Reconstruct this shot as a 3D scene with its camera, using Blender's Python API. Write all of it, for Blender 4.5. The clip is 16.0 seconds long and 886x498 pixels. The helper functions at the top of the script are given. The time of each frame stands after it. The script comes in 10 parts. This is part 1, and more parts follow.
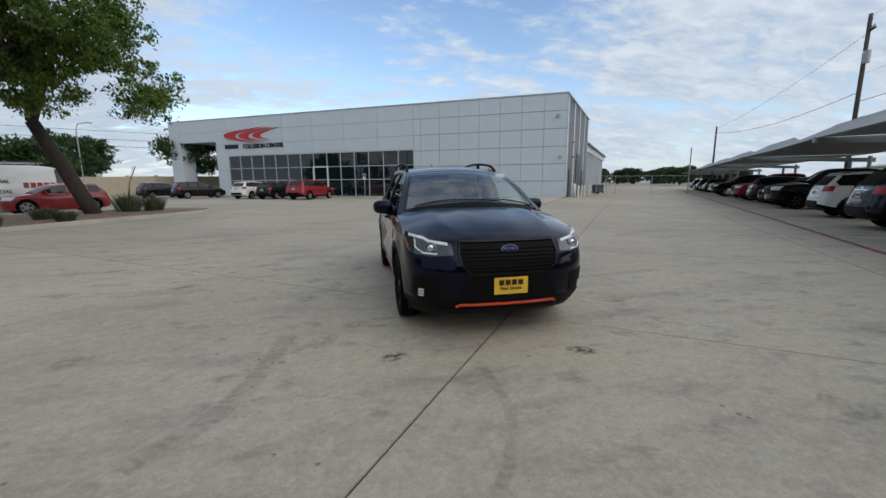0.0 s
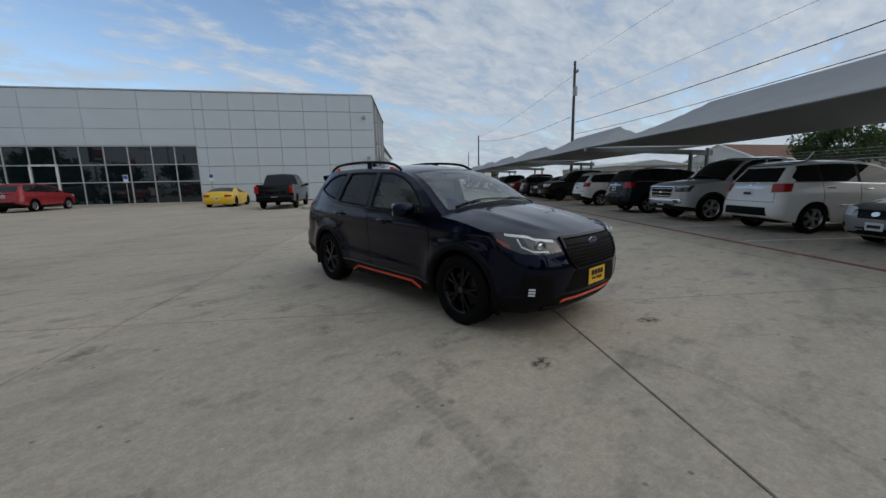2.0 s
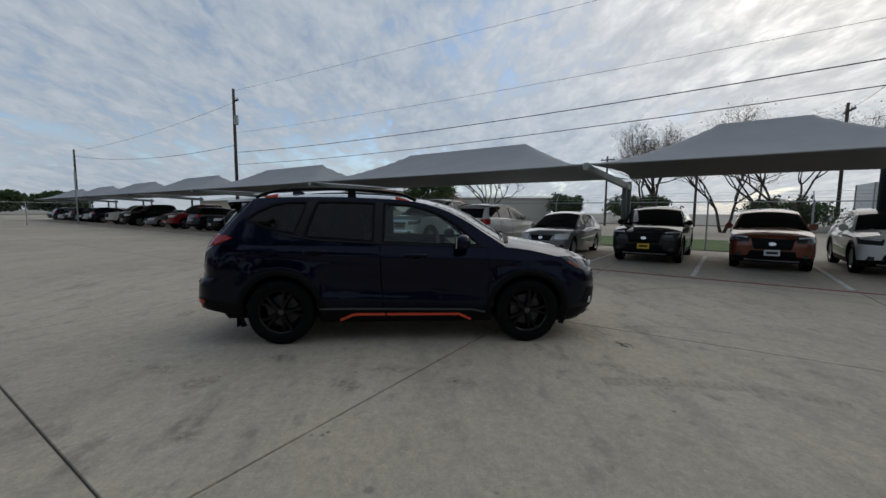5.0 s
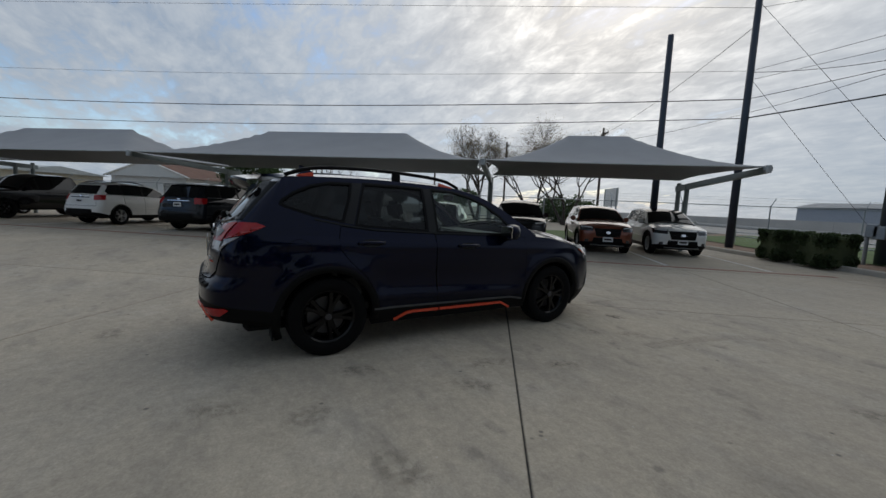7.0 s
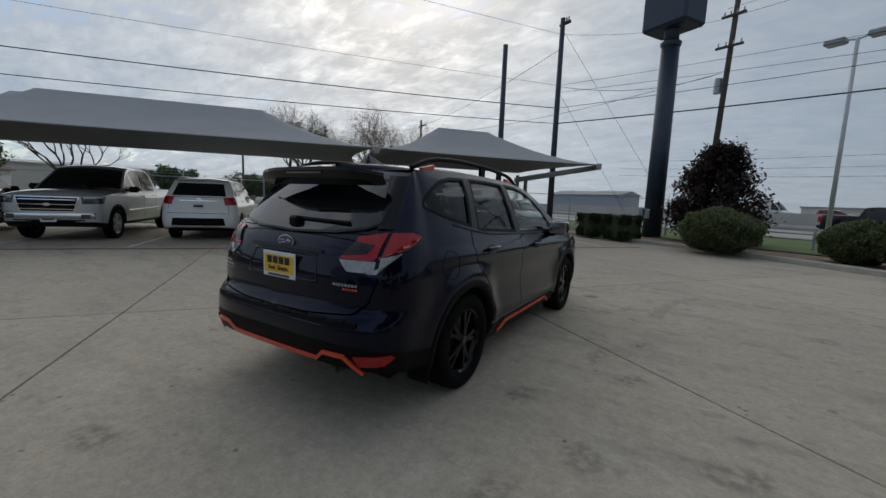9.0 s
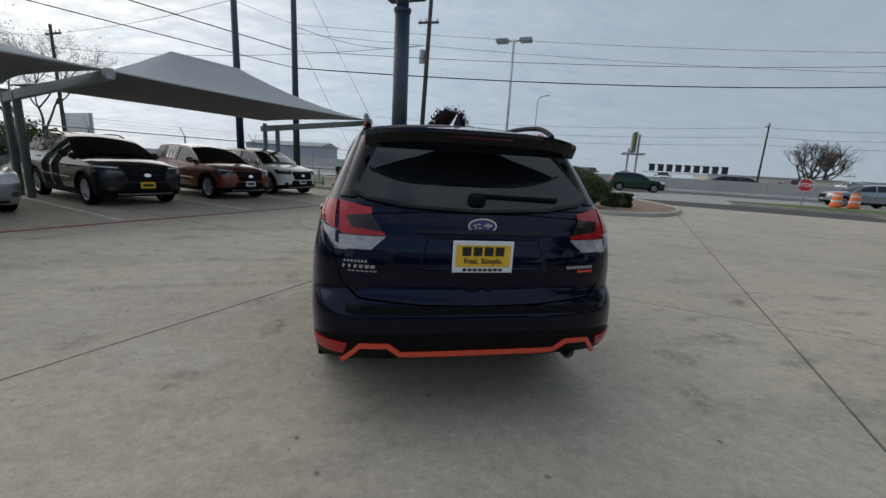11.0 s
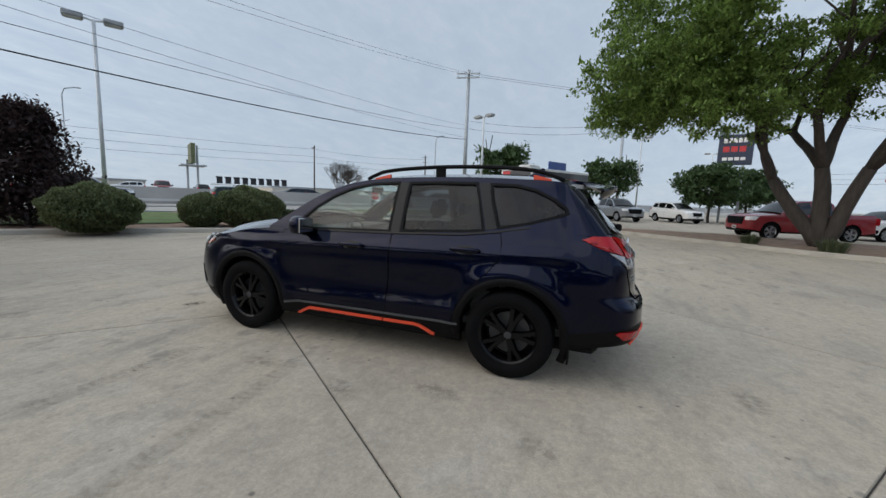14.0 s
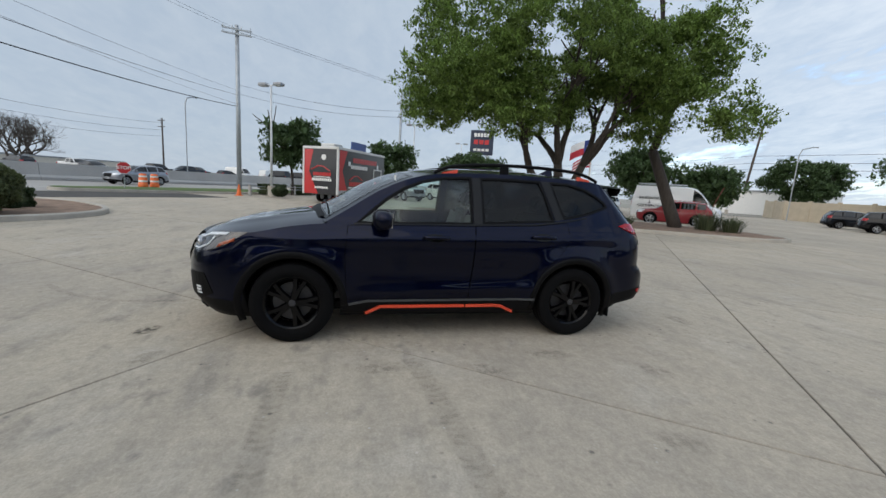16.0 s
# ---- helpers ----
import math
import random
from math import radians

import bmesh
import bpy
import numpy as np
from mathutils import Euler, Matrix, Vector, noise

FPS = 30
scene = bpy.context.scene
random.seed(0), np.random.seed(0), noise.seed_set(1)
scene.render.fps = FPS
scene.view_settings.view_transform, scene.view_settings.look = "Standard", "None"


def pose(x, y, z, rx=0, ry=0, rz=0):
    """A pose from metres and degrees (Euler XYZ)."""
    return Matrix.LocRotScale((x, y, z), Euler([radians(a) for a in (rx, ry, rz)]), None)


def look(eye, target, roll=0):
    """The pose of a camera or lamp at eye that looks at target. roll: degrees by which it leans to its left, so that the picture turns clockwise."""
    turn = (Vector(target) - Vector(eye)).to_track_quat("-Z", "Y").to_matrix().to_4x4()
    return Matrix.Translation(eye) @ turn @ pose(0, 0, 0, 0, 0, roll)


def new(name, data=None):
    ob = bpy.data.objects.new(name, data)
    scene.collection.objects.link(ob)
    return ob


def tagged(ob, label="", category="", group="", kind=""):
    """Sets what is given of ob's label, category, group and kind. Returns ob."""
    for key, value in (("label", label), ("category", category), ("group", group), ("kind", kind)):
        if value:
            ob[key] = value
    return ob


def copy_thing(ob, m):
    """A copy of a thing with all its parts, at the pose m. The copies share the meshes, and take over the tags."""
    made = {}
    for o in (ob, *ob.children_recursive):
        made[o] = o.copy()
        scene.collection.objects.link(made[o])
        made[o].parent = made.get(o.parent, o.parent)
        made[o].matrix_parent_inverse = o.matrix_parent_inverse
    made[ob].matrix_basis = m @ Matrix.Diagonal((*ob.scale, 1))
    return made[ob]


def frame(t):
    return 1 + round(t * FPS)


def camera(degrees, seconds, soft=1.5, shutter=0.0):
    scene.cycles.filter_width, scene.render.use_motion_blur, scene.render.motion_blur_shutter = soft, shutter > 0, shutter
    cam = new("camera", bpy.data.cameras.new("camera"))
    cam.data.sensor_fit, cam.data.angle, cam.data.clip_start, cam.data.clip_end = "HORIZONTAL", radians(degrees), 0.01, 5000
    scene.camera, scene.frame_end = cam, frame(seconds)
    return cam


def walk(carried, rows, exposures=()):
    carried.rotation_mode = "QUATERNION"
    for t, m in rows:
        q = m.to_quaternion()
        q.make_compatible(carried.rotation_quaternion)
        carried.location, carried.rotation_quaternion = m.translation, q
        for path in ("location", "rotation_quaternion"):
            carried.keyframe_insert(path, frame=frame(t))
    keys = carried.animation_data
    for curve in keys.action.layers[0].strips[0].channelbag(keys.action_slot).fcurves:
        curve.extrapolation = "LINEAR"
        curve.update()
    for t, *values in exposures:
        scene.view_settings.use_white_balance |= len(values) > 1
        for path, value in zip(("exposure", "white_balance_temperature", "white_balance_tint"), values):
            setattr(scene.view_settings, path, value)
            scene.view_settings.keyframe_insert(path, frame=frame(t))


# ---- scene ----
cam = camera(96.6, 16.0, shutter=0.0)
PATH = [
    (0, (-1.275, -5.414, 1.396), (-0.860, -3.485, 1.065), -0.4),
    (0.5, (-1.897, -5.153, 1.407), (-1.229, -3.298, 1.070), -0.7),
    (1, (-2.511, -4.779, 1.411), (-1.591, -3.036, 1.071), 0.4),
    (1.5, (-3.132, -4.405, 1.433), (-1.957, -2.817, 1.123), -0.6),
    (2, (-3.532, -3.977, 1.408), (-2.195, -2.529, 1.069), -1.1),
    (2.5, (-4.124, -3.351, 1.420), (-2.557, -2.121, 1.241), -1.0),
    (3, (-4.472, -2.712, 1.424), (-2.751, -1.694, 1.361), -1.0),
    (3.5, (-4.803, -2.072, 1.442), (-2.946, -1.358, 1.247), -1.3),
    (4, (-4.986, -1.393, 1.423), (-3.032, -1.009, 1.236), -0.5),
    (4.2, (-5.065, -1.153, 1.419), (-3.106, -0.820, 1.194), -0.6),
    (4.9, (-5.106, -0.253, 1.431), (-3.116, -0.320, 1.243), 0.3),
    (5.6, (-4.993, 0.625, 1.413), (-3.051, 0.205, 1.188), 1.3),
    (6.3, (-4.680, 1.438, 1.419), (-2.827, 0.708, 1.238), 2.0),
    (6.5, (-4.604, 1.686, 1.406), (-2.792, 0.857, 1.237), 2.1),
    (7, (-4.289, 2.195, 1.378), (-2.573, 1.193, 1.155), 2.5),
    (7.5, (-3.842, 2.730, 1.354), (-2.237, 1.558, 1.128), 2.6),
    (8, (-3.416, 3.162, 1.373), (-1.937, 1.827, 1.199), 2.0),
    (8.2, (-3.194, 3.300, 1.383), (-1.824, 1.857, 1.178), 1.1),
    (8.9, (-2.319, 3.760, 1.375), (-1.230, 2.101, 1.129), 2.0),
    (9.6, (-1.390, 4.066, 1.373), (-0.700, 2.210, 1.090), 2.2),
    (10.3, (-0.382, 4.204, 1.413), (-0.132, 2.250, 1.074), 2.2),
    (10.5, (-0.095, 4.201, 1.380), (-0.016, 2.235, 1.018), 2.2),
    (11, (0.583, 4.134, 1.373), (0.204, 2.215, 0.956), 3.2),
    (11.5, (1.289, 3.979, 1.350), (0.572, 2.155, 0.949), 2.4),
    (12, (1.984, 3.717, 1.384), (0.902, 2.081, 0.994), 0.9),
    (12.5, (2.534, 3.341, 1.390), (1.151, 1.930, 1.077), -0.1),
    (13, (3.067, 2.937, 1.408), (1.529, 1.708, 1.053), -0.5),
    (13.5, (3.473, 2.417, 1.401), (1.765, 1.433, 1.060), 0.4),
    (14, (3.868, 1.885, 1.410), (2.010, 1.191, 1.151), 2.2),
    (14.5, (4.136, 1.226, 1.428), (2.230, 0.732, 1.075), 3.2),
    (15, (4.301, 0.532, 1.422), (2.348, 0.340, 1.037), 4.1),
    (15.5, (4.359, -0.154, 1.418), (2.400, -0.081, 1.022), 3.8),
    (16, (4.360, -0.863, 1.422), (2.438, -0.403, 1.114), 3.7),
]
EXPOSURE = [(0.0, 0.76), (1.0, 0.52), (2.0, 0.38), (4.0, 0.25), (7.0, 0.15), (8.2, 0.15), (10.5, 0.44), (11.0, 0.62), (12.5, 0.76), (14.5, 1.04), (16.0, 1.04)]
walk(cam, [(t, look(eye, target, roll)) for t, eye, target, roll in PATH], EXPOSURE)

# ---- world, sun ----
SUN_AZ, SUN_EL = -51.0, 31.0          # degrees: heading from +x, height
world = bpy.data.worlds.new("sky")
scene.world = world
world.use_nodes = True
wn, wl = world.node_tree.nodes, world.node_tree.links
wn.clear()


def wnode(kind, **values):
    n = wn.new(kind)
    for k, v in values.items():
        n.inputs[k].default_value = v
    return n


def wmath(op, a, b, clamp=False):
    n = wn.new("ShaderNodeMath")
    n.operation, n.use_clamp = op, clamp
    for i, v in enumerate((a, b)):
        if isinstance(v, (int, float)):
            n.inputs[i].default_value = v
        else:
            wl.new(v, n.inputs[i])
    return n.outputs[0]


sky = wn.new("ShaderNodeTexSky")
sky.sky_type, sky.sun_disc = "NISHITA", False
sky.sun_elevation, sky.sun_rotation = radians(SUN_EL), radians(90.0 - SUN_AZ)
sky.air_density, sky.dust_density, sky.ozone_density = 1.0, 0.5, 2.0
clear = wnode("ShaderNodeBackground", Strength=0.12)
wl.new(sky.outputs[0], clear.inputs[0])
where = wn.new("ShaderNodeTexCoord")
split = wn.new("ShaderNodeSeparateXYZ")
wl.new(where.outputs["Generated"], split.inputs[0])
sx, sy, sz = split.outputs
rise = wmath("ADD", wmath("MAXIMUM", sz, 0.0), 0.22)
flat = wn.new("ShaderNodeCombineXYZ")
wl.new(wmath("DIVIDE", sx, rise), flat.inputs[0])
wl.new(wmath("DIVIDE", sy, rise), flat.inputs[1])
turned = wn.new("ShaderNodeMapping")
turned.inputs["Rotation"].default_value = (0, 0, radians(35))
turned.inputs["Scale"].default_value = (0.75, 1.35, 1.0)
wl.new(flat.outputs[0], turned.inputs[0])
broad = wnode("ShaderNodeTexNoise", Scale=0.8, Detail=4.0, Roughness=0.5, Distortion=0.4)
fine = wnode("ShaderNodeTexNoise", Scale=5.0, Detail=7.0, Roughness=0.58, Distortion=0.35)
ripple = wnode("ShaderNodeTexNoise", Scale=13.0, Detail=5.0, Roughness=0.62, Distortion=0.6)
for n in (broad, fine, ripple):
    wl.new(turned.outputs[0], n.inputs["Vector"])
mass = wmath("ADD", wmath("ADD", wmath("MULTIPLY", broad.outputs["Fac"], 0.66), wmath("MULTIPLY", fine.outputs["Fac"], 0.38)), wmath("MULTIPLY", ripple.outputs["Fac"], 0.16))
# towards the road the cloud is an even veil
away = wn.new("ShaderNodeVectorMath")
away.operation = "DOT_PRODUCT"
wl.new(where.outputs["Generated"], away.inputs[0])
away.inputs[1].default_value = (-0.80, -0.60, 0.0)
mass = wmath("ADD", mass, wmath("MULTIPLY", wmath("MAXIMUM", away.outputs["Value"], 0.0), 0.22))
# the gaps open towards the shop, the rest is closed cloud
open_to = wn.new("ShaderNodeVectorMath")
open_to.operation = "DOT_PRODUCT"
wl.new(where.outputs["Generated"], open_to.inputs[0])
open_to.inputs[1].default_value = (0.10, 0.90, 0.42)
mass = wmath("SUBTRACT", wmath("ADD", mass, 0.02), wmath("MULTIPLY", wmath("POWER", wmath("MAXIMUM", open_to.outputs["Value"], 0.0), 4.0), 0.115))
cover = wn.new("ShaderNodeMapRange")
cover.interpolation_type = "SMOOTHSTEP"
for i, v in ((1, 0.43), (2, 0.60), (3, 0.0), (4, 0.97)):
    cover.inputs[i].default_value = v
wl.new(mass, cover.inputs[0])
tone = wn.new("ShaderNodeMapRange")
for i, v in ((1, 0.38), (2, 0.64), (3, 0.0), (4, 1.0)):
    tone.inputs[i].default_value = v
wl.new(wmath("ADD", wmath("MULTIPLY", fine.outputs["Fac"], 0.62), wmath("MULTIPLY", ripple.outputs["Fac"], 0.38)), tone.inputs[0])
shade = wn.new("ShaderNodeMix")
shade.data_type = "RGBA"
shade.inputs[6].default_value, shade.inputs[7].default_value = (0.47, 0.57, 0.71, 1), (0.72, 0.79, 0.87, 1)
wl.new(tone.outputs[0], shade.inputs[0])
# the veiled sun brightens the cloud round it
toward = Vector((math.cos(radians(SUN_AZ)) * math.cos(radians(SUN_EL)), math.sin(radians(SUN_AZ)) * math.cos(radians(SUN_EL)), math.sin(radians(SUN_EL))))
near = wn.new("ShaderNodeVectorMath")
near.operation = "DOT_PRODUCT"
wl.new(where.outputs["Generated"], near.inputs[0])
near.inputs[1].default_value = toward
halo = wmath("POWER", wmath("MAXIMUM", near.outputs["Value"], 0.0), 4.0)
core = wmath("MULTIPLY", wmath("POWER", wmath("MAXIMUM", near.outputs["Value"], 0.0), 20.0), wmath("POWER", tone.outputs[0], 1.6))
side = wn.new("ShaderNodeVectorMath")
side.operation = "DOT_PRODUCT"
wl.new(where.outputs["Generated"], side.inputs[0])
side.inputs[1].default_value = (0.94, 0.34, 0.0)
glow = wmath("ADD", wmath("ADD", wmath("ADD", wmath("MULTIPLY", halo, 0.19), wmath("MULTIPLY", core, 0.85)), 0.57), wmath("MULTIPLY", wmath("MINIMUM", side.outputs["Value"], 0.1), 0.15))
# away from the sun the veil is thinner and bluer
veil = wn.new("ShaderNodeMapRange")
for i, v in ((1, 0.5), (2, -0.9), (3, 0.0), (4, 0.75)):
    veil.inputs[i].default_value = v
wl.new(side.outputs["Value"], veil.inputs[0])
tint = wn.new("ShaderNodeMix")
tint.data_type = "RGBA"
wl.new(veil.outputs[0], tint.inputs[0])
wl.new(shade.outputs[2], tint.inputs[6])
tint.inputs[7].default_value = (0.52, 0.62, 0.74, 1)
cloud = wnode("ShaderNodeBackground")
warm = wn.new("ShaderNodeMix")
warm.data_type = "RGBA"
wl.new(wmath("MULTIPLY", wmath("POWER", wmath("MAXIMUM", near.outputs["Value"], 0.0), 9.0), 0.65), warm.inputs[0])
wl.new(tint.outputs[2], warm.inputs[6])
warm.inputs[7].default_value = (1.0, 0.89, 0.74, 1)
wl.new(warm.outputs[2], cloud.inputs[0])
wl.new(glow, cloud.inputs[1])
both = wn.new("ShaderNodeMixShader")
haze = wn.new("ShaderNodeMapRange")
for i, v in ((1, 0.0), (2, 0.16), (3, 0.9), (4, 0.0)):
    haze.inputs[i].default_value = v
wl.new(sz, haze.inputs[0])
wl.new(wmath("MAXIMUM", cover.outputs[0], haze.outputs[0]), both.inputs[0])
wl.new(clear.outputs[0], both.inputs[1])
wl.new(cloud.outputs[0], both.inputs[2])
wl.new(both.outputs[0], wn.new("ShaderNodeOutputWorld").inputs[0])

sun = new("sun", bpy.data.lights.new("sun", "SUN"))
sun.data.energy, sun.data.angle, sun.data.color = 0.6, radians(100), (1.0, 0.94, 0.86)
sun.matrix_world = look((0, 0, 40), Vector((0, 0, 40)) - toward)

# ---- materials ----
MATS = {}


def mat(name, color, rough=0.6, metal=0.0, var=0.12, scale=3.0, fine=40.0, bump=0.0, coat=0.0, spec=0.5, emit=0.0, dirt=None, dirt_at=(0.55, 0.75), per_object=0.0, alpha=1.0, stretch=(1, 1, 1)):
    """A surface with a broad and a fine variation of its colour, roughness that follows it, and relief."""
    if name in MATS:
        return MATS[name]
    m = bpy.data.materials.new(name)
    m.use_nodes = True
    n, l = m.node_tree.nodes, m.node_tree.links
    b = n["Principled BSDF"]
    b.inputs["Base Color"].default_value = (*color, 1)
    b.inputs["Roughness"].default_value, b.inputs["Metallic"].default_value = rough, metal
    b.inputs["Coat Weight"].default_value, b.inputs["Coat Roughness"].default_value = coat, 0.03
    b.inputs["Specular IOR Level"].default_value = spec
    if emit:
        b.inputs["Emission Color"].default_value, b.inputs["Emission Strength"].default_value = (*color, 1), emit
    if var or bump or dirt:
        co = n.new("ShaderNodeTexCoord")
        mp = n.new("ShaderNodeMapping")
        mp.inputs["Scale"].default_value = stretch
        l.new(co.outputs["Object"], mp.inputs[0])
        big, small = n.new("ShaderNodeTexNoise"), n.new("ShaderNodeTexNoise")
        for t, s, d in ((big, scale, 4.0), (small, fine, 3.0)):
            t.inputs["Scale"].default_value, t.inputs["Detail"].default_value = s, d
            l.new(mp.outputs[0], t.inputs["Vector"])
        add = n.new("ShaderNodeMath")
        add.operation = "MULTIPLY_ADD"
        l.new(small.outputs["Fac"], add.inputs[0])
        add.inputs[1].default_value = 0.5
        l.new(big.outputs["Fac"], add.inputs[2])
        ramp = n.new("ShaderNodeMapRange")
        for i, v in ((1, 0.45), (2, 1.05), (3, 1 - var), (4, 1 + var)):
            ramp.inputs[i].default_value = v
        l.new(add.outputs[0], ramp.inputs[0])
        mul = n.new("ShaderNodeVectorMath")
        mul.operation = "SCALE"
        mul.inputs[0].default_value = color
        l.new(ramp.outputs[0], mul.inputs["Scale"])
        out = mul.outputs[0]
        if per_object:
            info = n.new("ShaderNodeObjectInfo")
            r2 = n.new("ShaderNodeMapRange")
            for i, v in ((3, 1 - per_object), (4, 1 + per_object)):
                r2.inputs[i].default_value = v
            l.new(info.outputs["Random"], r2.inputs[0])
            m2 = n.new("ShaderNodeVectorMath")
            m2.operation = "SCALE"
            l.new(out, m2.inputs[0])
            l.new(r2.outputs[0], m2.inputs["Scale"])
            out = m2.outputs[0]
        if dirt:
            dn = n.new("ShaderNodeTexNoise")
            dn.inputs["Scale"].default_value, dn.inputs["Detail"].default_value, dn.inputs["Roughness"].default_value = dirt[3], 6.0, 0.65
            l.new(mp.outputs[0], dn.inputs["Vector"])
            dr = n.new("ShaderNodeMapRange")
            for i, v in ((1, dirt_at[0]), (2, dirt_at[1])):
                dr.inputs[i].default_value = v
            l.new(dn.outputs["Fac"], dr.inputs[0])
            mx = n.new("ShaderNodeMix")
            mx.data_type = "RGBA"
            l.new(dr.outputs[0], mx.inputs[0])
            l.new(out, mx.inputs[6])
            mx.inputs[7].default_value = (*dirt[:3], 1)
            out = mx.outputs[2]
        l.new(out, b.inputs["Base Color"])
        if bump:
            bp = n.new("ShaderNodeBump")
            bp.inputs["Strength"].default_value, bp.inputs["Distance"].default_value = bump, 0.01
            l.new(add.outputs[0], bp.inputs["Height"])
            l.new(bp.outputs[0], b.inputs["Normal"])
    MATS[name] = m
    return m


def glass(name, tint, rough=0.005, ior=1.5):
    """A thin pane: tinted light through it and a mirror-like sheen that grows to grazing."""
    if name in MATS:
        return MATS[name]
    m = bpy.data.materials.new(name)
    m.use_nodes = True
    n, l = m.node_tree.nodes, m.node_tree.links
    n.clear()
    tr, gl, mx, fr = n.new("ShaderNodeBsdfTransparent"), n.new("ShaderNodeBsdfGlossy"), n.new("ShaderNodeMixShader"), n.new("ShaderNodeLayerWeight")
    tr.inputs[0].default_value = (*tint, 1)
    gl.inputs["Roughness"].default_value = rough
    fr.inputs[0].default_value = 0.5
    f0 = ((ior - 1) / (ior + 1)) ** 2
    up, gain = n.new("ShaderNodeMath"), n.new("ShaderNodeMath")
    up.operation, up.inputs[1].default_value = "POWER", 5.0
    gain.operation, gain.inputs[1].default_value, gain.inputs[2].default_value = "MULTIPLY_ADD", 1.0 - f0, f0
    l.new(fr.outputs["Facing"], up.inputs[0])
    l.new(up.outputs[0], gain.inputs[0])
    l.new(gain.outputs[0], mx.inputs[0])
    l.new(tr.outputs[0], mx.inputs[1])
    l.new(gl.outputs[0], mx.inputs[2])
    l.new(mx.outputs[0], n.new("ShaderNodeOutputMaterial").inputs[0])
    MATS[name] = m
    return m


def paint(name, color, flake=0.0):
    m = mat("paint_" + name, color, rough=0.30 if flake else 0.5, metal=flake, var=0.04, scale=1.5, fine=900, coat=1.0, spec=0.0 if max(color) < 0.05 else 0.3)
    b = m.node_tree.nodes["Principled BSDF"]
    b.inputs["Coat Roughness"].default_value = 0.012
    b.inputs["Coat IOR"].default_value = 1.40 if max(color) < 0.05 else 1.5
    return m


BLACK = mat("black_plastic", (0.0045, 0.0045, 0.005), rough=0.5, var=0.2, fine=220, bump=0.05, spec=0.10)
GLOSS_BLACK = mat("gloss_black", (0.004, 0.004, 0.0045), rough=0.12, var=0.05, spec=0.25)
RUBBER = mat("tyre_rubber", (0.0042, 0.0042, 0.0046), rough=0.8, spec=0.1, var=0.25, scale=8, fine=90, bump=0.15)
CHROME = mat("chrome", (0.75, 0.76, 0.78), rough=0.12, metal=1.0, var=0.03)
SILVER = mat("silver_metal", (0.42, 0.43, 0.45), rough=0.34, metal=1.0, var=0.08)
RIM_BLACK = mat("black_rim", (0.0025, 0.0025, 0.003), rough=0.12, var=0.05, spec=0.22)
DARK_GLASS = mat("privacy_glass", (0.006, 0.007, 0.008), rough=0.02, var=0.0, spec=0.55)
CLEAR_GLASS = glass("clear_glass", (0.76, 0.86, 0.82), ior=1.6)
SCREEN_GLASS = glass("windscreen_glass", (0.80, 0.88, 0.85), ior=2.8)
TINT_GLASS = glass("tinted_glass", (0.12, 0.13, 0.14), ior=1.42)
LAMP_RED = mat("red_lens", (0.34, 0.006, 0.008), rough=0.2, var=0.15, scale=30, fine=160, coat=0.6, spec=0.2)
LAMP_CLEAR = mat("clear_lens", (0.72, 0.74, 0.76), rough=0.12, var=0.18, scale=25, fine=130, coat=1.0)
TAIL_CLEAR = mat("tail_clear_lens", (0.30, 0.29, 0.29), rough=0.12, var=0.3, scale=28, fine=140, coat=1.0)
LAMP_DARK = mat("lamp_housing", (0.03, 0.032, 0.036), rough=0.15, var=0.2, scale=30, coat=1.0)
ORANGE = mat("orange_red_trim", (0.72, 0.075, 0.03), rough=0.4, var=0.06, coat=0.3)


LOT = 53.0                               # heading of the slab joints
SLAB, A0, B0, GAP = 4.572, -1.17, -1.10, 0.010


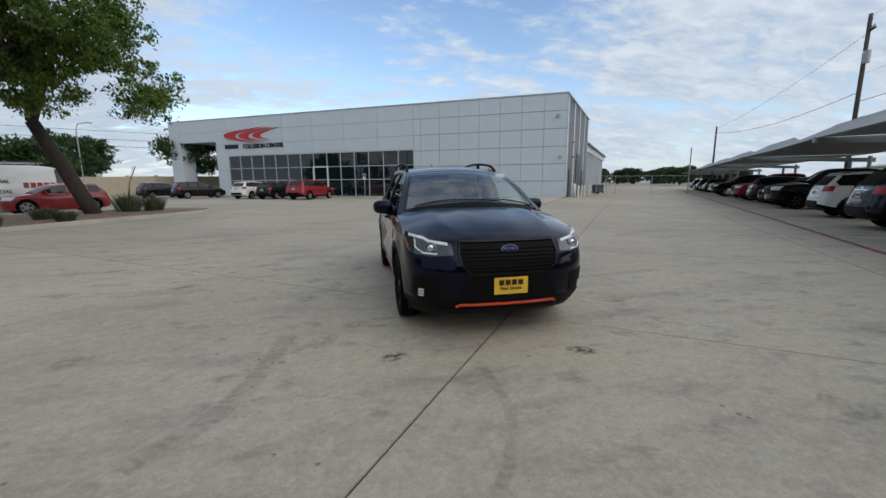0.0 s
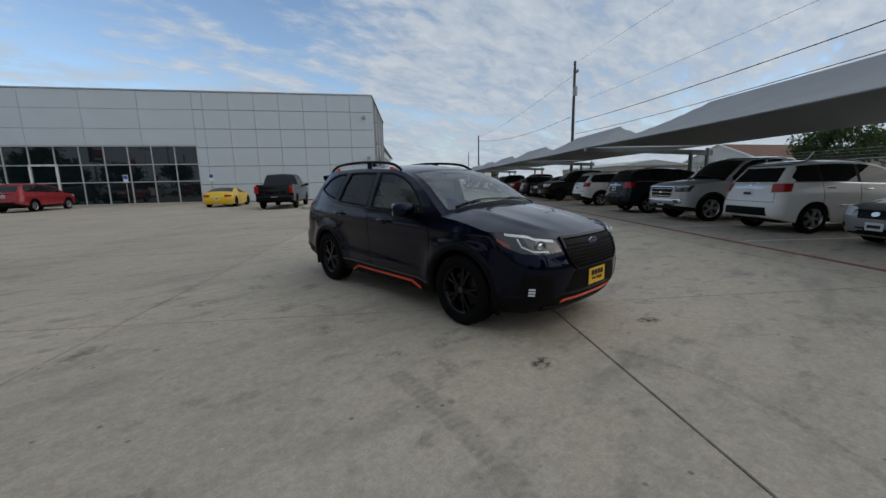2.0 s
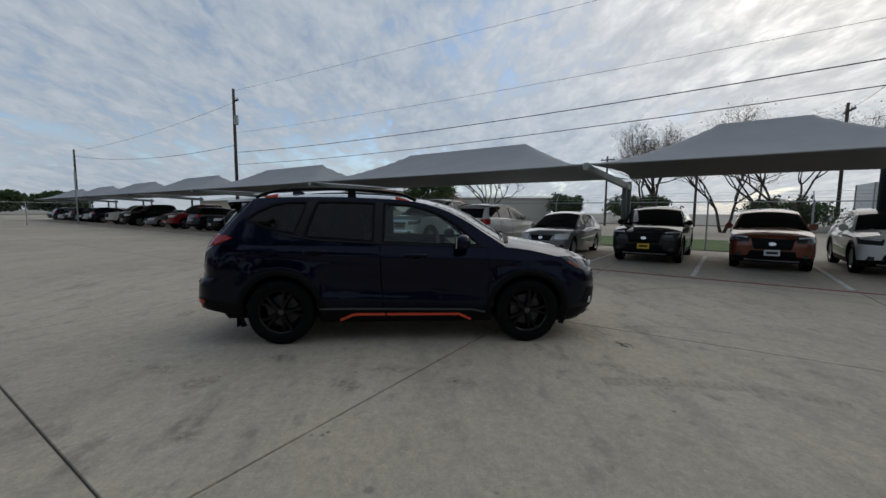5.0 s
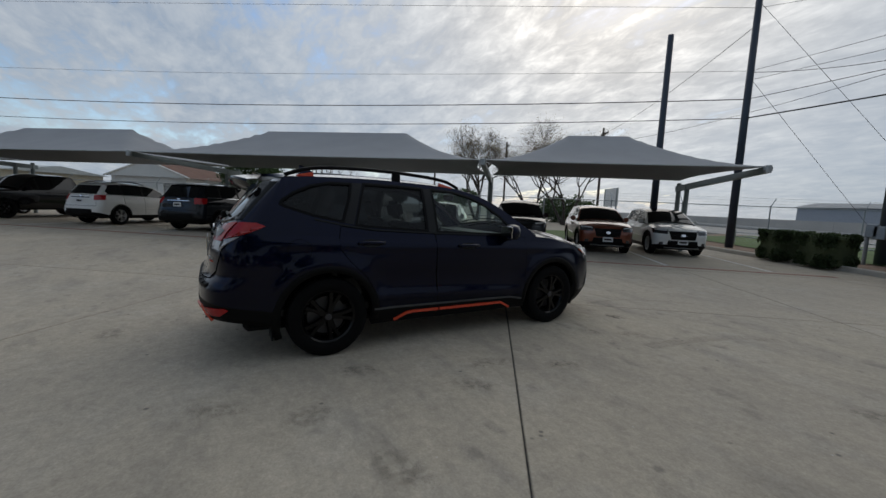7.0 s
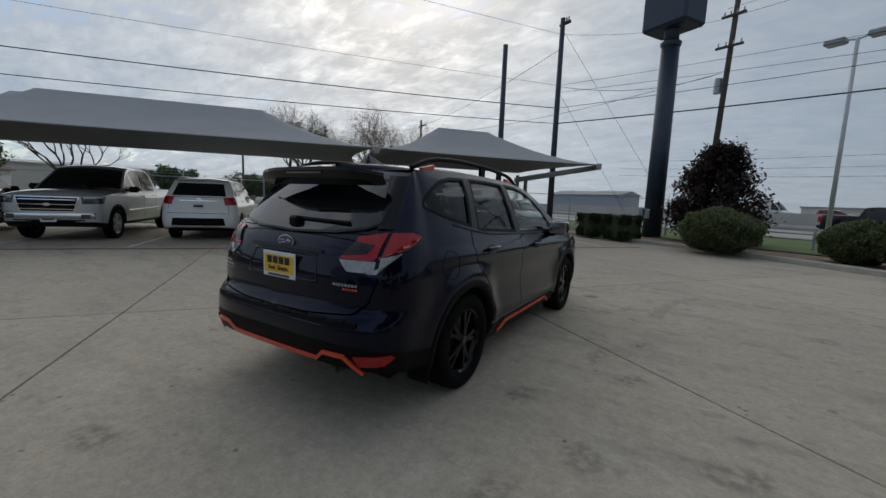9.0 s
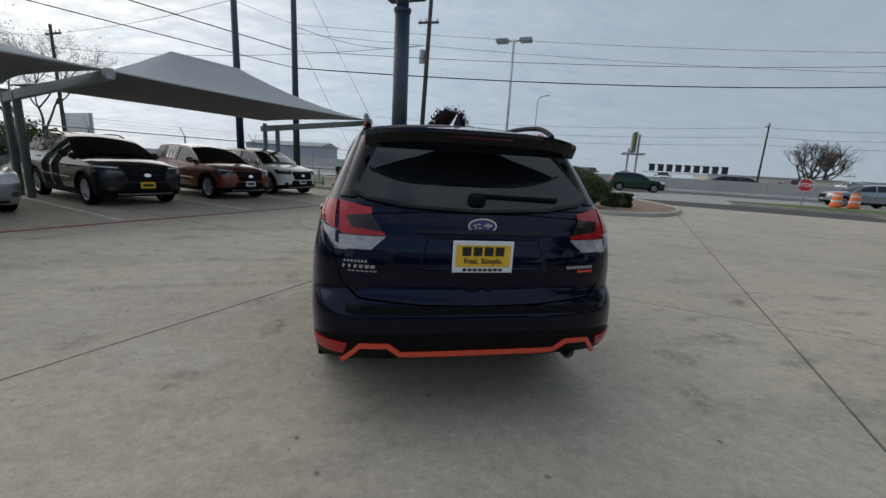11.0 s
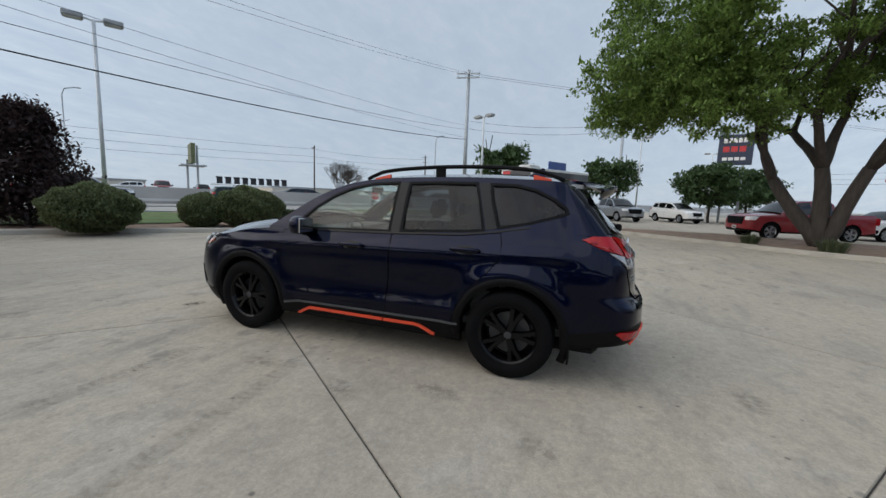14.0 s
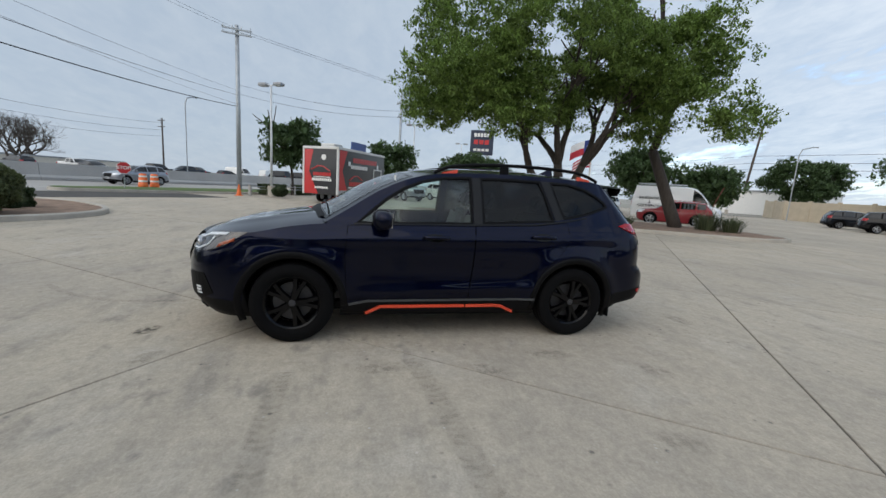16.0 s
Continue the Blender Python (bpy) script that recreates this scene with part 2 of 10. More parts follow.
def concrete(name):
    """Broom-finished concrete in place: broad warm and grey tones, scuffs along the drive, drips and grit."""
    m = bpy.data.materials.new(name)
    m.use_nodes = True
    n, l = m.node_tree.nodes, m.node_tree.links
    b = n["Principled BSDF"]
    b.inputs["Roughness"].default_value, b.inputs["Specular IOR Level"].default_value = 0.82, 0.35
    at = n.new("ShaderNodeNewGeometry").outputs["Position"]

    def noise_at(scale, detail, rough, lo, hi, a=0.0, c=1.0, squash=None):
        v = at
        if squash:
            mp = n.new("ShaderNodeMapping")
            mp.inputs["Rotation"].default_value, mp.inputs["Scale"].default_value = (0, 0, radians(squash[0])), (squash[1], squash[2], 1)
            l.new(at, mp.inputs[0])
            v = mp.outputs[0]
        t = n.new("ShaderNodeTexNoise")
        t.inputs["Scale"].default_value, t.inputs["Detail"].default_value, t.inputs["Roughness"].default_value = scale, detail, rough
        l.new(v, t.inputs["Vector"])
        r = n.new("ShaderNodeMapRange")
        for i, k in ((1, lo), (2, hi), (3, a), (4, c)):
            r.inputs[i].default_value = k
        l.new(t.outputs["Fac"], r.inputs[0])
        return r.outputs[0]

    def times(a, c):
        t = n.new("ShaderNodeMath")
        t.operation = "MULTIPLY"
        for i, k in enumerate((a, c)):
            if isinstance(k, float):
                t.inputs[i].default_value = k
            else:
                l.new(k, t.inputs[i])
        return t.outputs[0]

    def blend(fac, a, c):
        x = n.new("ShaderNodeMix")
        x.data_type = "RGBA"
        l.new(fac, x.inputs[0])
        for i, k in ((6, a), (7, c)):
            if isinstance(k, tuple):
                x.inputs[i].default_value = (*k, 1)
            else:
                l.new(k, x.inputs[i])
        return x.outputs[2]

    col = blend(noise_at(0.22, 5, 0.6, 0.35, 0.65), (0.385, 0.336, 0.268), (0.462, 0.40, 0.308))
    col = blend(times(noise_at(1.1, 4, 0.6, 0.52, 0.72), 0.35), col, (0.49, 0.452, 0.39))
    worn = noise_at(0.16, 3, 0.5, 0.36, 0.56, 0.25, 1.0)
    col = blend(times(times(noise_at(1.35, 5, 0.62, 0.52, 0.70, squash=(-53, 0.55, 1.6)), worn), 0.50), col, (0.185, 0.17, 0.15))
    col = blend(times(times(noise_at(2.9, 4, 0.6, 0.58, 0.70, squash=(20, 0.8, 1.3)), worn), 0.55), col, (0.175, 0.16, 0.14))
    col = blend(times(noise_at(0.5, 6, 0.7, 0.50, 0.80, squash=(37, 0.5, 1.7)), 0.46), col, (0.235, 0.215, 0.188))
    drip = n.new("ShaderNodeTexVoronoi")
    drip.inputs["Scale"].default_value = 1.9
    l.new(at, drip.inputs["Vector"])
    dr = n.new("ShaderNodeMapRange")
    for i, k in ((1, 0.035), (2, 0.075), (3, 0.55), (4, 0.0)):
        dr.inputs[i].default_value = k
    l.new(drip.outputs["Distance"], dr.inputs[0])
    col = blend(times(dr.outputs[0], noise_at(0.7, 2, 0.5, 0.5, 0.56)), col, (0.14, 0.13, 0.115))
    # small dark spots of gum and oil, and pale chips
    for scale, lo, hi, tone, gate in ((5.5, 0.05, 0.11, (0.10, 0.095, 0.085), 0.50), (8.0, 0.04, 0.09, (0.56, 0.52, 0.46), 0.56)):
        spot = n.new("ShaderNodeTexVoronoi")
        spot.inputs["Scale"].default_value = scale
        l.new(at, spot.inputs["Vector"])
        sr = n.new("ShaderNodeMapRange")
        for i, k in ((1, lo), (2, hi), (3, 0.7), (4, 0.0)):
            sr.inputs[i].default_value = k
        l.new(spot.outputs["Distance"], sr.inputs[0])
        col = blend(times(sr.outputs[0], noise_at(1.3, 2, 0.5, gate, gate + 0.04)), col, tone)
    # dirt that gathers along the joints
    grid = n.new("ShaderNodeMapping")
    grid.inputs["Rotation"].default_value = (0, 0, radians(-LOT))
    l.new(at, grid.inputs[0])
    cut = n.new("ShaderNodeSeparateXYZ")
    l.new(grid.outputs[0], cut.inputs[0])
    for axis, origin in ((0, B0), (1, A0)):
        ping = n.new("ShaderNodeMath")
        ping.operation, ping.inputs[1].default_value = "PINGPONG", SLAB / 2
        shift = n.new("ShaderNodeMath")
        shift.operation, shift.inputs[1].default_value = "SUBTRACT", origin
        l.new(cut.outputs[axis], shift.inputs[0])
        l.new(shift.outputs[0], ping.inputs[0])
        rim = n.new("ShaderNodeMapRange")
        for i, k in ((1, 0.004), (2, 0.015), (3, 0.55), (4, 0.0)):
            rim.inputs[i].default_value = k
        l.new(ping.outputs[0], rim.inputs[0])
        col = blend(times(rim.outputs[0], noise_at(2.2, 5, 0.65, 0.36, 0.62, 0.35, 1.0)), col, (0.075, 0.068, 0.058))
    info = n.new("ShaderNodeObjectInfo")
    each = n.new("ShaderNodeMapRange")
    each.inputs[3].default_value, each.inputs[4].default_value = 0.95, 1.05
    l.new(info.outputs["Random"], each.inputs[0])
    grit = noise_at(70, 3, 0.6, 0.3, 0.7, 0.89, 1.10)
    sc = n.new("ShaderNodeVectorMath")
    sc.operation = "SCALE"
    l.new(col, sc.inputs[0])
    l.new(times(times(times(grit, noise_at(9, 5, 0.65, 0.3, 0.7, 0.88, 1.11)), noise_at(26, 4, 0.6, 0.3, 0.7, 0.90, 1.10)), each.outputs[0]), sc.inputs["Scale"])
    l.new(sc.outputs[0], b.inputs["Base Color"])
    bp = n.new("ShaderNodeBump")
    bp.inputs["Strength"].default_value, bp.inputs["Distance"].default_value = 0.22, 0.006
    l.new(grit, bp.inputs["Height"])
    l.new(bp.outputs[0], b.inputs["Normal"])
    return m


CONCRETE = concrete("concrete")
JOINT = mat("joint_filler", (0.06, 0.056, 0.05), rough=0.95, var=0.3, scale=3, fine=60)
ASPHALT = mat("asphalt", (0.10, 0.10, 0.098), rough=0.9, var=0.2, scale=0.3, fine=60, bump=0.2)
KERB = mat("kerb_concrete", (0.42, 0.385, 0.33), rough=0.9, var=0.2, scale=1.5, fine=40, bump=0.3)
RED_LINE = mat("red_road_paint", (0.24, 0.06, 0.052), rough=0.8, var=0.25, scale=2, fine=30, dirt=(0.33, 0.29, 0.26, 3.0), dirt_at=(0.56, 0.72))
WHITE_LINE = mat("white_road_paint", (0.62, 0.61, 0.58), rough=0.8, var=0.2, scale=2, fine=30, dirt=(0.36, 0.33, 0.30, 3.0), dirt_at=(0.55, 0.72))
PANEL = mat("white_metal_panel", (0.55, 0.61, 0.66), rough=0.5, var=0.05, scale=0.5, fine=8)
PANEL_JOINT = mat("panel_joint", (0.16, 0.17, 0.18), rough=0.7, var=0.1)
MULLION = mat("aluminium_mullion", (0.55, 0.57, 0.59), rough=0.4, metal=0.4, var=0.05)
STORE_GLASS = mat("storefront_glass", (0.006, 0.012, 0.014), rough=0.02, var=0.0, spec=0.9)
FABRIC = mat("grey_shade_fabric", (0.27, 0.28, 0.295), rough=0.85, var=0.08, scale=1.0, fine=120, bump=0.08)
STEEL = mat("grey_green_steel", (0.20, 0.235, 0.235), rough=0.5, var=0.12, scale=2, fine=30)
GALV = mat("galvanised_steel", (0.36, 0.38, 0.39), rough=0.5, metal=0.5, var=0.15, scale=4, fine=60)
WOOD_POLE = mat("weathered_pole", (0.075, 0.06, 0.05), rough=0.9, var=0.3, scale=2, fine=20, bump=0.4, stretch=(6, 6, 0.6))
BLUE_POLE = mat("dark_blue_steel", (0.022, 0.034, 0.055), rough=0.45, var=0.2, scale=1.5, fine=20)
WIRE = mat("black_cable", (0.012, 0.012, 0.012), rough=0.7, var=0.0)
BARK = mat("tree_bark", (0.055, 0.045, 0.037), rough=0.95, var=0.35, scale=3, fine=25, bump=0.8, stretch=(3, 3, 0.7))
GRASS = mat("grass", (0.085, 0.135, 0.032), rough=0.95, var=0.35, scale=0.8, fine=60, bump=0.5, dirt=(0.20, 0.17, 0.10, 0.9), dirt_at=(0.55, 0.8))
MULCH = mat("mulch_bed", (0.24, 0.16, 0.11), rough=0.98, var=0.4, scale=3, fine=50, bump=0.8)
BRICK = mat("red_brick_paver", (0.30, 0.14, 0.09), rough=0.9, var=0.2, scale=3, fine=40, per_object=0.2)
BARRIER = mat("highway_concrete", (0.40, 0.385, 0.36), rough=0.9, var=0.15, scale=0.4, fine=12)
WHITE = mat("white_plaster", (0.74, 0.73, 0.70), rough=0.6, var=0.05)
CREAM = mat("cream_block", (0.50, 0.42, 0.31), rough=0.85, var=0.12, scale=1, fine=20, bump=0.2)

# ---- mesh helpers ----


def thing(name, label, category, m=None, group="", kind=""):
    ob = new(name)
    ob.empty_display_size = 0.2
    ob.matrix_world = m or Matrix()
    return tagged(ob, label, category, group, kind)


def part(name, bm, material, parent=None, label="", smooth=False, m=None):
    """Links a bmesh as one mesh object, under a thing or under a part."""
    me = bpy.data.meshes.new(name)
    if smooth:
        for f in bm.faces:
            f.smooth = True
    bm.to_mesh(me)
    bm.free()
    for x in material if isinstance(material, (list, tuple)) else [material]:
        me.materials.append(x)
    ob = new(name, me)
    if parent:
        ob.parent = parent
    if m is not None:
        ob.matrix_basis = m
    return tagged(ob, label) if label else ob


def box(bm, lo, hi, bevel=0.0, m=None, seg=1):
    c, s = [(a + b) / 2 for a, b in zip(lo, hi)], [max(abs(b - a), 1e-4) for a, b in zip(lo, hi)]
    r = bmesh.ops.create_cube(bm, size=1, matrix=(m or Matrix()) @ Matrix.LocRotScale(c, None, s))
    if bevel:
        es = {e for v in r["verts"] for e in v.link_edges}
        bmesh.ops.bevel(bm, geom=list(es), offset=bevel, segments=seg, affect="EDGES", clamp_overlap=True)
    return bm


def cyl(bm, a, b, r1, r2=None, n=12, caps=True):
    a, b = Vector(a), Vector(b)
    d = b - a
    q = d.to_track_quat("Z", "Y").to_matrix().to_4x4()
    bmesh.ops.create_cone(bm, cap_ends=caps, segments=n, radius1=r1, radius2=r1 if r2 is None else r2, depth=d.length, matrix=Matrix.Translation((a + b) / 2) @ q)
    return bm


def tube(bm, pts, r, n=6, r_end=None):
    """A round bar along a line of points."""
    pts = [Vector(p) for p in pts]
    rings, up = [], Vector((0, 0, 1))
    for i, p in enumerate(pts):
        d = (pts[min(i + 1, len(pts) - 1)] - pts[max(i - 1, 0)]).normalized()
        side = d.cross(up)
        side = side.normalized() if side.length > 1e-3 else Vector((1, 0, 0))
        top = side.cross(d)
        rr = r if r_end is None else r + (r_end - r) * i / (len(pts) - 1)
        rings.append([bm.verts.new(p + rr * (math.cos(2 * math.pi * k / n) * side + math.sin(2 * math.pi * k / n) * top)) for k in range(n)])
    for a, b in zip(rings, rings[1:]):
        for k in range(n):
            bm.faces.new((a[k], a[(k + 1) % n], b[(k + 1) % n], b[k]))
    for ring in (rings[0][::-1], rings[-1]):
        if n > 2:
            bm.faces.new(ring)
    return bm


def prism(bm, poly, z0, z1, bevel=0.0):
    """An upright block over a plan outline."""
    lo, hi = [bm.verts.new((x, y, z0)) for x, y in poly], [bm.verts.new((x, y, z1)) for x, y in poly]
    k = len(poly)
    fs = [bm.faces.new(lo[::-1]), bm.faces.new(hi)] + [bm.faces.new((lo[i], lo[(i + 1) % k], hi[(i + 1) % k], hi[i])) for i in range(k)]
    bmesh.ops.recalc_face_normals(bm, faces=fs)
    if bevel:
        bmesh.ops.bevel(bm, geom=list(fs[1].edges), offset=bevel, segments=2, affect="EDGES")
    return bm


def lathe(bm, profile, n=32, axis="X", closed=False):
    """Turns a profile of (along, radius) round an axis."""
    rings = []
    for k in range(n):
        c, s = math.cos(2 * math.pi * k / n), math.sin(2 * math.pi * k / n)
        rings.append([bm.verts.new((a, r * c, r * s) if axis == "X" else (r * c, r * s, a)) for a, r in profile])
    m = len(profile)
    for k in range(n):
        a, b = rings[k], rings[(k + 1) % n]
        for i in range(m if closed else m - 1):
            j = (i + 1) % m
            bm.faces.new((a[i], a[j], b[j], b[i]))
    bmesh.ops.recalc_face_normals(bm, faces=bm.faces)
    return bm


def words(text, size, material, parent, m, depth=0.004, label="", align="CENTER", name="lettering", bold=0.0):
    """Letters in the built-in font, turned into a mesh."""
    cu = bpy.data.curves.new(name, "FONT")
    cu.body, cu.size, cu.extrude, cu.align_x, cu.align_y, cu.offset = text, size, depth, align, "CENTER", bold
    tmp = bpy.data.objects.new(name, cu)
    me = bpy.data.meshes.new_from_object(tmp)
    bpy.data.objects.remove(tmp)
    me.materials.clear()
    me.materials.append(material)
    ob = new(name, me)
    ob.parent = parent
    ob.matrix_basis = m
    return tagged(ob, label) if label else ob


def heading(deg):
    return Vector((math.cos(radians(deg)), math.sin(radians(deg)), 0))

# ---- ground ----
bm = bmesh.new()
R = 2500.0
bmesh.ops.create_grid(bm, x_segments=1, y_segments=1, size=R, matrix=Matrix.Translation((0, 0, -0.03)))
tagged(part("ground", bm, mat("far_ground", (0.30, 0.28, 0.24), rough=0.95, var=0.25, scale=0.05, fine=0.8, dirt=(0.12, 0.14, 0.07, 0.012))), "pale dusty ground that reaches the horizon", "ground", kind="structure")

# concrete lot of square slabs, 15 feet apart, with tooled joints
E1, E2 = heading(LOT), heading(LOT + 90)
lot_frame = Matrix(((E1.x, E2.x, 0, 0), (E1.y, E2.y, 0, 0), (0, 0, 1, 0), (0, 0, 0, 1)))
bm = bmesh.new()
prism(bm, [(-70, -60), (150, -60), (150, 70), (-70, 70)], -0.029, -0.012)
pavement = tagged(part("pavement", bm, JOINT, m=lot_frame), "grey-beige concrete parking lot of large square slabs", "pavement", kind="structure")
# slabs are set out from the joint lines; the bed shows only in the joints


def slab_mesh(w, h):
    bm = bmesh.new()
    box(bm, (GAP / 2, GAP / 2, -0.02), (w - GAP / 2, h - GAP / 2, 0.0))
    bmesh.ops.bevel(bm, geom=[e for e in bm.edges if all(v.co.z > -0.001 for v in e.verts)], offset=0.006, segments=1, affect="EDGES")
    me = bpy.data.meshes.new("slab")
    bm.to_mesh(me)
    bm.free()
    me.materials.append(CONCRETE)
    return me


# ---- lot frames ----
CAN = Vector((5.4, -4.7, 0.0))         # a corner of the shade canopies
CU, CV = heading(50.3), heading(-39.7)  # along the row of bays, and away from the drive


def bay(u, v, z=0.0):
    return CAN + CU * u + CV * v + Vector((0, 0, z))


def strip(name, a, b, width, z, material, label, category="marking", parent=None):
    """A painted line on the ground, 3 mm thick, from a to b."""
    a, b = Vector(a[:2]), Vector(b[:2])
    d = (b - a).normalized()
    n = Vector((-d.y, d.x)) * width / 2
    bm = bmesh.new()
    prism(bm, [tuple(a - n), tuple(b - n), tuple(b + n), tuple(a + n)], z, z + 0.003)
    return tagged(part(name, bm, material), label, category, kind="structure")


strip("fire_lane_line", bay(-9.0, -0.62), bay(75, -0.62), 0.13, 0.0015, RED_LINE, "faded red painted line along the bays")
BAYS = [-7.7, -5.15, -2.55, 0.15, 2.95, 5.75, 8.5, 11.2, 13.9, 16.6, 19.3, 22.0, 24.7]
for u in BAYS:
    strip("bay_line", bay(u, -0.35), bay(u, 5.2), 0.1, 0.0015, WHITE_LINE, "worn white painted parking bay line", "marking")


def kerb(name, line, width=0.16, height=0.15, closed=False, label="worn concrete kerb"):
    """A kerb with a rounded top along a line on the ground."""
    pts = [Vector((x, y, 0)) for x, y in line]
    bm = bmesh.new()
    prof = [(-width / 2, -0.02), (-width / 2, height - 0.03), (-width / 2 + 0.03, height), (width / 2 - 0.03, height), (width / 2, height - 0.03), (width / 2, -0.02)]
    rows, k = [], len(pts)
    for i, p in enumerate(pts):
        a = pts[(i - 1) % k] if closed or i else p
        b = pts[(i + 1) % k] if closed or i < k - 1 else p
        d = (b - a).normalized()
        n = Vector((-d.y, d.x, 0))
        rows.append([bm.verts.new(p + n * o + Vector((0, 0, z))) for o, z in prof])
    for i in range(k if closed else k - 1):
        a, b = rows[i], rows[(i + 1) % k]
        for j in range(len(prof) - 1):
            bm.faces.new((a[j], a[j + 1], b[j + 1], b[j]))
    if not closed:
        bm.faces.new(rows[0]), bm.faces.new(rows[-1][::-1])
    bmesh.ops.recalc_face_normals(bm, faces=bm.faces)
    return tagged(part(name, bm, KERB), label, "kerb", kind="structure")


def smooth_line(keys, n=8, closed=False):
    """A Catmull-Rom line through plan points."""
    k, out = len(keys), []
    for i in range(k if closed else k - 1):
        p = [Vector(keys[(i + j) % k] if closed else keys[min(max(i + j, 0), k - 1)]) for j in (-1, 0, 1, 2)]
        for s in range(n):
            t = s / n
            out.append(tuple(0.5 * ((2 * p[1]) + (p[2] - p[0]) * t + (2 * p[0] - 5 * p[1] + 4 * p[2] - p[3]) * t * t + (3 * p[1] - p[0] - 3 * p[2] + p[3]) * t ** 3)))
    if not closed:
        out.append(tuple(keys[-1]))
    return out


def bed(name, outline, z, material, label, category, rough=0.03):
    """A slightly uneven planted surface inside a kerb."""
    bm = bmesh.new()
    bm.faces.new([bm.verts.new((x, y, z)) for x, y in outline])
    bmesh.ops.triangulate(bm, faces=bm.faces)
    lo = [min(p[i] for p in outline) for i in (0, 1)]
    hi = [max(p[i] for p in outline) for i in (0, 1)]
    for i in (0, 1):
        x = lo[i] + 0.6
        while x < hi[i]:
            co, no = Vector((0, 0, 0)), Vector((0, 0, 0))
            co[i], no[i] = x, 1
            bmesh.ops.bisect_plane(bm, geom=bm.verts[:] + bm.edges[:] + bm.faces[:], plane_co=co, plane_no=no)
            x += 0.6
    for v in bm.verts:
        v.co.z += rough * (noise.noise(v.co * 0.9) + 0.5 * noise.noise(v.co * 2.7))
    bmesh.ops.recalc_face_normals(bm, faces=bm.faces)
    return tagged(part(name, bm, material, smooth=True), label, category, kind="structure")


# planted strip by the frontage road, at the end of the drive
edge1 = smooth_line([(10.5, -19.5), (3.2, -15.0), (-1.3, -12.7), (-4.5, -10.4), (-6.4, -8.8), (-8.0, -8.0), (-9.6, -8.1), (-11.2, -9.2), (-12.6, -11.0), (-13.6, -14.5), (-14.2, -18.0)])
bedline1 = edge1 + [(-9.0, -21.5), (-2.0, -25.3), (10.5, -32.0)]
kerb("kerb_1", edge1)
bed("verge_1", bedline1, 0.10, MULCH, "brown mulch bed inside the kerb", "planting bed", 0.02)
bed("lawn_1", [(9.0, -21.5), (2.6, -16.9), (-2.2, -14.3), (-5.8, -12.2), (-8.0, -12.6), (-9.2, -14.5), (-10.5, -20.0), (-2.0, -24.8), (9.0, -30.5)], 0.135, GRASS, "patchy green lawn strip by the road", "grass", 0.02)
# grass island past the drive, with the stop sign
edge2 = smooth_line([(-20.4, -15.8), (-21.0, -14.6), (-22.6, -12.6), (-25.3, -9.9), (-29.0, -7.0), (-33, -4.3), (-36, -2.6), (-38, -3.2), (-37.6, -6.4), (-31.4, -11.2), (-25.8, -14.8), (-21.8, -16.6)], closed=True)
kerb("kerb_2", edge2, closed=True)
bed("lawn_2", edge2, 0.17, GRASS, "green grass island by the exit", "grass", 0.02)
# the long island with the oaks
edge3 = smooth_line([(-18.4, 2.0), (-16.2, 4.0), (-14.0, 6.6), (-12.2, 8.6), (-10.9, 11.5), (-9.4, 14.4), (-8.7, 16.2), (-9.2, 18.2), (-10.9, 19.0), (-13.6, 18.6), (-16.8, 15.6), (-18.6, 11.5), (-19.6, 7.0), (-19.8, 3.4)], closed=True)
kerb("kerb_3", edge3, closed=True)
bed("bed_3", edge3, 0.11, MULCH, "dark mulch island under the oak trees", "planting bed", 0.03)

# grass beyond the fence behind the bays
bed("lawn_3", [tuple(bay(u, v)[:2]) for u, v in ((-5.0, 7.4), (16.0, 7.4), (16.0, 15.0), (-5.0, 15.0))], 0.03, GRASS, "green grass strip beyond the chain-link fence", "grass", 0.012)

# ---- frontage road and highway ----
RO, RU, RS = Vector((-3.0, -12.0, 0)), heading(150.0), heading(240.0)


def road(r, s, z=0.0):
    return RO + RU * r + RS * s + Vector((0, 0, z))


def band(name, s0, s1, z, material, label, category, r0=-180, r1=260):
    bm = bmesh.new()
    vs = [bm.verts.new(road(r, s, z)) for r, s in ((r0, s0), (r1, s0), (r1, s1), (r0, s1))]
    bm.faces.new(vs)
    bmesh.ops.recalc_face_normals(bm, faces=bm.faces)
    if bm.faces[:][0].normal.z < 0:
        bmesh.ops.reverse_faces(bm, faces=bm.faces)
    return tagged(part(name, bm, material), label, category, kind="structure")


band("road", 11.5, 25.2, -0.008, mat("road_concrete", (0.33, 0.315, 0.29), rough=0.88, var=0.14, scale=0.25, fine=12), "pale concrete frontage road", "road")
for k, s in enumerate((15.9, 20.3)):
    for j in range(16):
        a, b = road(-60 + j * 9, s), road(-57 + j * 9, s)
        strip("lane_line", a, b, 0.12, -0.004, WHITE_LINE, "dashed white lane line on the road")


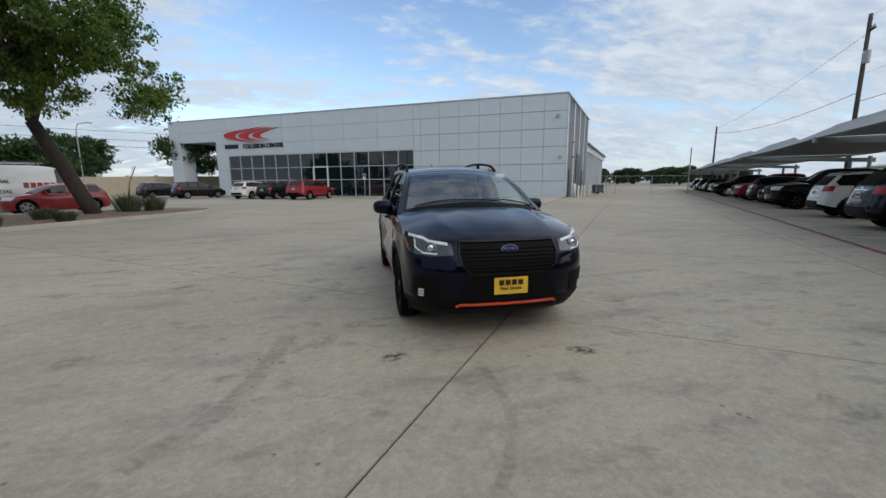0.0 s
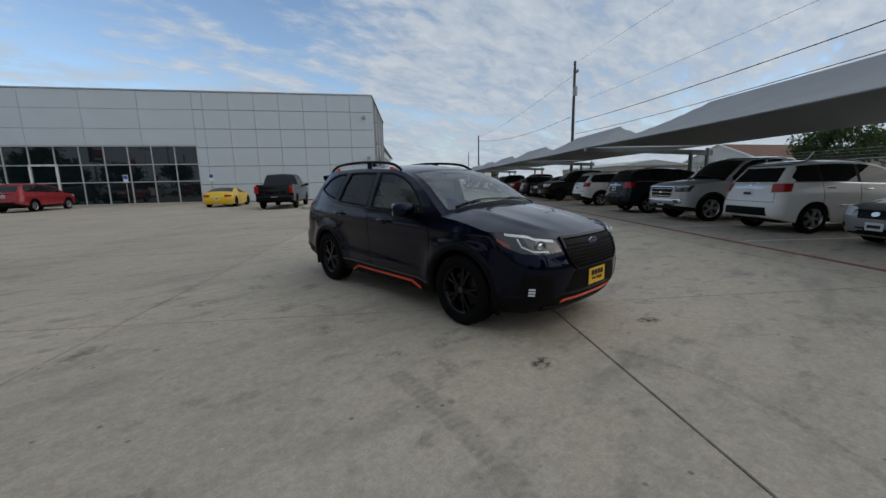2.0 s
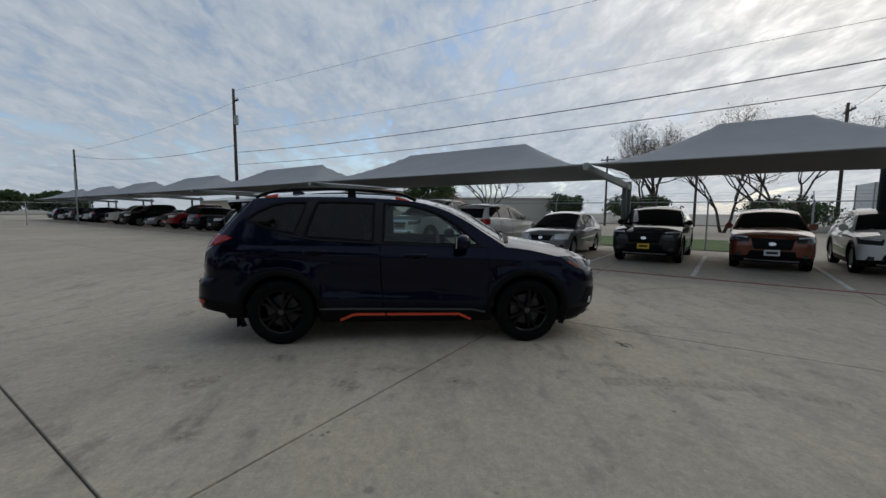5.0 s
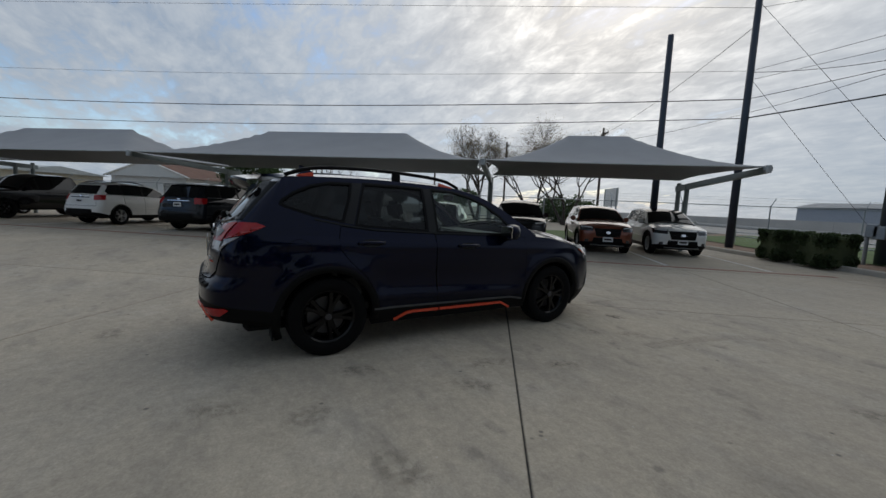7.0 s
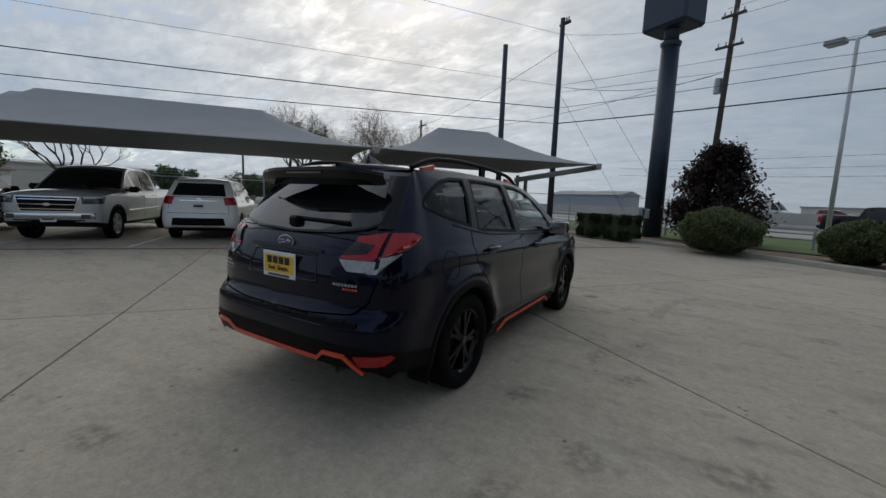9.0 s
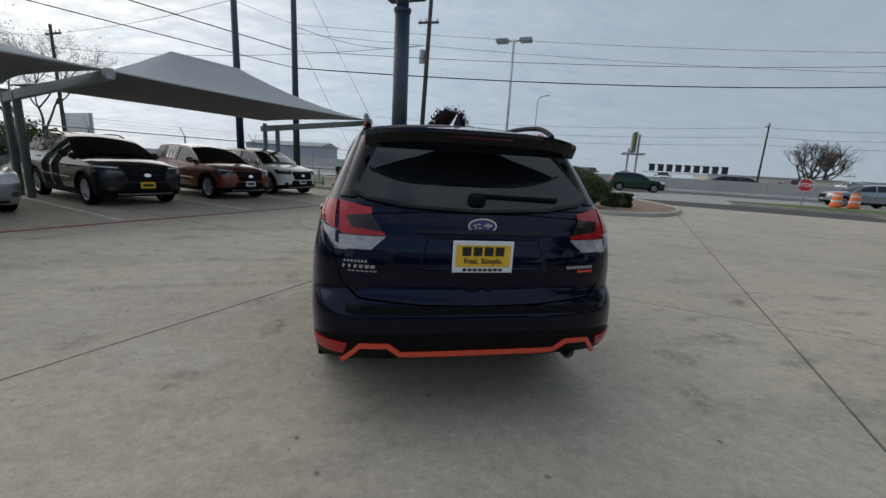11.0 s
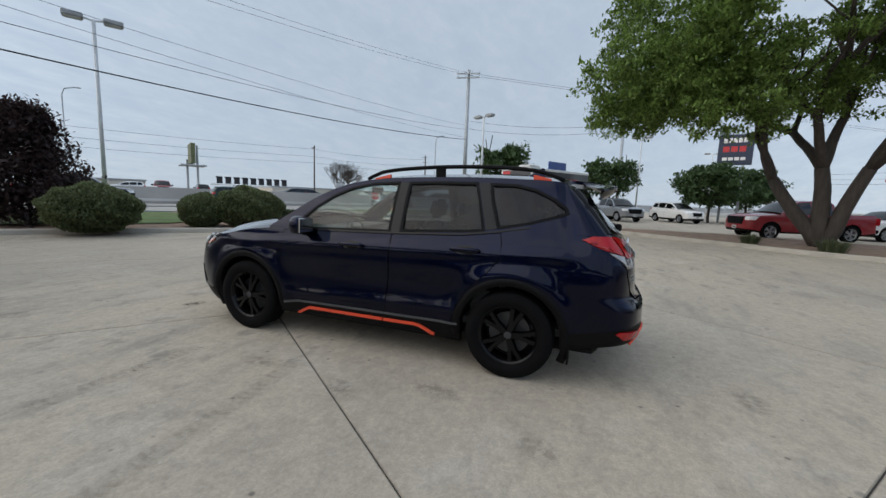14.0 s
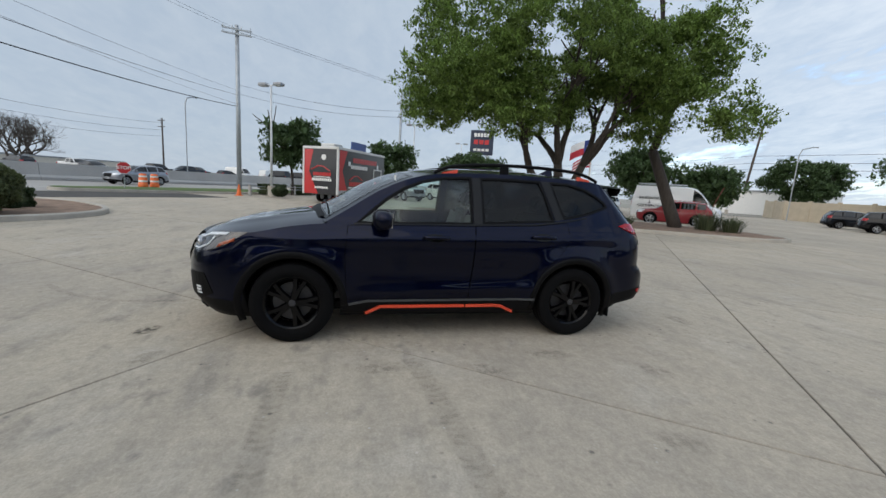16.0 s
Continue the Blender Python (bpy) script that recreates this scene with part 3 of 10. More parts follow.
def barrier():
    t = thing("highway_barrier", "long pale concrete highway barrier wall", "barrier", kind="structure")
    prof = [(0.0, -0.03), (0.0, 0.2), (0.2, 0.4), (0.27, 1.35), (0.47, 1.35), (0.52, -0.03)]
    for j in range(36):
        bm = bmesh.new()
        a, b = -150 + j * 10.0, -140.03 + j * 10.0
        va, vb = [bm.verts.new(road(a, 26.0 + s, z)) for s, z in prof], [bm.verts.new(road(b, 26.0 + s, z)) for s, z in prof]
        for i in range(len(prof) - 1):
            bm.faces.new((va[i], vb[i], vb[i + 1], va[i + 1]))
        bm.faces.new(va), bm.faces.new(vb[::-1])
        bmesh.ops.recalc_face_normals(bm, faces=bm.faces)
        part("barrier_panel", bm, BARRIER, t)


barrier()

# ---- the collision shop ----
WD = heading(149.0)                      # along the front, away from the corner
WN = heading(59.0)                       # into the building
WC = Vector((16.4, 26.3, 0))
WS = heading(52.0)                       # along the side: the corner is a little sharp
shop = Matrix(((WD.x, WS.x, 0, WC.x), (WD.y, WS.y, 0, WC.y), (0, 0, 1, 0), (0, 0, 0, 1)))
H, PW, PH = 8.85, 1.915, 1.475
WIN0, WIN1, WTOP = 14.15, 37.3, 4.62


def building():
    """White panelled shop: local x along the front, y into it (mirrored frame)."""
    t = thing("wall_shop", "white metal-panelled single-storey collision repair building", "building", kind="structure")

    def shell(name, lo, hi, material, label=""):
        bm = bmesh.new()
        box(bm, lo, hi)
        bmesh.ops.transform(bm, matrix=shop, verts=bm.verts)
        bmesh.ops.recalc_face_normals(bm, faces=bm.faces)
        return part(name, bm, material, t, label)

    # backing walls with the glazed opening and the portico left open
    shell("wall_east", (0.04, 0.06, 0), (WIN0, 0.35, H - 0.1), PANEL_JOINT)
    shell("wall_over_glass", (WIN0, 0.06, WTOP), (WIN1, 0.35, H - 0.1), PANEL_JOINT)
    shell("wall_pier", (WIN1, 0.06, 0), (39.1, 0.35, H - 0.1), PANEL_JOINT)
    shell("wall_over_porch", (39.1, 0.06, 6.25), (44.6, 0.35, H - 0.1), PANEL_JOINT)
    shell("porch_column", (44.6, 0.06, 0), (46.4, 1.6, H - 0.1), PANEL)
    shell("wall_side", (0.06, 0.35, 0), (0.4, 16.0, H - 0.1), PANEL_JOINT)
    shell("wall_porch_side", (37.3, 0.35, 0), (37.6, 12.0, H - 0.1), PANEL)
    shell("wall_back", (0.06, 16.0, 0), (46.4, 16.3, H - 0.1), PANEL)
    shell("roof", (0.06, 0.3, H - 0.5), (46.4, 16.3, H - 0.3), mat("flat_roof", (0.3, 0.3, 0.3), 0.9))
    shell("porch_ceiling", (39.1, 0.35, 6.25), (44.6, 12, 6.45), PANEL)
    shell("coping", (-0.05, -0.04, H - 0.1), (46.45, 0.4, H), mat("grey_coping", (0.42, 0.44, 0.47), 0.45, 0.3))
    shell("coping_side", (-0.05, 0.4, H - 0.1), (0.45, 16.3, H), mat("grey_coping", (0.42, 0.44, 0.47), 0.45, 0.3))
    # panels, each its own sheet
    sheet = {}

    def panel(x0, x1, z0, z1, side=False):
        w, h = round(x1 - x0, 3), round(z1 - z0, 3)
        key = (w, h)
        if key not in sheet:
            bm = bmesh.new()
            box(bm, (0.012, 0, 0.012), (w - 0.012, 0.05, h - 0.012), 0.006)
            me = bpy.data.meshes.new("panel")
            bm.to_mesh(me)
            bm.free()
            me.materials.append(PANEL)
            sheet[key] = me
        ob = new("panel", sheet[key])
        ob.parent = t
        if side:
            p = WC + WS * x0 + WD * 0.005
            ob.matrix_basis = Matrix(((WS.x, WD.x, 0, p.x), (WS.y, WD.y, 0, p.y), (0, 0, 1, z0), (0, 0, 0, 1)))
        else:
            p = WC + WD * x0 + WN * 0.005
            ob.matrix_basis = Matrix(((WD.x, WN.x, 0, p.x), (WD.y, WN.y, 0, p.y), (0, 0, 1, z0), (0, 0, 0, 1)))

    cols = [0.0] + [PW * i for i in range(1, 8)] + [WIN0]
    for a, b in zip(cols, cols[1:]):
        for r in range(6):
            panel(a, b, 0.02 + r * PH if r else 0.05, min((r + 1) * PH, H - 0.11))
    cols = [WIN0 + (WIN1 - WIN0) / 6 * i for i in range(7)]
    for a, b in zip(cols, cols[1:]):
        for z0, z1 in ((WTOP, 5.9), (5.9, 7.375), (7.375, H - 0.11)):
            panel(a, b, z0, z1)
    for z0, z1 in ((0.05, 2.95), (2.95, 5.9), (5.9, 7.375), (7.375, H - 0.11)):
        panel(WIN1, 39.1, z0, z1)
    for a, b in ((39.1, 41.9), (41.9, 44.6), (44.6, 46.4)):
        for z0, z1 in ((6.25, 7.375), (7.375, H - 0.11)):
            panel(a, b, z0, z1)
    panel(44.6, 46.4, 0.05, 3.1)
    panel(44.6, 46.4, 3.1, 6.25)
    for i in range(4):
        for r in range(6):
            panel(0.4 + i * 3.9, 0.4 + (i + 1) * 3.9, 0.02 + r * PH if r else 0.05, min((r + 1) * PH, H - 0.11), True)
    # storefront: mullions, panes, doors
    n = 14
    w = (WIN1 - WIN0) / n
    for i in range(n + 1):
        shell("mullion", (WIN0 + i * w - 0.026, -0.02, 0.05), (WIN0 + i * w + 0.026, 0.16, WTOP), MULLION)
    for z in (0.08, 1.80, 3.15, WTOP - 0.04):
        shell("transom", (WIN0, -0.015, z - 0.035), (WIN1, 0.15, z + 0.035), MULLION)
    for i in range(n):
        for z0, z1 in ((0.11, 1.76), (1.84, 3.11), (3.19, WTOP - 0.08)):
            shell("pane", (WIN0 + i * w + 0.026, 0.07, z0), (WIN0 + (i + 1) * w - 0.026, 0.09, z1), STORE_GLASS)
    for i in (6,):
        x = WIN0 + i * w
        for a, b, c, d in ((x - 0.1, x + 0.02, 0.05, 3.2), (x + w - 0.02, x + w + 0.1, 0.05, 3.2), (x - 0.1, x + w + 0.1, 3.08, 3.22), (x, x + w, 0.05, 0.3)):
            shell("door_frame", (a, -0.06, c), (b, 0.05, d), mat("white_door_frame", (0.75, 0.76, 0.76), 0.4))
    shell("plinth", (WIN0, 0.0, 0.0), (WIN1, 0.2, 0.05), KERB)
    # sign: red swoosh blades and black letters
    red = mat("sign_red", (0.50, 0.025, 0.03), 0.4, var=0.05)
    # three nested crescents, open to one side: left end, inner left end, upper and lower tips
    for xl, zl, xi, zi, tip_u, tip_d in ((37.69, 6.91, 36.1, 6.78, (31.9, 7.62), (32.9, 5.95)), (35.5, 6.76, 34.15, 6.69, (30.95, 7.55), (32.0, 6.06)), (33.5, 6.76, 32.55, 6.68, (30.0, 7.47), (31.1, 6.22))):
        bm = bmesh.new()
        top, bot = [], []
        for i in range(17):
            s = 1 - i / 8
            tx, tz = tip_u if s > 0 else tip_d
            a, b = abs(s) ** 2.0, abs(s) ** 0.9
            top.append((xl + (tx - xl) * a, zl + (tz - zl) * b)), bot.append((xi + (tx - xi) * a + 0.001, zi + (tz - zi) * b * (1 - 0.1 * math.sin(math.pi * abs(s)))))
        ring = top + bot[::-1]
        fr = [bm.verts.new((x, -0.12, z)) for x, z in ring]
        bk = [bm.verts.new((x, -0.02, z)) for x, z in ring]
        for i in range(16):
            j = len(ring) - 1 - i
            bm.faces.new((fr[i], fr[i + 1], fr[j - 1], fr[j])), bm.faces.new((bk[i], bk[j], bk[j - 1], bk[i + 1]))
        for i in range(len(ring)):
            bm.faces.new((fr[i], bk[i], bk[(i + 1) % len(ring)], fr[(i + 1) % len(ring)]))
        bmesh.ops.transform(bm, matrix=shop, verts=bm.verts)
        bmesh.ops.recalc_face_normals(bm, faces=bm.faces)
        part("sign_blade", bm, red, t, "curved red sign blade")
    ink = mat("sign_black", (0.012, 0.012, 0.014), 0.5, var=0.0)
    face = Matrix(((-WD.x, 0, -WN.x, 0), (-WD.y, 0, -WN.y, 0), (0, 1, 0, 0), (0, 0, 0, 1)))
    face.translation = WC + WD * 32.25 - WN * 0.05 + Vector((0, 0, 5.58))
    words("COLLISION CENTER", 0.62, ink, t, face, depth=0.04, label="black raised lettering", bold=0.015)
    bm = bmesh.new()
    for i in range(4):
        box(bm, (35.75 + i * 0.49, -0.1, 5.42), (36.15 + i * 0.49, 0, 5.84))
    bmesh.ops.transform(bm, matrix=shop, verts=bm.verts)
    bmesh.ops.recalc_face_normals(bm, faces=bm.faces)
    part("sign_bar", bm, ink, t, "black raised name bars")
    # wall lamps and cameras by the corner
    for x, z in ((0.75, 6.95), (0.45, 3.55)):
        bm = bmesh.new()
        box(bm, (x - 0.14, -0.22, z - 0.13), (x + 0.14, 0, z + 0.13), 0.03)
        bmesh.ops.transform(bm, matrix=shop, verts=bm.verts)
        bmesh.ops.recalc_face_normals(bm, faces=bm.faces)
        part("wall_lamp", bm, GALV, t, "small grey wall-pack lamp")
    for y, z in ((1.2, 6.6), (2.6, 4.9), (3.2, 3.6)):
        bm = bmesh.new()
        box(bm, (-0.35, y, z), (0.0, y + 0.18, z + 0.2), 0.04)
        bmesh.ops.transform(bm, matrix=shop, verts=bm.verts)
        bmesh.ops.recalc_face_normals(bm, faces=bm.faces)
        part("flood_lamp", bm, GALV, t)
    # service doors along the side
    for y0, y1, z1 in ((2.0, 3.1, 2.6), (6.5, 9.5, 4.2), (11.0, 12.2, 2.6)):
        bm = bmesh.new()
        box(bm, (-0.02, y0, 0.05), (0.03, y1, z1))
        bmesh.ops.transform(bm, matrix=shop, verts=bm.verts)
        bmesh.ops.recalc_face_normals(bm, faces=bm.faces)
        part("service_door", bm, mat("dark_door", (0.05, 0.055, 0.06), 0.5), t, "dark side service door")
    # lower workshop wing behind, with open bays
    for j in range(12):
        y = 16.3 + j * 3.2
        shell("wing_post", (0.9, y, 0), (1.3, y + 0.35, 5.6), PANEL)
    shell("wing_beam", (0.85, 16.3, 5.6), (1.35, 54.9, 6.4), PANEL)
    shell("wing_roof", (0.4, 16.3, 6.4), (30, 55.0, 6.55), mat("flat_roof", (0.3, 0.3, 0.3), 0.9))
    shell("wing_inner", (6.0, 16.3, 0), (6.3, 54.9, 6.4), mat("dim_bay_wall", (0.18, 0.18, 0.18), 0.8))
    return t


building()
# white bollards and bins along the side of the shop
for d, o in ((1.2, 1.0), (3.4, 1.0), (5.8, 1.0), (10.2, 1.0)):
    p = WC + WS * d - WD * o
    t = thing("bollard", "white painted steel bollard by the shop wall", "bollard", pose(p.x, p.y, 0), "bollards by the shop")
    bm = bmesh.new()
    lathe(bm, [(0.0, 0.085), (1.0, 0.085), (1.06, 0.065), (1.09, 0.0)], 14, "Z")
    part("post", bm, WHITE, t, smooth=True)
for d, o, c, lab in ((13.5, 1.3, (0.05, 0.055, 0.06), "dark grey wheeled bin by the side doors"), (15.0, 1.4, (0.03, 0.06, 0.16), "blue wheeled bin by the side doors"), (18.5, 1.6, (0.10, 0.10, 0.10), "dark grey wheeled bin by the workshop bays")):
    p = WC + WS * d - WD * o
    t = thing("wheeled_bin", lab, "bin", pose(p.x, p.y, 0, 0, 0, 52))
    paint_bin = mat("bin_plastic_%d" % int(d), c, 0.55, var=0.1)
    bm = bmesh.new()
    prism(bm, [(-0.26, -0.3), (0.26, -0.3), (0.26, 0.3), (-0.26, 0.3)], 0.08, 0.98, 0.03)
    for v in bm.verts:
        k = 0.82 + 0.18 * v.co.z / 0.98
        v.co.x, v.co.y = v.co.x * k, v.co.y * k
    body = part("body", bm, paint_bin, t)
    bm = bmesh.new()
    box(bm, (-0.30, -0.34, 0.98), (0.30, 0.34, 1.05), 0.025)
    part("lid", bm, paint_bin, t)
    for x in (-0.2, 0.2):
        bm = bmesh.new()
        cyl(bm, (x - 0.025, -0.26, 0.1), (x + 0.025, -0.26, 0.1), 0.1, n=14)
        part("wheel", bm, RUBBER, t)
# apron kerb beside the shop corner
apron = smooth_line([(9.2, 22.9), (7.2, 19.8), (6.0, 18.0), (6.1, 17.1), (7.1, 16.2), (8.3, 15.6), (9.3, 16.3), (11.4, 19.4), (15.6, 25.6)], 6)
kerb("kerb_4", apron, height=0.14)
bm = bmesh.new()
prism(bm, apron + [(16.2, 26.35), (12.7, 28.4)], 0.0, 0.13)
tagged(part("apron", bm, mat("apron_concrete", (0.42, 0.38, 0.32), 0.9, var=0.12)), "raised concrete apron in front of the shop", "pavement", kind="structure")

# ---- shade canopies ----


def canopy(u0, u1, ridge, label):
    """A hipped fabric roof on two cantilever frames."""
    t = thing("shade_canopy", label, "canopy", group="shade canopies over the bays")
    v0, v1, ze, zr, vr = -0.2, 5.3, 2.72, 3.98, 2.9
    bm = bmesh.new()
    n = 16
    ru0, ru1 = ridge

    def height(u, v):
        s = min(max((u - u0) / (ru0 - u0), 0), max(min((u1 - u) / (u1 - ru1), 1), 0), 1)
        q = (v - v0) / (vr - v0) if v < vr else (v1 - v) / (v1 - vr)
        k = min(s, q)
        return ze + (zr - ze) * (k ** 1.12) - 0.10 * math.sin(math.pi * min(k, 1)) * (1 - abs(s - q) * 0.5)

    us = sorted({u0 + (u1 - u0) * i / (3 * n) for i in range(3 * n + 1)} | set(ridge))
    vs = sorted({v0 + (v1 - v0) * i / n for i in range(n + 1)} | {vr})
    grid = []
    for u in us:
        row = []
        pull = 0.16 * math.sin(math.pi * (u - u0) / (u1 - u0))
        for v in vs:
            ends = 0.35 * math.sin(math.pi * (v - v0) / (v1 - v0))
            k = (u - u0) / (u1 - u0)
            uu = u + ends * ((1 - k) ** 6 - k ** 6)
            vv = v + pull * ((1 - (v - v0) / (v1 - v0)) ** 4 - ((v - v0) / (v1 - v0)) ** 4)
            row.append(bm.verts.new(bay(uu, vv, height(u, v))))
        grid.append(row)
    for a, b in zip(grid, grid[1:]):
        for i in range(len(vs) - 1):
            bm.faces.new((a[i], b[i], b[i + 1], a[i + 1]))
    bmesh.ops.recalc_face_normals(bm, faces=bm.faces)
    part("fabric", bm, FABRIC, t, "taut grey woven shade fabric", smooth=True)
    bm = bmesh.new()
    tube(bm, [bay(u0 + 0.1, v0 + 0.02, ze), *[bay(u0 + (u1 - u0) * i / 12, v0 + 0.16 * math.sin(math.pi * i / 12), ze - 0.01) for i in range(1, 12)], bay(u1 - 0.1, v0 + 0.02, ze)], 0.02)
    part("hem_cable", bm, GALV, t)
    return t


def frame_arm(u):
    t = thing("canopy_frame", "grey-green steel cantilever frame with two posts", "canopy frame", group="canopy frames")
    m = Matrix(((CU.x, CV.x, 0, CAN.x), (CU.y, CV.y, 0, CAN.y), (0, 0, 1, 0), (0, 0, 0, 1)))
    for du, v in ((0.0, 5.3), (0.0, 4.55)):
        bm = bmesh.new()
        cyl(bm, bay(u + du, v, 0), bay(u + du, v, 2.62 if v > 5 else 2.5), 0.085, n=14)
        part("post", bm, STEEL, t, smooth=False)
    bm = bmesh.new()
    a, b = bay(u, -0.15, 2.66), bay(u, 5.5, 2.46)
    d = (b - a).normalized()
    side = CU * 0.06
    for lo, hi, w in ((0, 0.16, 1.0),):
        va = [bm.verts.new(a + side * sx + Vector((0, 0, z))) for sx, z in ((-1, -0.10), (1, -0.10), (1, 0.06), (-1, 0.06))]
        vb = [bm.verts.new(b + side * sx + Vector((0, 0, z))) for sx, z in ((-1, -0.16), (1, -0.16), (1, 0.06), (-1, 0.06))]
        for i in range(4):
            bm.faces.new((va[i], va[(i + 1) % 4], vb[(i + 1) % 4], vb[i]))
        bm.faces.new(va), bm.faces.new(vb[::-1])
    bmesh.ops.recalc_face_normals(bm, faces=bm.faces)
    part("arm", bm, STEEL, t)
    bm = bmesh.new()
    box(bm, (u - 0.07, -0.24, 2.56), (u + 0.07, -0.12, 2.76), 0.015)
    box(bm, (u - 0.11, -0.20, 2.62), (u + 0.11, -0.16, 2.72), 0.01)
    bmesh.ops.transform(bm, matrix=m, verts=bm.verts)
    bmesh.ops.recalc_face_normals(bm, faces=bm.faces)
    part("bracket", bm, GALV, t, "bolted steel bracket")


canopy(-7.4, 0.0, (-4.75, -2.7), "grey hipped shade canopy at the end of the row")
for k in range(6):
    canopy(12.0 * k, 12.0 * (k + 1), (12 * k + 3.1, 12 * k + 8.9), "grey hipped shade canopy over parked cars")
for u in (-7.4, 0.0, 12.0, 24.0, 36.0, 48.0, 60.0, 72.0):
    frame_arm(u)

# ---- car bodies ----


def pchip(keys):
    """A smooth curve with no overshoot through (at, value) keys."""
    k = sorted(keys)
    x, y = np.array([a for a, _ in k], float), np.array([b for _, b in k], float)
    h, d = np.diff(x), np.diff(y) / np.diff(x)
    m = np.zeros(len(x))
    m[0], m[-1] = d[0], d[-1]
    for i in range(1, len(x) - 1):
        if d[i - 1] * d[i] > 0:
            w1, w2 = 2 * h[i] + h[i - 1], h[i] + 2 * h[i - 1]
            m[i] = (w1 + w2) / (w1 / d[i - 1] + w2 / d[i])

    def f(t):
        t = np.clip(t, x[0], x[-1])
        i = np.clip(np.searchsorted(x, t) - 1, 0, len(x) - 2)
        s = (t - x[i]) / h[i]
        return y[i] * (1 + 2 * s) * (1 - s) ** 2 + m[i] * h[i] * s * (1 - s) ** 2 + y[i + 1] * s * s * (3 - 2 * s) + m[i + 1] * h[i] * s * s * (s - 1)

    return f


def ease(a, b, t):
    s = np.clip((t - a) / (b - a), 0, 1)
    return s * s * (3 - 2 * s)


class Shape:
    """The skin of a car: a plan outline, drawn in and sheared with height. Front at +y, right at +x, wheels on z = 0."""

    def __init__(self, tip, tail, front_depth, rear_depth, half, inset, shear_f, shear_r, belt, roof, crown, base, axles, wheel_r, arch_r, nose_n=2.6, tail_n=3.0, bonnet=None, cowl=1.1, roof_end=-1.9, clad=None, bow=0.12, relief=None):
        self.tip, self.tail, self.axles, self.wheel_r, self.arch_r = tip, tail, axles, wheel_r, arch_r
        self.relief = relief
        self.inset, self.shear_f, self.shear_r = pchip(inset), pchip(shear_f), pchip(shear_r)
        self.belt, self.roof, self.crown, self.base = pchip(belt), pchip(roof), pchip(crown), pchip(base)
        self.bonnet, self.cowl, self.roof_end, self.bow = pchip(bonnet or belt), cowl, roof_end, bow
        self.clad = pchip(clad) if clad else None
        side = pchip(half)
        yf, yr = tip - front_depth, tail + rear_depth
        self.yf, self.yr = yf, yr
        th = np.linspace(0, 1, 60) ** 1.0 * math.pi / 2
        wf, wr = side(yf), side(yr)
        fx, fy = wf * np.sin(th) ** (2 / nose_n), yf + front_depth * np.cos(th) ** (2 / nose_n)
        ys = np.linspace(yf, yr, 220)[1:-1]
        rx, ry = wr * np.sin(th[::-1]) ** (2 / tail_n), yr - rear_depth * np.cos(th[::-1]) ** (2 / tail_n)
        self.px, self.py = np.r_[fx, side(ys), rx], np.r_[fy, ys, ry]
        gx, gy = np.gradient(self.px), np.gradient(self.py)
        g = np.hypot(gx, gy) + 1e-9
        self.nx, self.ny = -gy / g, gx / g
        self.nx[0] = self.nx[-1] = 0
        self.s = np.r_[0, np.cumsum(np.hypot(np.diff(self.px), np.diff(self.py)))]
        self.wf, self.wb = ease(yf - 0.45, tip - 0.25, self.py), ease(-(yr + 0.3), -(tail + 0.2), -self.py)

    def ring(self, z):
        i = self.inset(z)
        if self.relief:
            i = i - self.relief(self.py, z)
        return np.maximum(self.px - self.nx * i, 0), self.py - self.ny * i - self.wf * self.shear_f(z) + self.wb * self.shear_r(z)

    def at(self, s, z):
        x, y = self.ring(z)
        return Vector((float(np.interp(s, self.s, x)), float(np.interp(s, self.s, y)), z))

    def side_s(self, y, z=0.7):
        yy = self.ring(z)[1]
        return float(np.interp(-y, -yy, self.s))

    def side(self, y, z):
        x, yy = self.ring(z)
        return Vector((float(np.interp(-y, -yy, x)), y, z))

    def front(self, x, z):
        xx, yy = self.ring(z)
        k = 110
        return Vector((x, float(np.interp(abs(x), xx[:k], yy[:k])), z))

    def rear(self, x, z):
        xx, yy = self.ring(z)
        k = len(xx) - 110
        return Vector((x, float(np.interp(abs(x), xx[k:][::-1], yy[k:][::-1])), z))

    def bottom(self, y):
        z = float(self.base(y))
        for a in self.axles:
            d = self.arch_r ** 2 - (y - a) ** 2
            if d > 0:
                z = max(z, self.wheel_r - 0.005 + math.sqrt(d))
        return z


def mirror_x(bm):
    """Adds the other half."""
    geo = bm.verts[:] + bm.edges[:] + bm.faces[:]
    r = bmesh.ops.duplicate(bm, geom=geo)
    vs = [g for g in r["geom"] if isinstance(g, bmesh.types.BMVert)]
    for v in vs:
        v.co.x = -v.co.x
    bmesh.ops.reverse_faces(bm, faces=[g for g in r["geom"] if isinstance(g, bmesh.types.BMFace)])
    bmesh.ops.remove_doubles(bm, verts=bm.verts, dist=1e-4)
    return bm


def flip_x(bm):
    for v in bm.verts:
        v.co.x = -v.co.x
    bmesh.ops.reverse_faces(bm, faces=bm.faces)
    return bm


def inside(poly, x, y):
    hit, k = False, len(poly)
    for i in range(k):
        (x1, y1), (x2, y2) = poly[i], poly[(i + 1) % k]
        if (y1 > y) != (y2 > y) and x < (x2 - x1) * (y - y1) / (y2 - y1) + x1:
            hit = not hit
    return hit


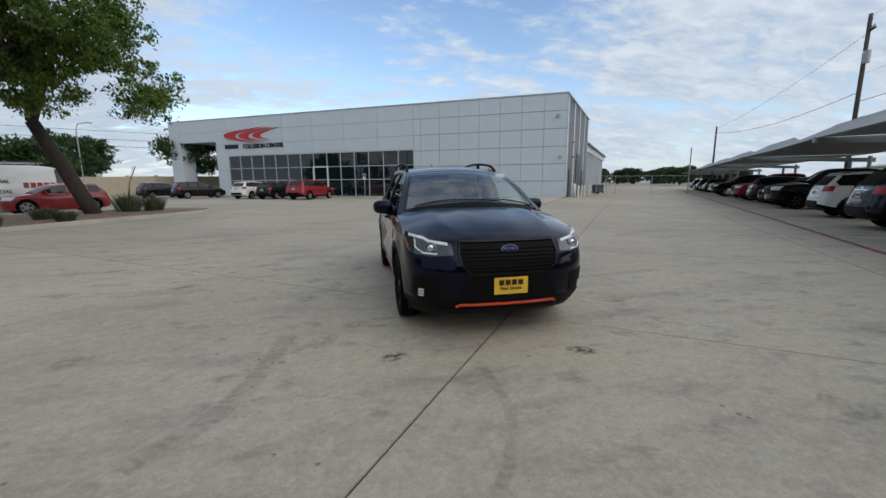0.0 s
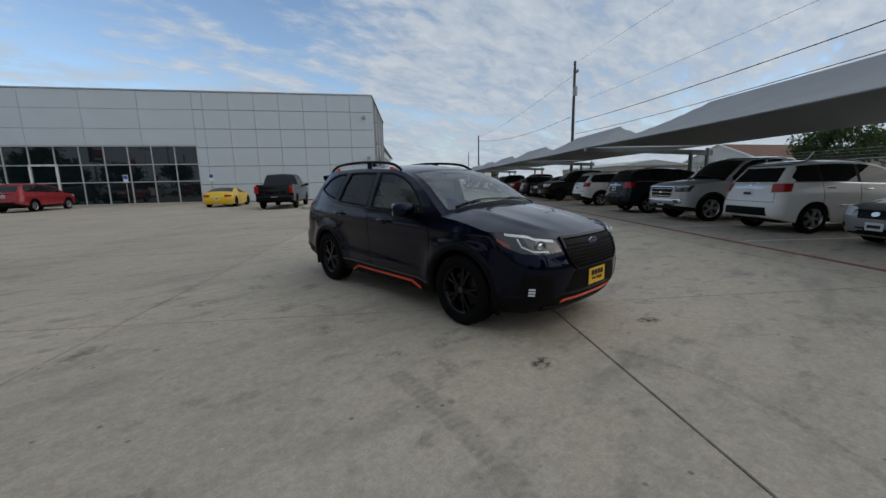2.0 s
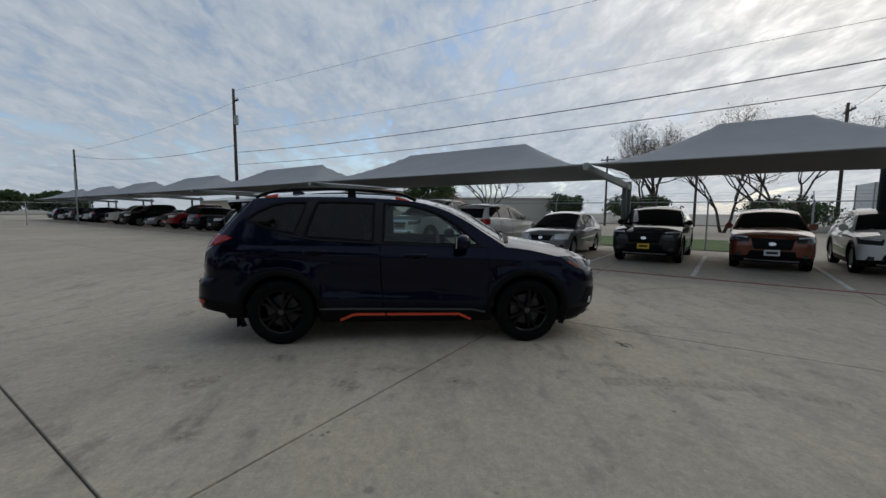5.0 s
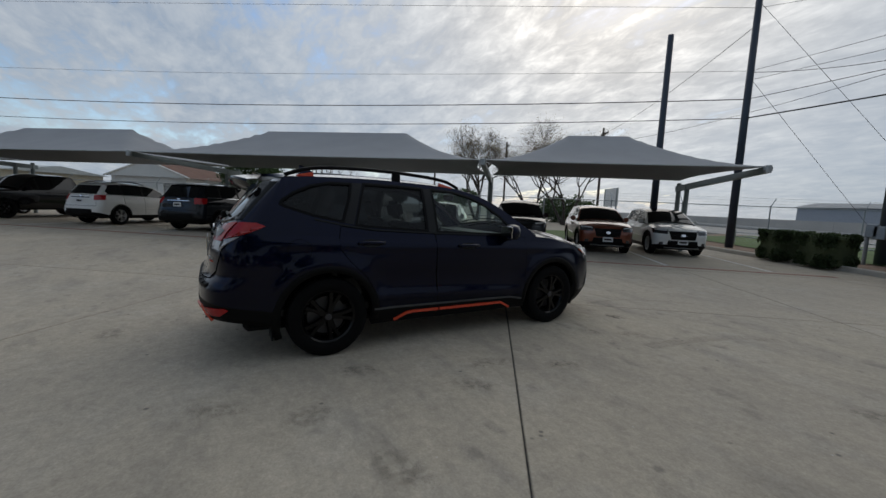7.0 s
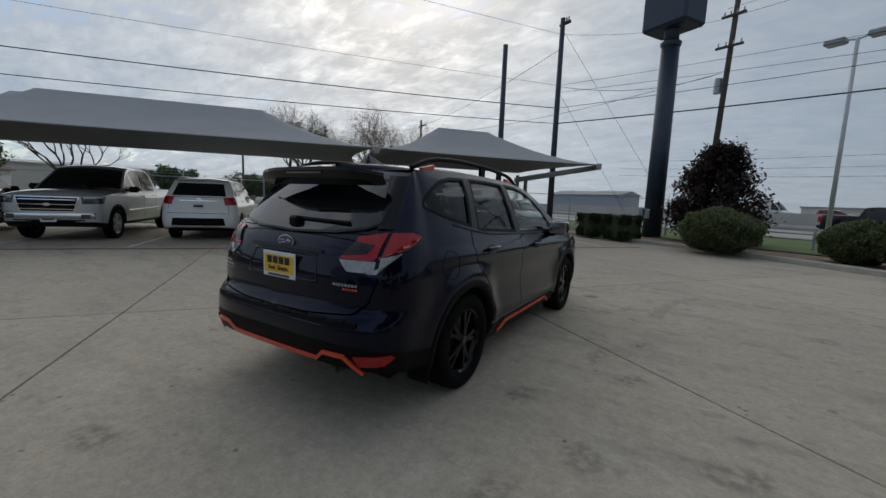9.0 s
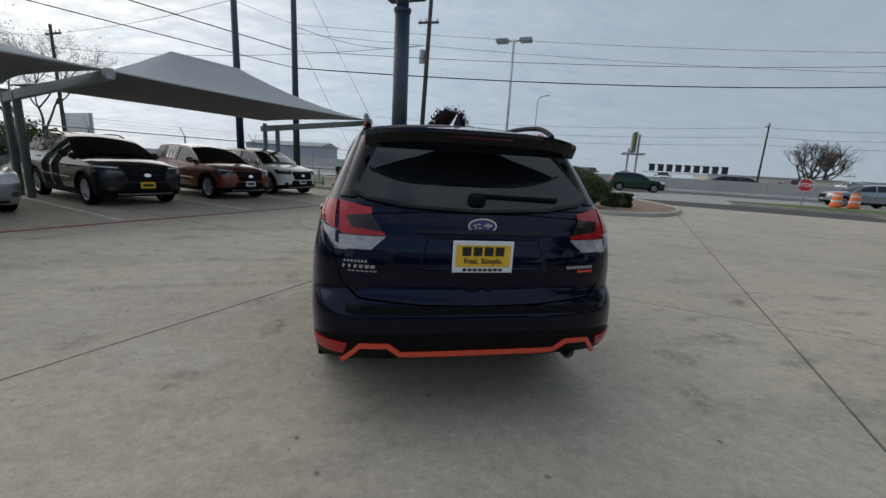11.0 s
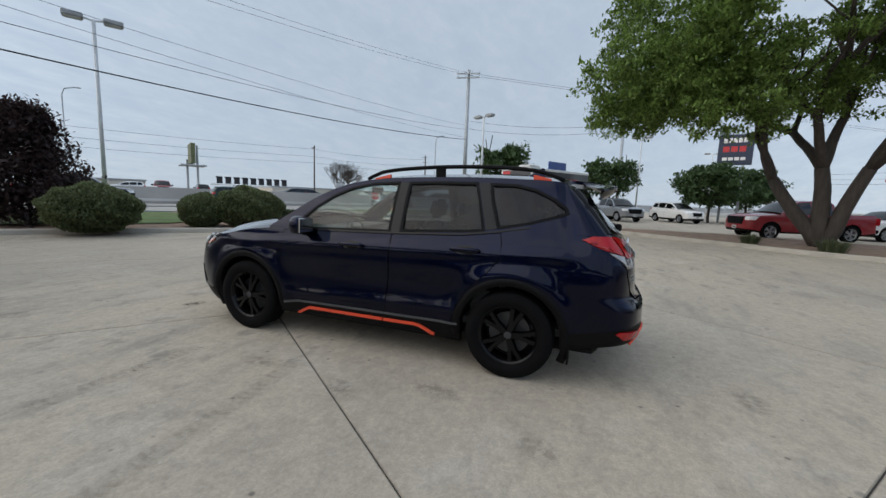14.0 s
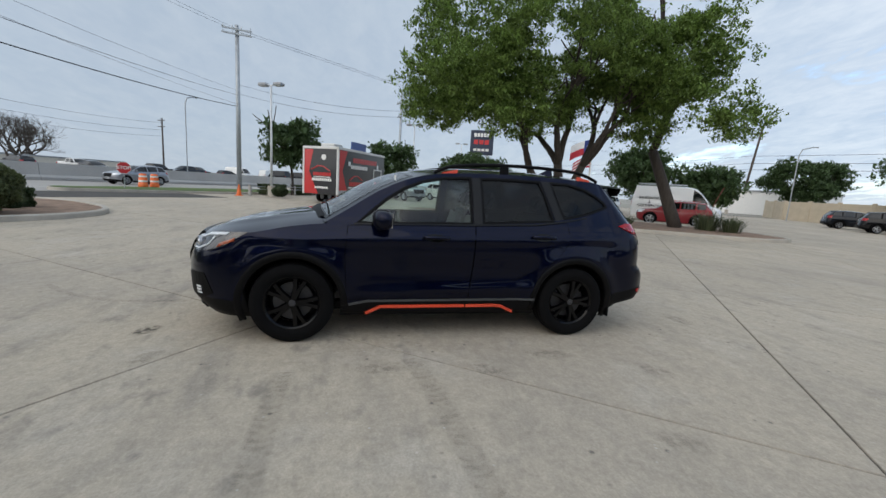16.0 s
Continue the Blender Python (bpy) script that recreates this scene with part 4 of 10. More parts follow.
def drape(poly, fn, off=0.004, thick=0.012, cell=0.06, holes=(), away=None):
    """A sheet over an outline on a skin fn(a, b), off proud of it, with a rim of its thickness."""
    bm = bmesh.new()
    bm.faces.new([bm.verts.new((a, b, 0)) for a, b in poly])
    bmesh.ops.triangulate(bm, faces=bm.faces)
    for i in (0, 1):
        lo, hi = min(p[i] for p in poly), max(p[i] for p in poly)
        n = int((hi - lo) / cell)
        for k in range(1, n + 1):
            co, no = Vector((0, 0, 0)), Vector((0, 0, 0))
            co[i], no[i] = lo + (hi - lo) * k / (n + 1), 1
            bmesh.ops.bisect_plane(bm, geom=bm.verts[:] + bm.edges[:] + bm.faces[:], plane_co=co, plane_no=no)
    rim = [e for e in bm.edges if e.is_boundary]
    here = {}
    centre = Vector(away or (0, 0, 0.6))
    for v in bm.verts:
        a, b = v.co.x, v.co.y
        p, pa, pb = fn(a, b), fn(a + 0.01, b), fn(a, b + 0.01)
        n = (pa - p).cross(pb - p)
        n = n.normalized() if n.length > 1e-9 else Vector((0, 0, 1))
        out = p - centre
        out.z *= 0.3
        if n.dot(out) < 0:
            n = -n
        here[v] = (p, n)
    low = {}
    for e in rim:
        for v in e.verts:
            if v not in low:
                p, n = here[v]
                low[v] = bm.verts.new(p + n * (off - thick))
    for v, (p, n) in here.items():
        v.co = p + n * off
    for e in rim:
        a, b = e.verts
        bm.faces.new((a, b, low[b], low[a]))
        e.smooth = False
    bmesh.ops.recalc_face_normals(bm, faces=bm.faces)
    # outward
    f = max((f for f in bm.faces), key=lambda f: f.calc_area())
    c = f.calc_center_median() - centre
    c.z *= 0.3
    if f.normal.dot(c) < 0:
        bmesh.ops.reverse_faces(bm, faces=bm.faces)
    return bm


def offset_poly(poly, d):
    """The outline moved in by d (out if negative), for outlines with few sharp corners."""
    area = sum(poly[i][0] * poly[(i + 1) % len(poly)][1] - poly[(i + 1) % len(poly)][0] * poly[i][1] for i in range(len(poly)))
    sgn, out = (1 if area > 0 else -1), []
    for i in range(len(poly)):
        a, b, c = Vector(poly[i - 1]), Vector(poly[i]), Vector(poly[(i + 1) % len(poly)])
        u, v = (b - a).normalized(), (c - b).normalized()
        n1, n2 = Vector((-u.y, u.x)) * sgn, Vector((-v.y, v.x)) * sgn
        n = n1 + n2
        n = n / max(n.length_squared / 2, 0.35)
        out.append(tuple(b + n * d))
    return out


def loop_strip(poly, d_in, d_out, fn, off, away=None):
    """A flat ring that follows an outline on a skin."""
    bm = bmesh.new()
    inner, outer = offset_poly(poly, d_in), offset_poly(poly, -d_out)
    k, ring_i, ring_o = len(poly), [], []
    for j in range(k):
        a, b, c, d = Vector(inner[j]), Vector(inner[(j + 1) % k]), Vector(outer[j]), Vector(outer[(j + 1) % k])
        n = max(1, int((b - a).length / 0.06))
        for q in range(n):
            ring_i.append(a.lerp(b, q / n)), ring_o.append(c.lerp(d, q / n))
    centre = Vector(away or (0, 0, 0.6))

    def put(p2, extra):
        p, pa, pb = fn(p2.x, p2.y), fn(p2.x + 0.01, p2.y), fn(p2.x, p2.y + 0.01)
        n = (pa - p).cross(pb - p).normalized()
        out = p - centre
        out.z *= 0.3
        if n.dot(out) < 0:
            n = -n
        return bm.verts.new(p + n * (off + extra))

    rows = [[put(o2, -off - 0.004) for o2 in ring_o], [put(o2.lerp(i2, 0.15), 0) for o2, i2 in zip(ring_o, ring_i)], [put(i2.lerp(o2, 0.15), 0) for o2, i2 in zip(ring_o, ring_i)], [put(i2, -off - 0.008) for i2 in ring_i]]
    m = len(ring_i)
    for a, b in zip(rows, rows[1:]):
        for j in range(m):
            bm.faces.new((a[j], a[(j + 1) % m], b[(j + 1) % m], b[j]))
    bmesh.ops.recalc_face_normals(bm, faces=bm.faces)
    return bm


def line_strip(pts, fn, width, off, away=None, closed=False):
    """A narrow band along a line on a skin; the line lies in the skin's two coordinates."""
    p2 = [Vector(p) for p in pts]
    dense = []
    for a, b in zip(p2, p2[1:]):
        n = max(1, int((b - a).length / 0.05))
        dense += [a.lerp(b, q / n) for q in range(n)]
    dense.append(p2[-1])
    bm = bmesh.new()
    centre = Vector(away or (0, 0, 0.6))
    rows = []
    for i, p in enumerate(dense):
        d = (dense[min(i + 1, len(dense) - 1)] - dense[max(i - 1, 0)]).normalized()
        s = Vector((-d.y, d.x)) * width / 2
        row = []
        for q, e in ((p - s, -0.006), (p - s * 0.8, off), (p + s * 0.8, off), (p + s, -0.006)):
            a, pa, pb = fn(q.x, q.y), fn(q.x + 0.01, q.y), fn(q.x, q.y + 0.01)
            n = (pa - a).cross(pb - a).normalized()
            out = a - centre
            out.z *= 0.3
            if n.dot(out) < 0:
                n = -n
            row.append(bm.verts.new(a + n * e))
        rows.append(row)
    for a, b in zip(rows, rows[1:]):
        for j in range(3):
            bm.faces.new((a[j], a[j + 1], b[j + 1], b[j]))
    bm.faces.new(rows[0]), bm.faces.new(rows[-1][::-1])
    bmesh.ops.recalc_face_normals(bm, faces=bm.faces)
    return bm


def lower_body(sh, step, rows, paint_rows_from=None):
    """Side, nose and tail skin from the sill to the belt, as a painted and a plastic-clad part."""
    n = int(sh.s[-1] / step)
    s_all = list(np.linspace(0, sh.s[-1], n + 1))
    for a in sh.axles:
        for k in range(-9, 10):
            s_all.append(sh.side_s(a + sh.arch_r * math.sin(k / 9 * math.pi / 2)))
    s_all = sorted(set(round(v, 4) for v in s_all))
    bms = [bmesh.new(), bmesh.new()]
    prev = None
    for s in s_all:
        p = sh.at(s, 0.6)
        y = p.y
        zb, zt = sh.bottom(y), float(sh.belt(y))
        zc = max(float(sh.clad(y)) if sh.clad else zb + 0.05, zb + 0.004)
        col = []
        for side, (z0, z1, m) in enumerate(((zc, zt, rows), (zb, zc, 3))):
            col.append([bms[side].verts.new(sh.at(s, z0 + (z1 - z0) * i / m)) for i in range(m + 1)])
        under = bms[1].verts.new(sh.at(s, zb) + Vector((-0.06 * (1 if col[0][0].co.x > 0.1 else 0), 0, 0.02)))
        if prev:
            for side in (0, 1):
                a, b = prev[0][side], col[side]
                for i in range(len(a) - 1):
                    bms[side].faces.new((a[i], a[i + 1], b[i + 1], b[i]))
            bms[1].faces.new((prev[1], prev[0][1][0], col[1][0], under))
        prev = (col, under)
    for b in bms:
        bmesh.ops.remove_doubles(b, verts=b.verts, dist=1e-5)
        mirror_x(b)
        bmesh.ops.recalc_face_normals(b, faces=b.faces)
    return bms


def bonnet_skin(sh, step=0.05, nx=14, ridges=()):
    bm = bmesh.new()
    k = 200
    s_end = sh.side_s(sh.cowl - 0.02)
    rows = []
    for s in np.linspace(0.0, s_end, max(8, int(s_end / step))):
        y0 = sh.at(s, 0.6).y
        e = sh.at(s, float(sh.belt(y0)))
        zc = max(float(sh.bonnet(e.y)), e.z)
        row = []
        for i in range(-nx, nx + 1):
            f = i / nx
            z = e.z + (zc - e.z) * (1 - abs(f) ** 2.6)
            for c, w, h in ridges:
                z += h * math.exp(-((abs(f) - c) / w) ** 2) * min(1, (zc - e.z) / 0.03) * float(ease(sh.tip - 0.1, sh.tip - 0.5, e.y)) * float(ease(sh.cowl - 0.05, sh.cowl + 0.4, e.y))
            row.append(bm.verts.new((e.x * f, e.y, z)))
        rows.append(row)
    for a, b in zip(rows, rows[1:]):
        for i in range(2 * nx):
            bm.faces.new((a[i], a[i + 1], b[i + 1], b[i]))
    bmesh.ops.remove_doubles(bm, verts=bm.verts, dist=1e-5)
    bmesh.ops.recalc_face_normals(bm, faces=bm.faces)
    if sum(f.normal.z for f in bm.faces) < 0:
        bmesh.ops.reverse_faces(bm, faces=bm.faces)
    return bm


def top_fn(sh):
    """The windscreen and roof skin: fn(f, y) with f from -1 to 1 across."""
    def fn(f, y):
        zr = float(sh.roof(y))
        e = sh.side(y, zr)
        z = zr + float(sh.crown(y)) * (1 - f * f)
        return Vector((e.x * f, y + sh.bow * (1 - f * f) * float(ease(-0.3, 0.6, y)), z))
    return fn


def top_skin(sh, f0, f1, y0, y1, nf, ny):
    fn = top_fn(sh)
    bm = bmesh.new()
    rows = [[bm.verts.new(fn(f, y)) for f in np.linspace(f0, f1, nf + 1)] for y in np.linspace(y0, y1, ny + 1)]
    for a, b in zip(rows, rows[1:]):
        for i in range(nf):
            bm.faces.new((a[i], a[i + 1], b[i + 1], b[i]))
    bmesh.ops.recalc_face_normals(bm, faces=bm.faces)
    if sum(f.normal.z for f in bm.faces) < 0:
        bmesh.ops.reverse_faces(bm, faces=bm.faces)
    return bm


def upper_body(sh, step, rows, cut_side=(), cut_rear=()):
    """Pillars and rear above the belt, with the window openings cut out."""
    s0 = sh.side_s(sh.cowl)
    bm = bmesh.new()
    prev = None
    ztop_rear = float(sh.roof(sh.roof_end))
    for s in np.linspace(s0, sh.s[-1], int((sh.s[-1] - s0) / step) + 1):
        y = sh.at(s, 1.0).y
        zb, zr = float(sh.belt(y)), float(sh.roof(y))
        zr = max(zr, zb + 0.002)
        col = [bm.verts.new(sh.at(s, zb + (zr - zb) * i / rows)) for i in range(rows + 1)]
        if prev:
            for i in range(rows):
                bm.faces.new((prev[i], prev[i + 1], col[i + 1], col[i]))
        prev = col
    kill = []
    for f in bm.faces:
        c = f.calc_center_median()
        if c.y > sh.yr - 0.08 and any(inside(p, c.y, c.z) for p in cut_side):
            kill.append(f)
        elif c.y < sh.yr + 0.05 and abs(f.normal.y) > 0.3 and any(inside(p, c.x, c.z) for p in cut_rear):
            kill.append(f)
    bmesh.ops.delete(bm, geom=kill, context="FACES")
    bmesh.ops.remove_doubles(bm, verts=bm.verts, dist=1e-5)
    mirror_x(bm)
    bmesh.ops.recalc_face_normals(bm, faces=bm.faces)
    return bm


# ---- wheels ----


def tyre_mesh(r, w, n=40):
    bm = bmesh.new()
    h = w / 2
    lathe(bm, [(-h * 0.78, r * 0.66), (-h * 0.98, r * 0.74), (-h, r * 0.84), (-h * 0.93, r * 0.95), (-h * 0.8, r * 0.985), (-h * 0.5, r), (-h * 0.46, r - 0.008), (-h * 0.40, r - 0.008), (-h * 0.36, r), (h * 0.36, r), (h * 0.40, r - 0.008), (h * 0.46, r - 0.008), (h * 0.5, r), (h * 0.8, r * 0.985), (h * 0.93, r * 0.95), (h, r * 0.84), (h * 0.98, r * 0.74), (h * 0.78, r * 0.66)], n)
    return bm


def wheel(parent, x, y, r, w, rim_mat, spokes=5, outer=1, detail=True, steel=False):
    """Tyre, rim with paired spokes, hub cap and brake disc. outer: +1 right side, -1 left."""
    e = new("wheel")
    e.parent = parent
    e.matrix_basis = pose(x, y, r) if outer > 0 else pose(x, y, r, 0, 0, 180)
    n = 44 if detail else 26
    part("tyre", tyre_mesh(r, w, n), RUBBER, e, smooth=True)
    bm = bmesh.new()
    h, q = w / 2, r * 0.665
    lathe(bm, [(-h * 0.8, q * 0.97), (-h * 0.2, q * 0.9), (h * 0.5, q * 0.91), (h * 0.72, q * 0.97), (h * 0.80, q * 1.0), (h * 0.84, q * 1.01), (h * 0.84, q * 0.985), (h * 0.72, q * 0.93), (h * 0.45, q * 0.87), (-h * 0.25, q * 0.86)], n)
    for k in range(spokes):
        for d in (-0.17, 0.17):
            a0, a1 = 2 * math.pi * k / spokes + d * 0.45, 2 * math.pi * k / spokes + d * 1.15
            c0, c1 = Vector((0, math.cos(a0), math.sin(a0))), Vector((0, math.cos(a1), math.sin(a1)))
            t0, t1 = Vector((0, -math.sin(a0), math.cos(a0))), Vector((0, -math.sin(a1), math.cos(a1)))
            w0, w1 = q * 0.125, q * 0.10
            vs = []
            for c, t, rr, ww, xo, th in ((c0, t0, q * 0.12, w0, h * 0.74, 0.03), (c0.lerp(c1, 0.5), t0, q * 0.55, (w0 + w1) / 2 * 0.85, h * 0.70, 0.03), (c1, t1, q * 0.93, w1 * 1.15, h * 0.66, 0.03)):
                c = c.normalized()
                vs.append([bm.verts.new(c * rr + t * ww * sx + Vector((xo - dx, 0, 0))) for sx, dx in ((-1, th), (-0.62, 0), (0.62, 0), (1, th))])
            for a, b in zip(vs, vs[1:]):
                for i in range(3):
                    bm.faces.new((a[i], a[i + 1], b[i + 1], b[i]))
    cyl(bm, (h * 0.3, 0, 0), (h * 0.76, 0, 0), q * 0.20, q * 0.17, 20)
    bmesh.ops.recalc_face_normals(bm, faces=bm.faces)
    rim = part("rim", bm, rim_mat, e)
    bm = bmesh.new()
    cyl(bm, (h * 0.76, 0, 0), (h * 0.80, 0, 0), q * 0.125, q * 0.11, 16)
    part("hub_cap", bm, SILVER if rim_mat is not RIM_BLACK else mat("hub_grey", (0.05, 0.05, 0.055), 0.3, 0.3), rim)
    bm = bmesh.new()
    cyl(bm, (-h * 0.1, 0, 0), (h * 0.05, 0, 0), q * 0.72, n=28)
    part("brake_disc", bm, mat("brake_iron", (0.06, 0.06, 0.063), 0.45, 0.6, var=0.2), e)
    bm = bmesh.new()
    lathe(bm, [(-h * 0.5, 0.02), (-h * 0.5, q * 0.9)], n)
    part("backing", bm, BLACK, e)
    return e


def well(parent, sh, y, depth=0.34):
    """The dark lining of a wheel arch, both sides."""
    for sgn in (1, -1):
        bm = bmesh.new()
        r, rows = sh.arch_r + 0.012, []
        for k in range(15):
            a = math.pi * (-0.05 + 1.1 * k / 14)
            p = Vector((0, y + r * math.cos(a), max(sh.wheel_r - 0.005 + r * math.sin(a), 0.2)))
            xo = sh.side(p.y, max(p.z, 0.3)).x - 0.006
            rows.append([bm.verts.new((xo * sgn, p.y, p.z)), bm.verts.new(((xo - depth) * sgn, p.y, p.z))])
        for a, b in zip(rows, rows[1:]):
            bm.faces.new((a[0], a[1], b[1], b[0]))
        bm.faces.new([r2[1] for r2 in rows])
        bmesh.ops.recalc_face_normals(bm, faces=bm.faces)
        part("wheel_well", bm, BLACK, parent)

# ---- the blue SUV ----


def suv_relief(y, z):
    """Flared arches, a hollow along the doors, and the creases of the flank."""
    out = np.zeros_like(y)
    for a in (1.335, -1.335):
        d = np.hypot(y - a, z - 0.35)
        out += 0.020 * np.exp(-((d - 0.47) / 0.085) ** 2) * (1 if z > 0.3 else 0)
    mid = ease(-1.15, -0.75, y) * (1 - ease(0.65, 1.0, y))
    out -= 0.020 * mid * math.exp(-((z - 0.66) / 0.13) ** 2)
    low = 0.465 + 0.035 * np.clip(-y, -0.8, 0.8)
    out += 0.012 * mid * np.clip(1 - np.abs(z - low) / 0.075, 0, 1)
    flank = ease(-2.0, -1.7, y) * (1 - ease(1.5, 1.9, y))
    high = 0.955 + 0.030 * np.clip(-y, -1.2, 1.6)
    out += 0.014 * flank * np.clip(1 - np.abs(z - high) / 0.07, 0, 1)
    return out


SUV = Shape(tip=2.285, tail=-2.33, front_depth=0.56, rear_depth=0.46,
            half=[(1.75, 0.875), (1.335, 0.892), (0.4, 0.888), (-0.6, 0.892), (-1.335, 0.90), (-1.81, 0.872)],
            inset=[(0.2, 0.055), (0.30, 0.03), (0.42, 0.012), (0.60, 0.0), (0.78, -0.004), (0.9, 0.004), (1.0, 0.022), (1.08, 0.045), (1.20, 0.092), (1.35, 0.152), (1.50, 0.225), (1.6, 0.285)],
            shear_f=[(0.2, 0.13), (0.30, 0.05), (0.42, 0.0), (0.62, 0.0), (0.74, 0.025), (0.84, 0.075), (0.92, 0.14), (1.0, 0.24), (1.1, 0.35)],
            shear_r=[(0.2, 0.12), (0.38, 0.03), (0.5, 0.0), (0.62, 0.01), (0.69, 0.045), (0.74, 0.085), (0.9, 0.085), (1.05, 0.10), (1.14, 0.13), (1.25, 0.19), (1.4, 0.27), (1.55, 0.35), (1.6, 0.38)],
            belt=[(2.3, 0.885), (2.05, 0.915), (1.8, 0.955), (1.4, 1.015), (1.05, 1.055), (0.8, 1.065), (0.0, 1.085), (-0.9, 1.125), (-1.3, 1.155), (-1.8, 1.17), (-2.3, 1.15)],
            roof=[(1.08, 1.062), (0.9, 1.175), (0.6, 1.365), (0.35, 1.478), (0.1, 1.54), (-0.3, 1.575), (-0.9, 1.588), (-1.4, 1.578), (-1.8, 1.555), (-2.3, 1.535)],
            crown=[(1.1, 0.10), (0.6, 0.065), (0.2, 0.055), (-0.5, 0.06), (-1.6, 0.05), (-2.2, 0.03)],
            base=[(2.3, 0.235), (1.75, 0.225), (0.9, 0.235), (-0.9, 0.235), (-1.75, 0.30), (-2.1, 0.37), (-2.33, 0.40)],
            axles=(1.335, -1.335), wheel_r=0.352, arch_r=0.405, nose_n=2.7, tail_n=3.8,
            bonnet=[(2.2, 0.885), (2.1, 0.935), (1.95, 0.995), (1.75, 1.05), (1.4, 1.112), (1.1, 1.158)], cowl=1.06, roof_end=-1.86,
            clad=[(2.3, 0.40), (1.9, 0.38), (1.0, 0.36), (-0.8, 0.385), (-1.7, 0.43), (-1.95, 0.47), (-2.33, 0.55)], relief=suv_relief)
BLUE = paint("dark_blue_pearl", (0.0018, 0.0034, 0.0165), 0.92)
BLUE.node_tree.nodes["Principled BSDF"].inputs["Coat IOR"].default_value = 1.30
BLUE.node_tree.nodes["Principled BSDF"].inputs["Roughness"].default_value = 0.36
SHUT = mat("shut_line", (0.0008, 0.0008, 0.0009), rough=0.9, var=0.0, spec=0.0)
WIN_F = [(0.80, 1.075), (0.70, 1.165), (0.56, 1.285), (0.40, 1.39), (0.22, 1.468), (0.0, 1.515), (-0.25, 1.53), (-0.25, 1.10)]
WIN_R = [(-0.36, 1.11), (-0.355, 1.53), (-0.65, 1.54), (-0.97, 1.54), (-1.02, 1.40), (-1.09, 1.155)]
WIN_Q = [(-1.20, 1.185), (-1.115, 1.42), (-1.09, 1.535), (-1.30, 1.53), (-1.46, 1.495), (-1.60, 1.43), (-1.70, 1.36), (-1.715, 1.325), (-1.68, 1.305), (-1.45, 1.235)]
WIN_B = [(0.0, 1.145), (0.38, 1.16), (0.58, 1.19), (0.64, 1.215), (0.635, 1.27), (0.585, 1.40), (0.55, 1.47), (0.0, 1.49)]


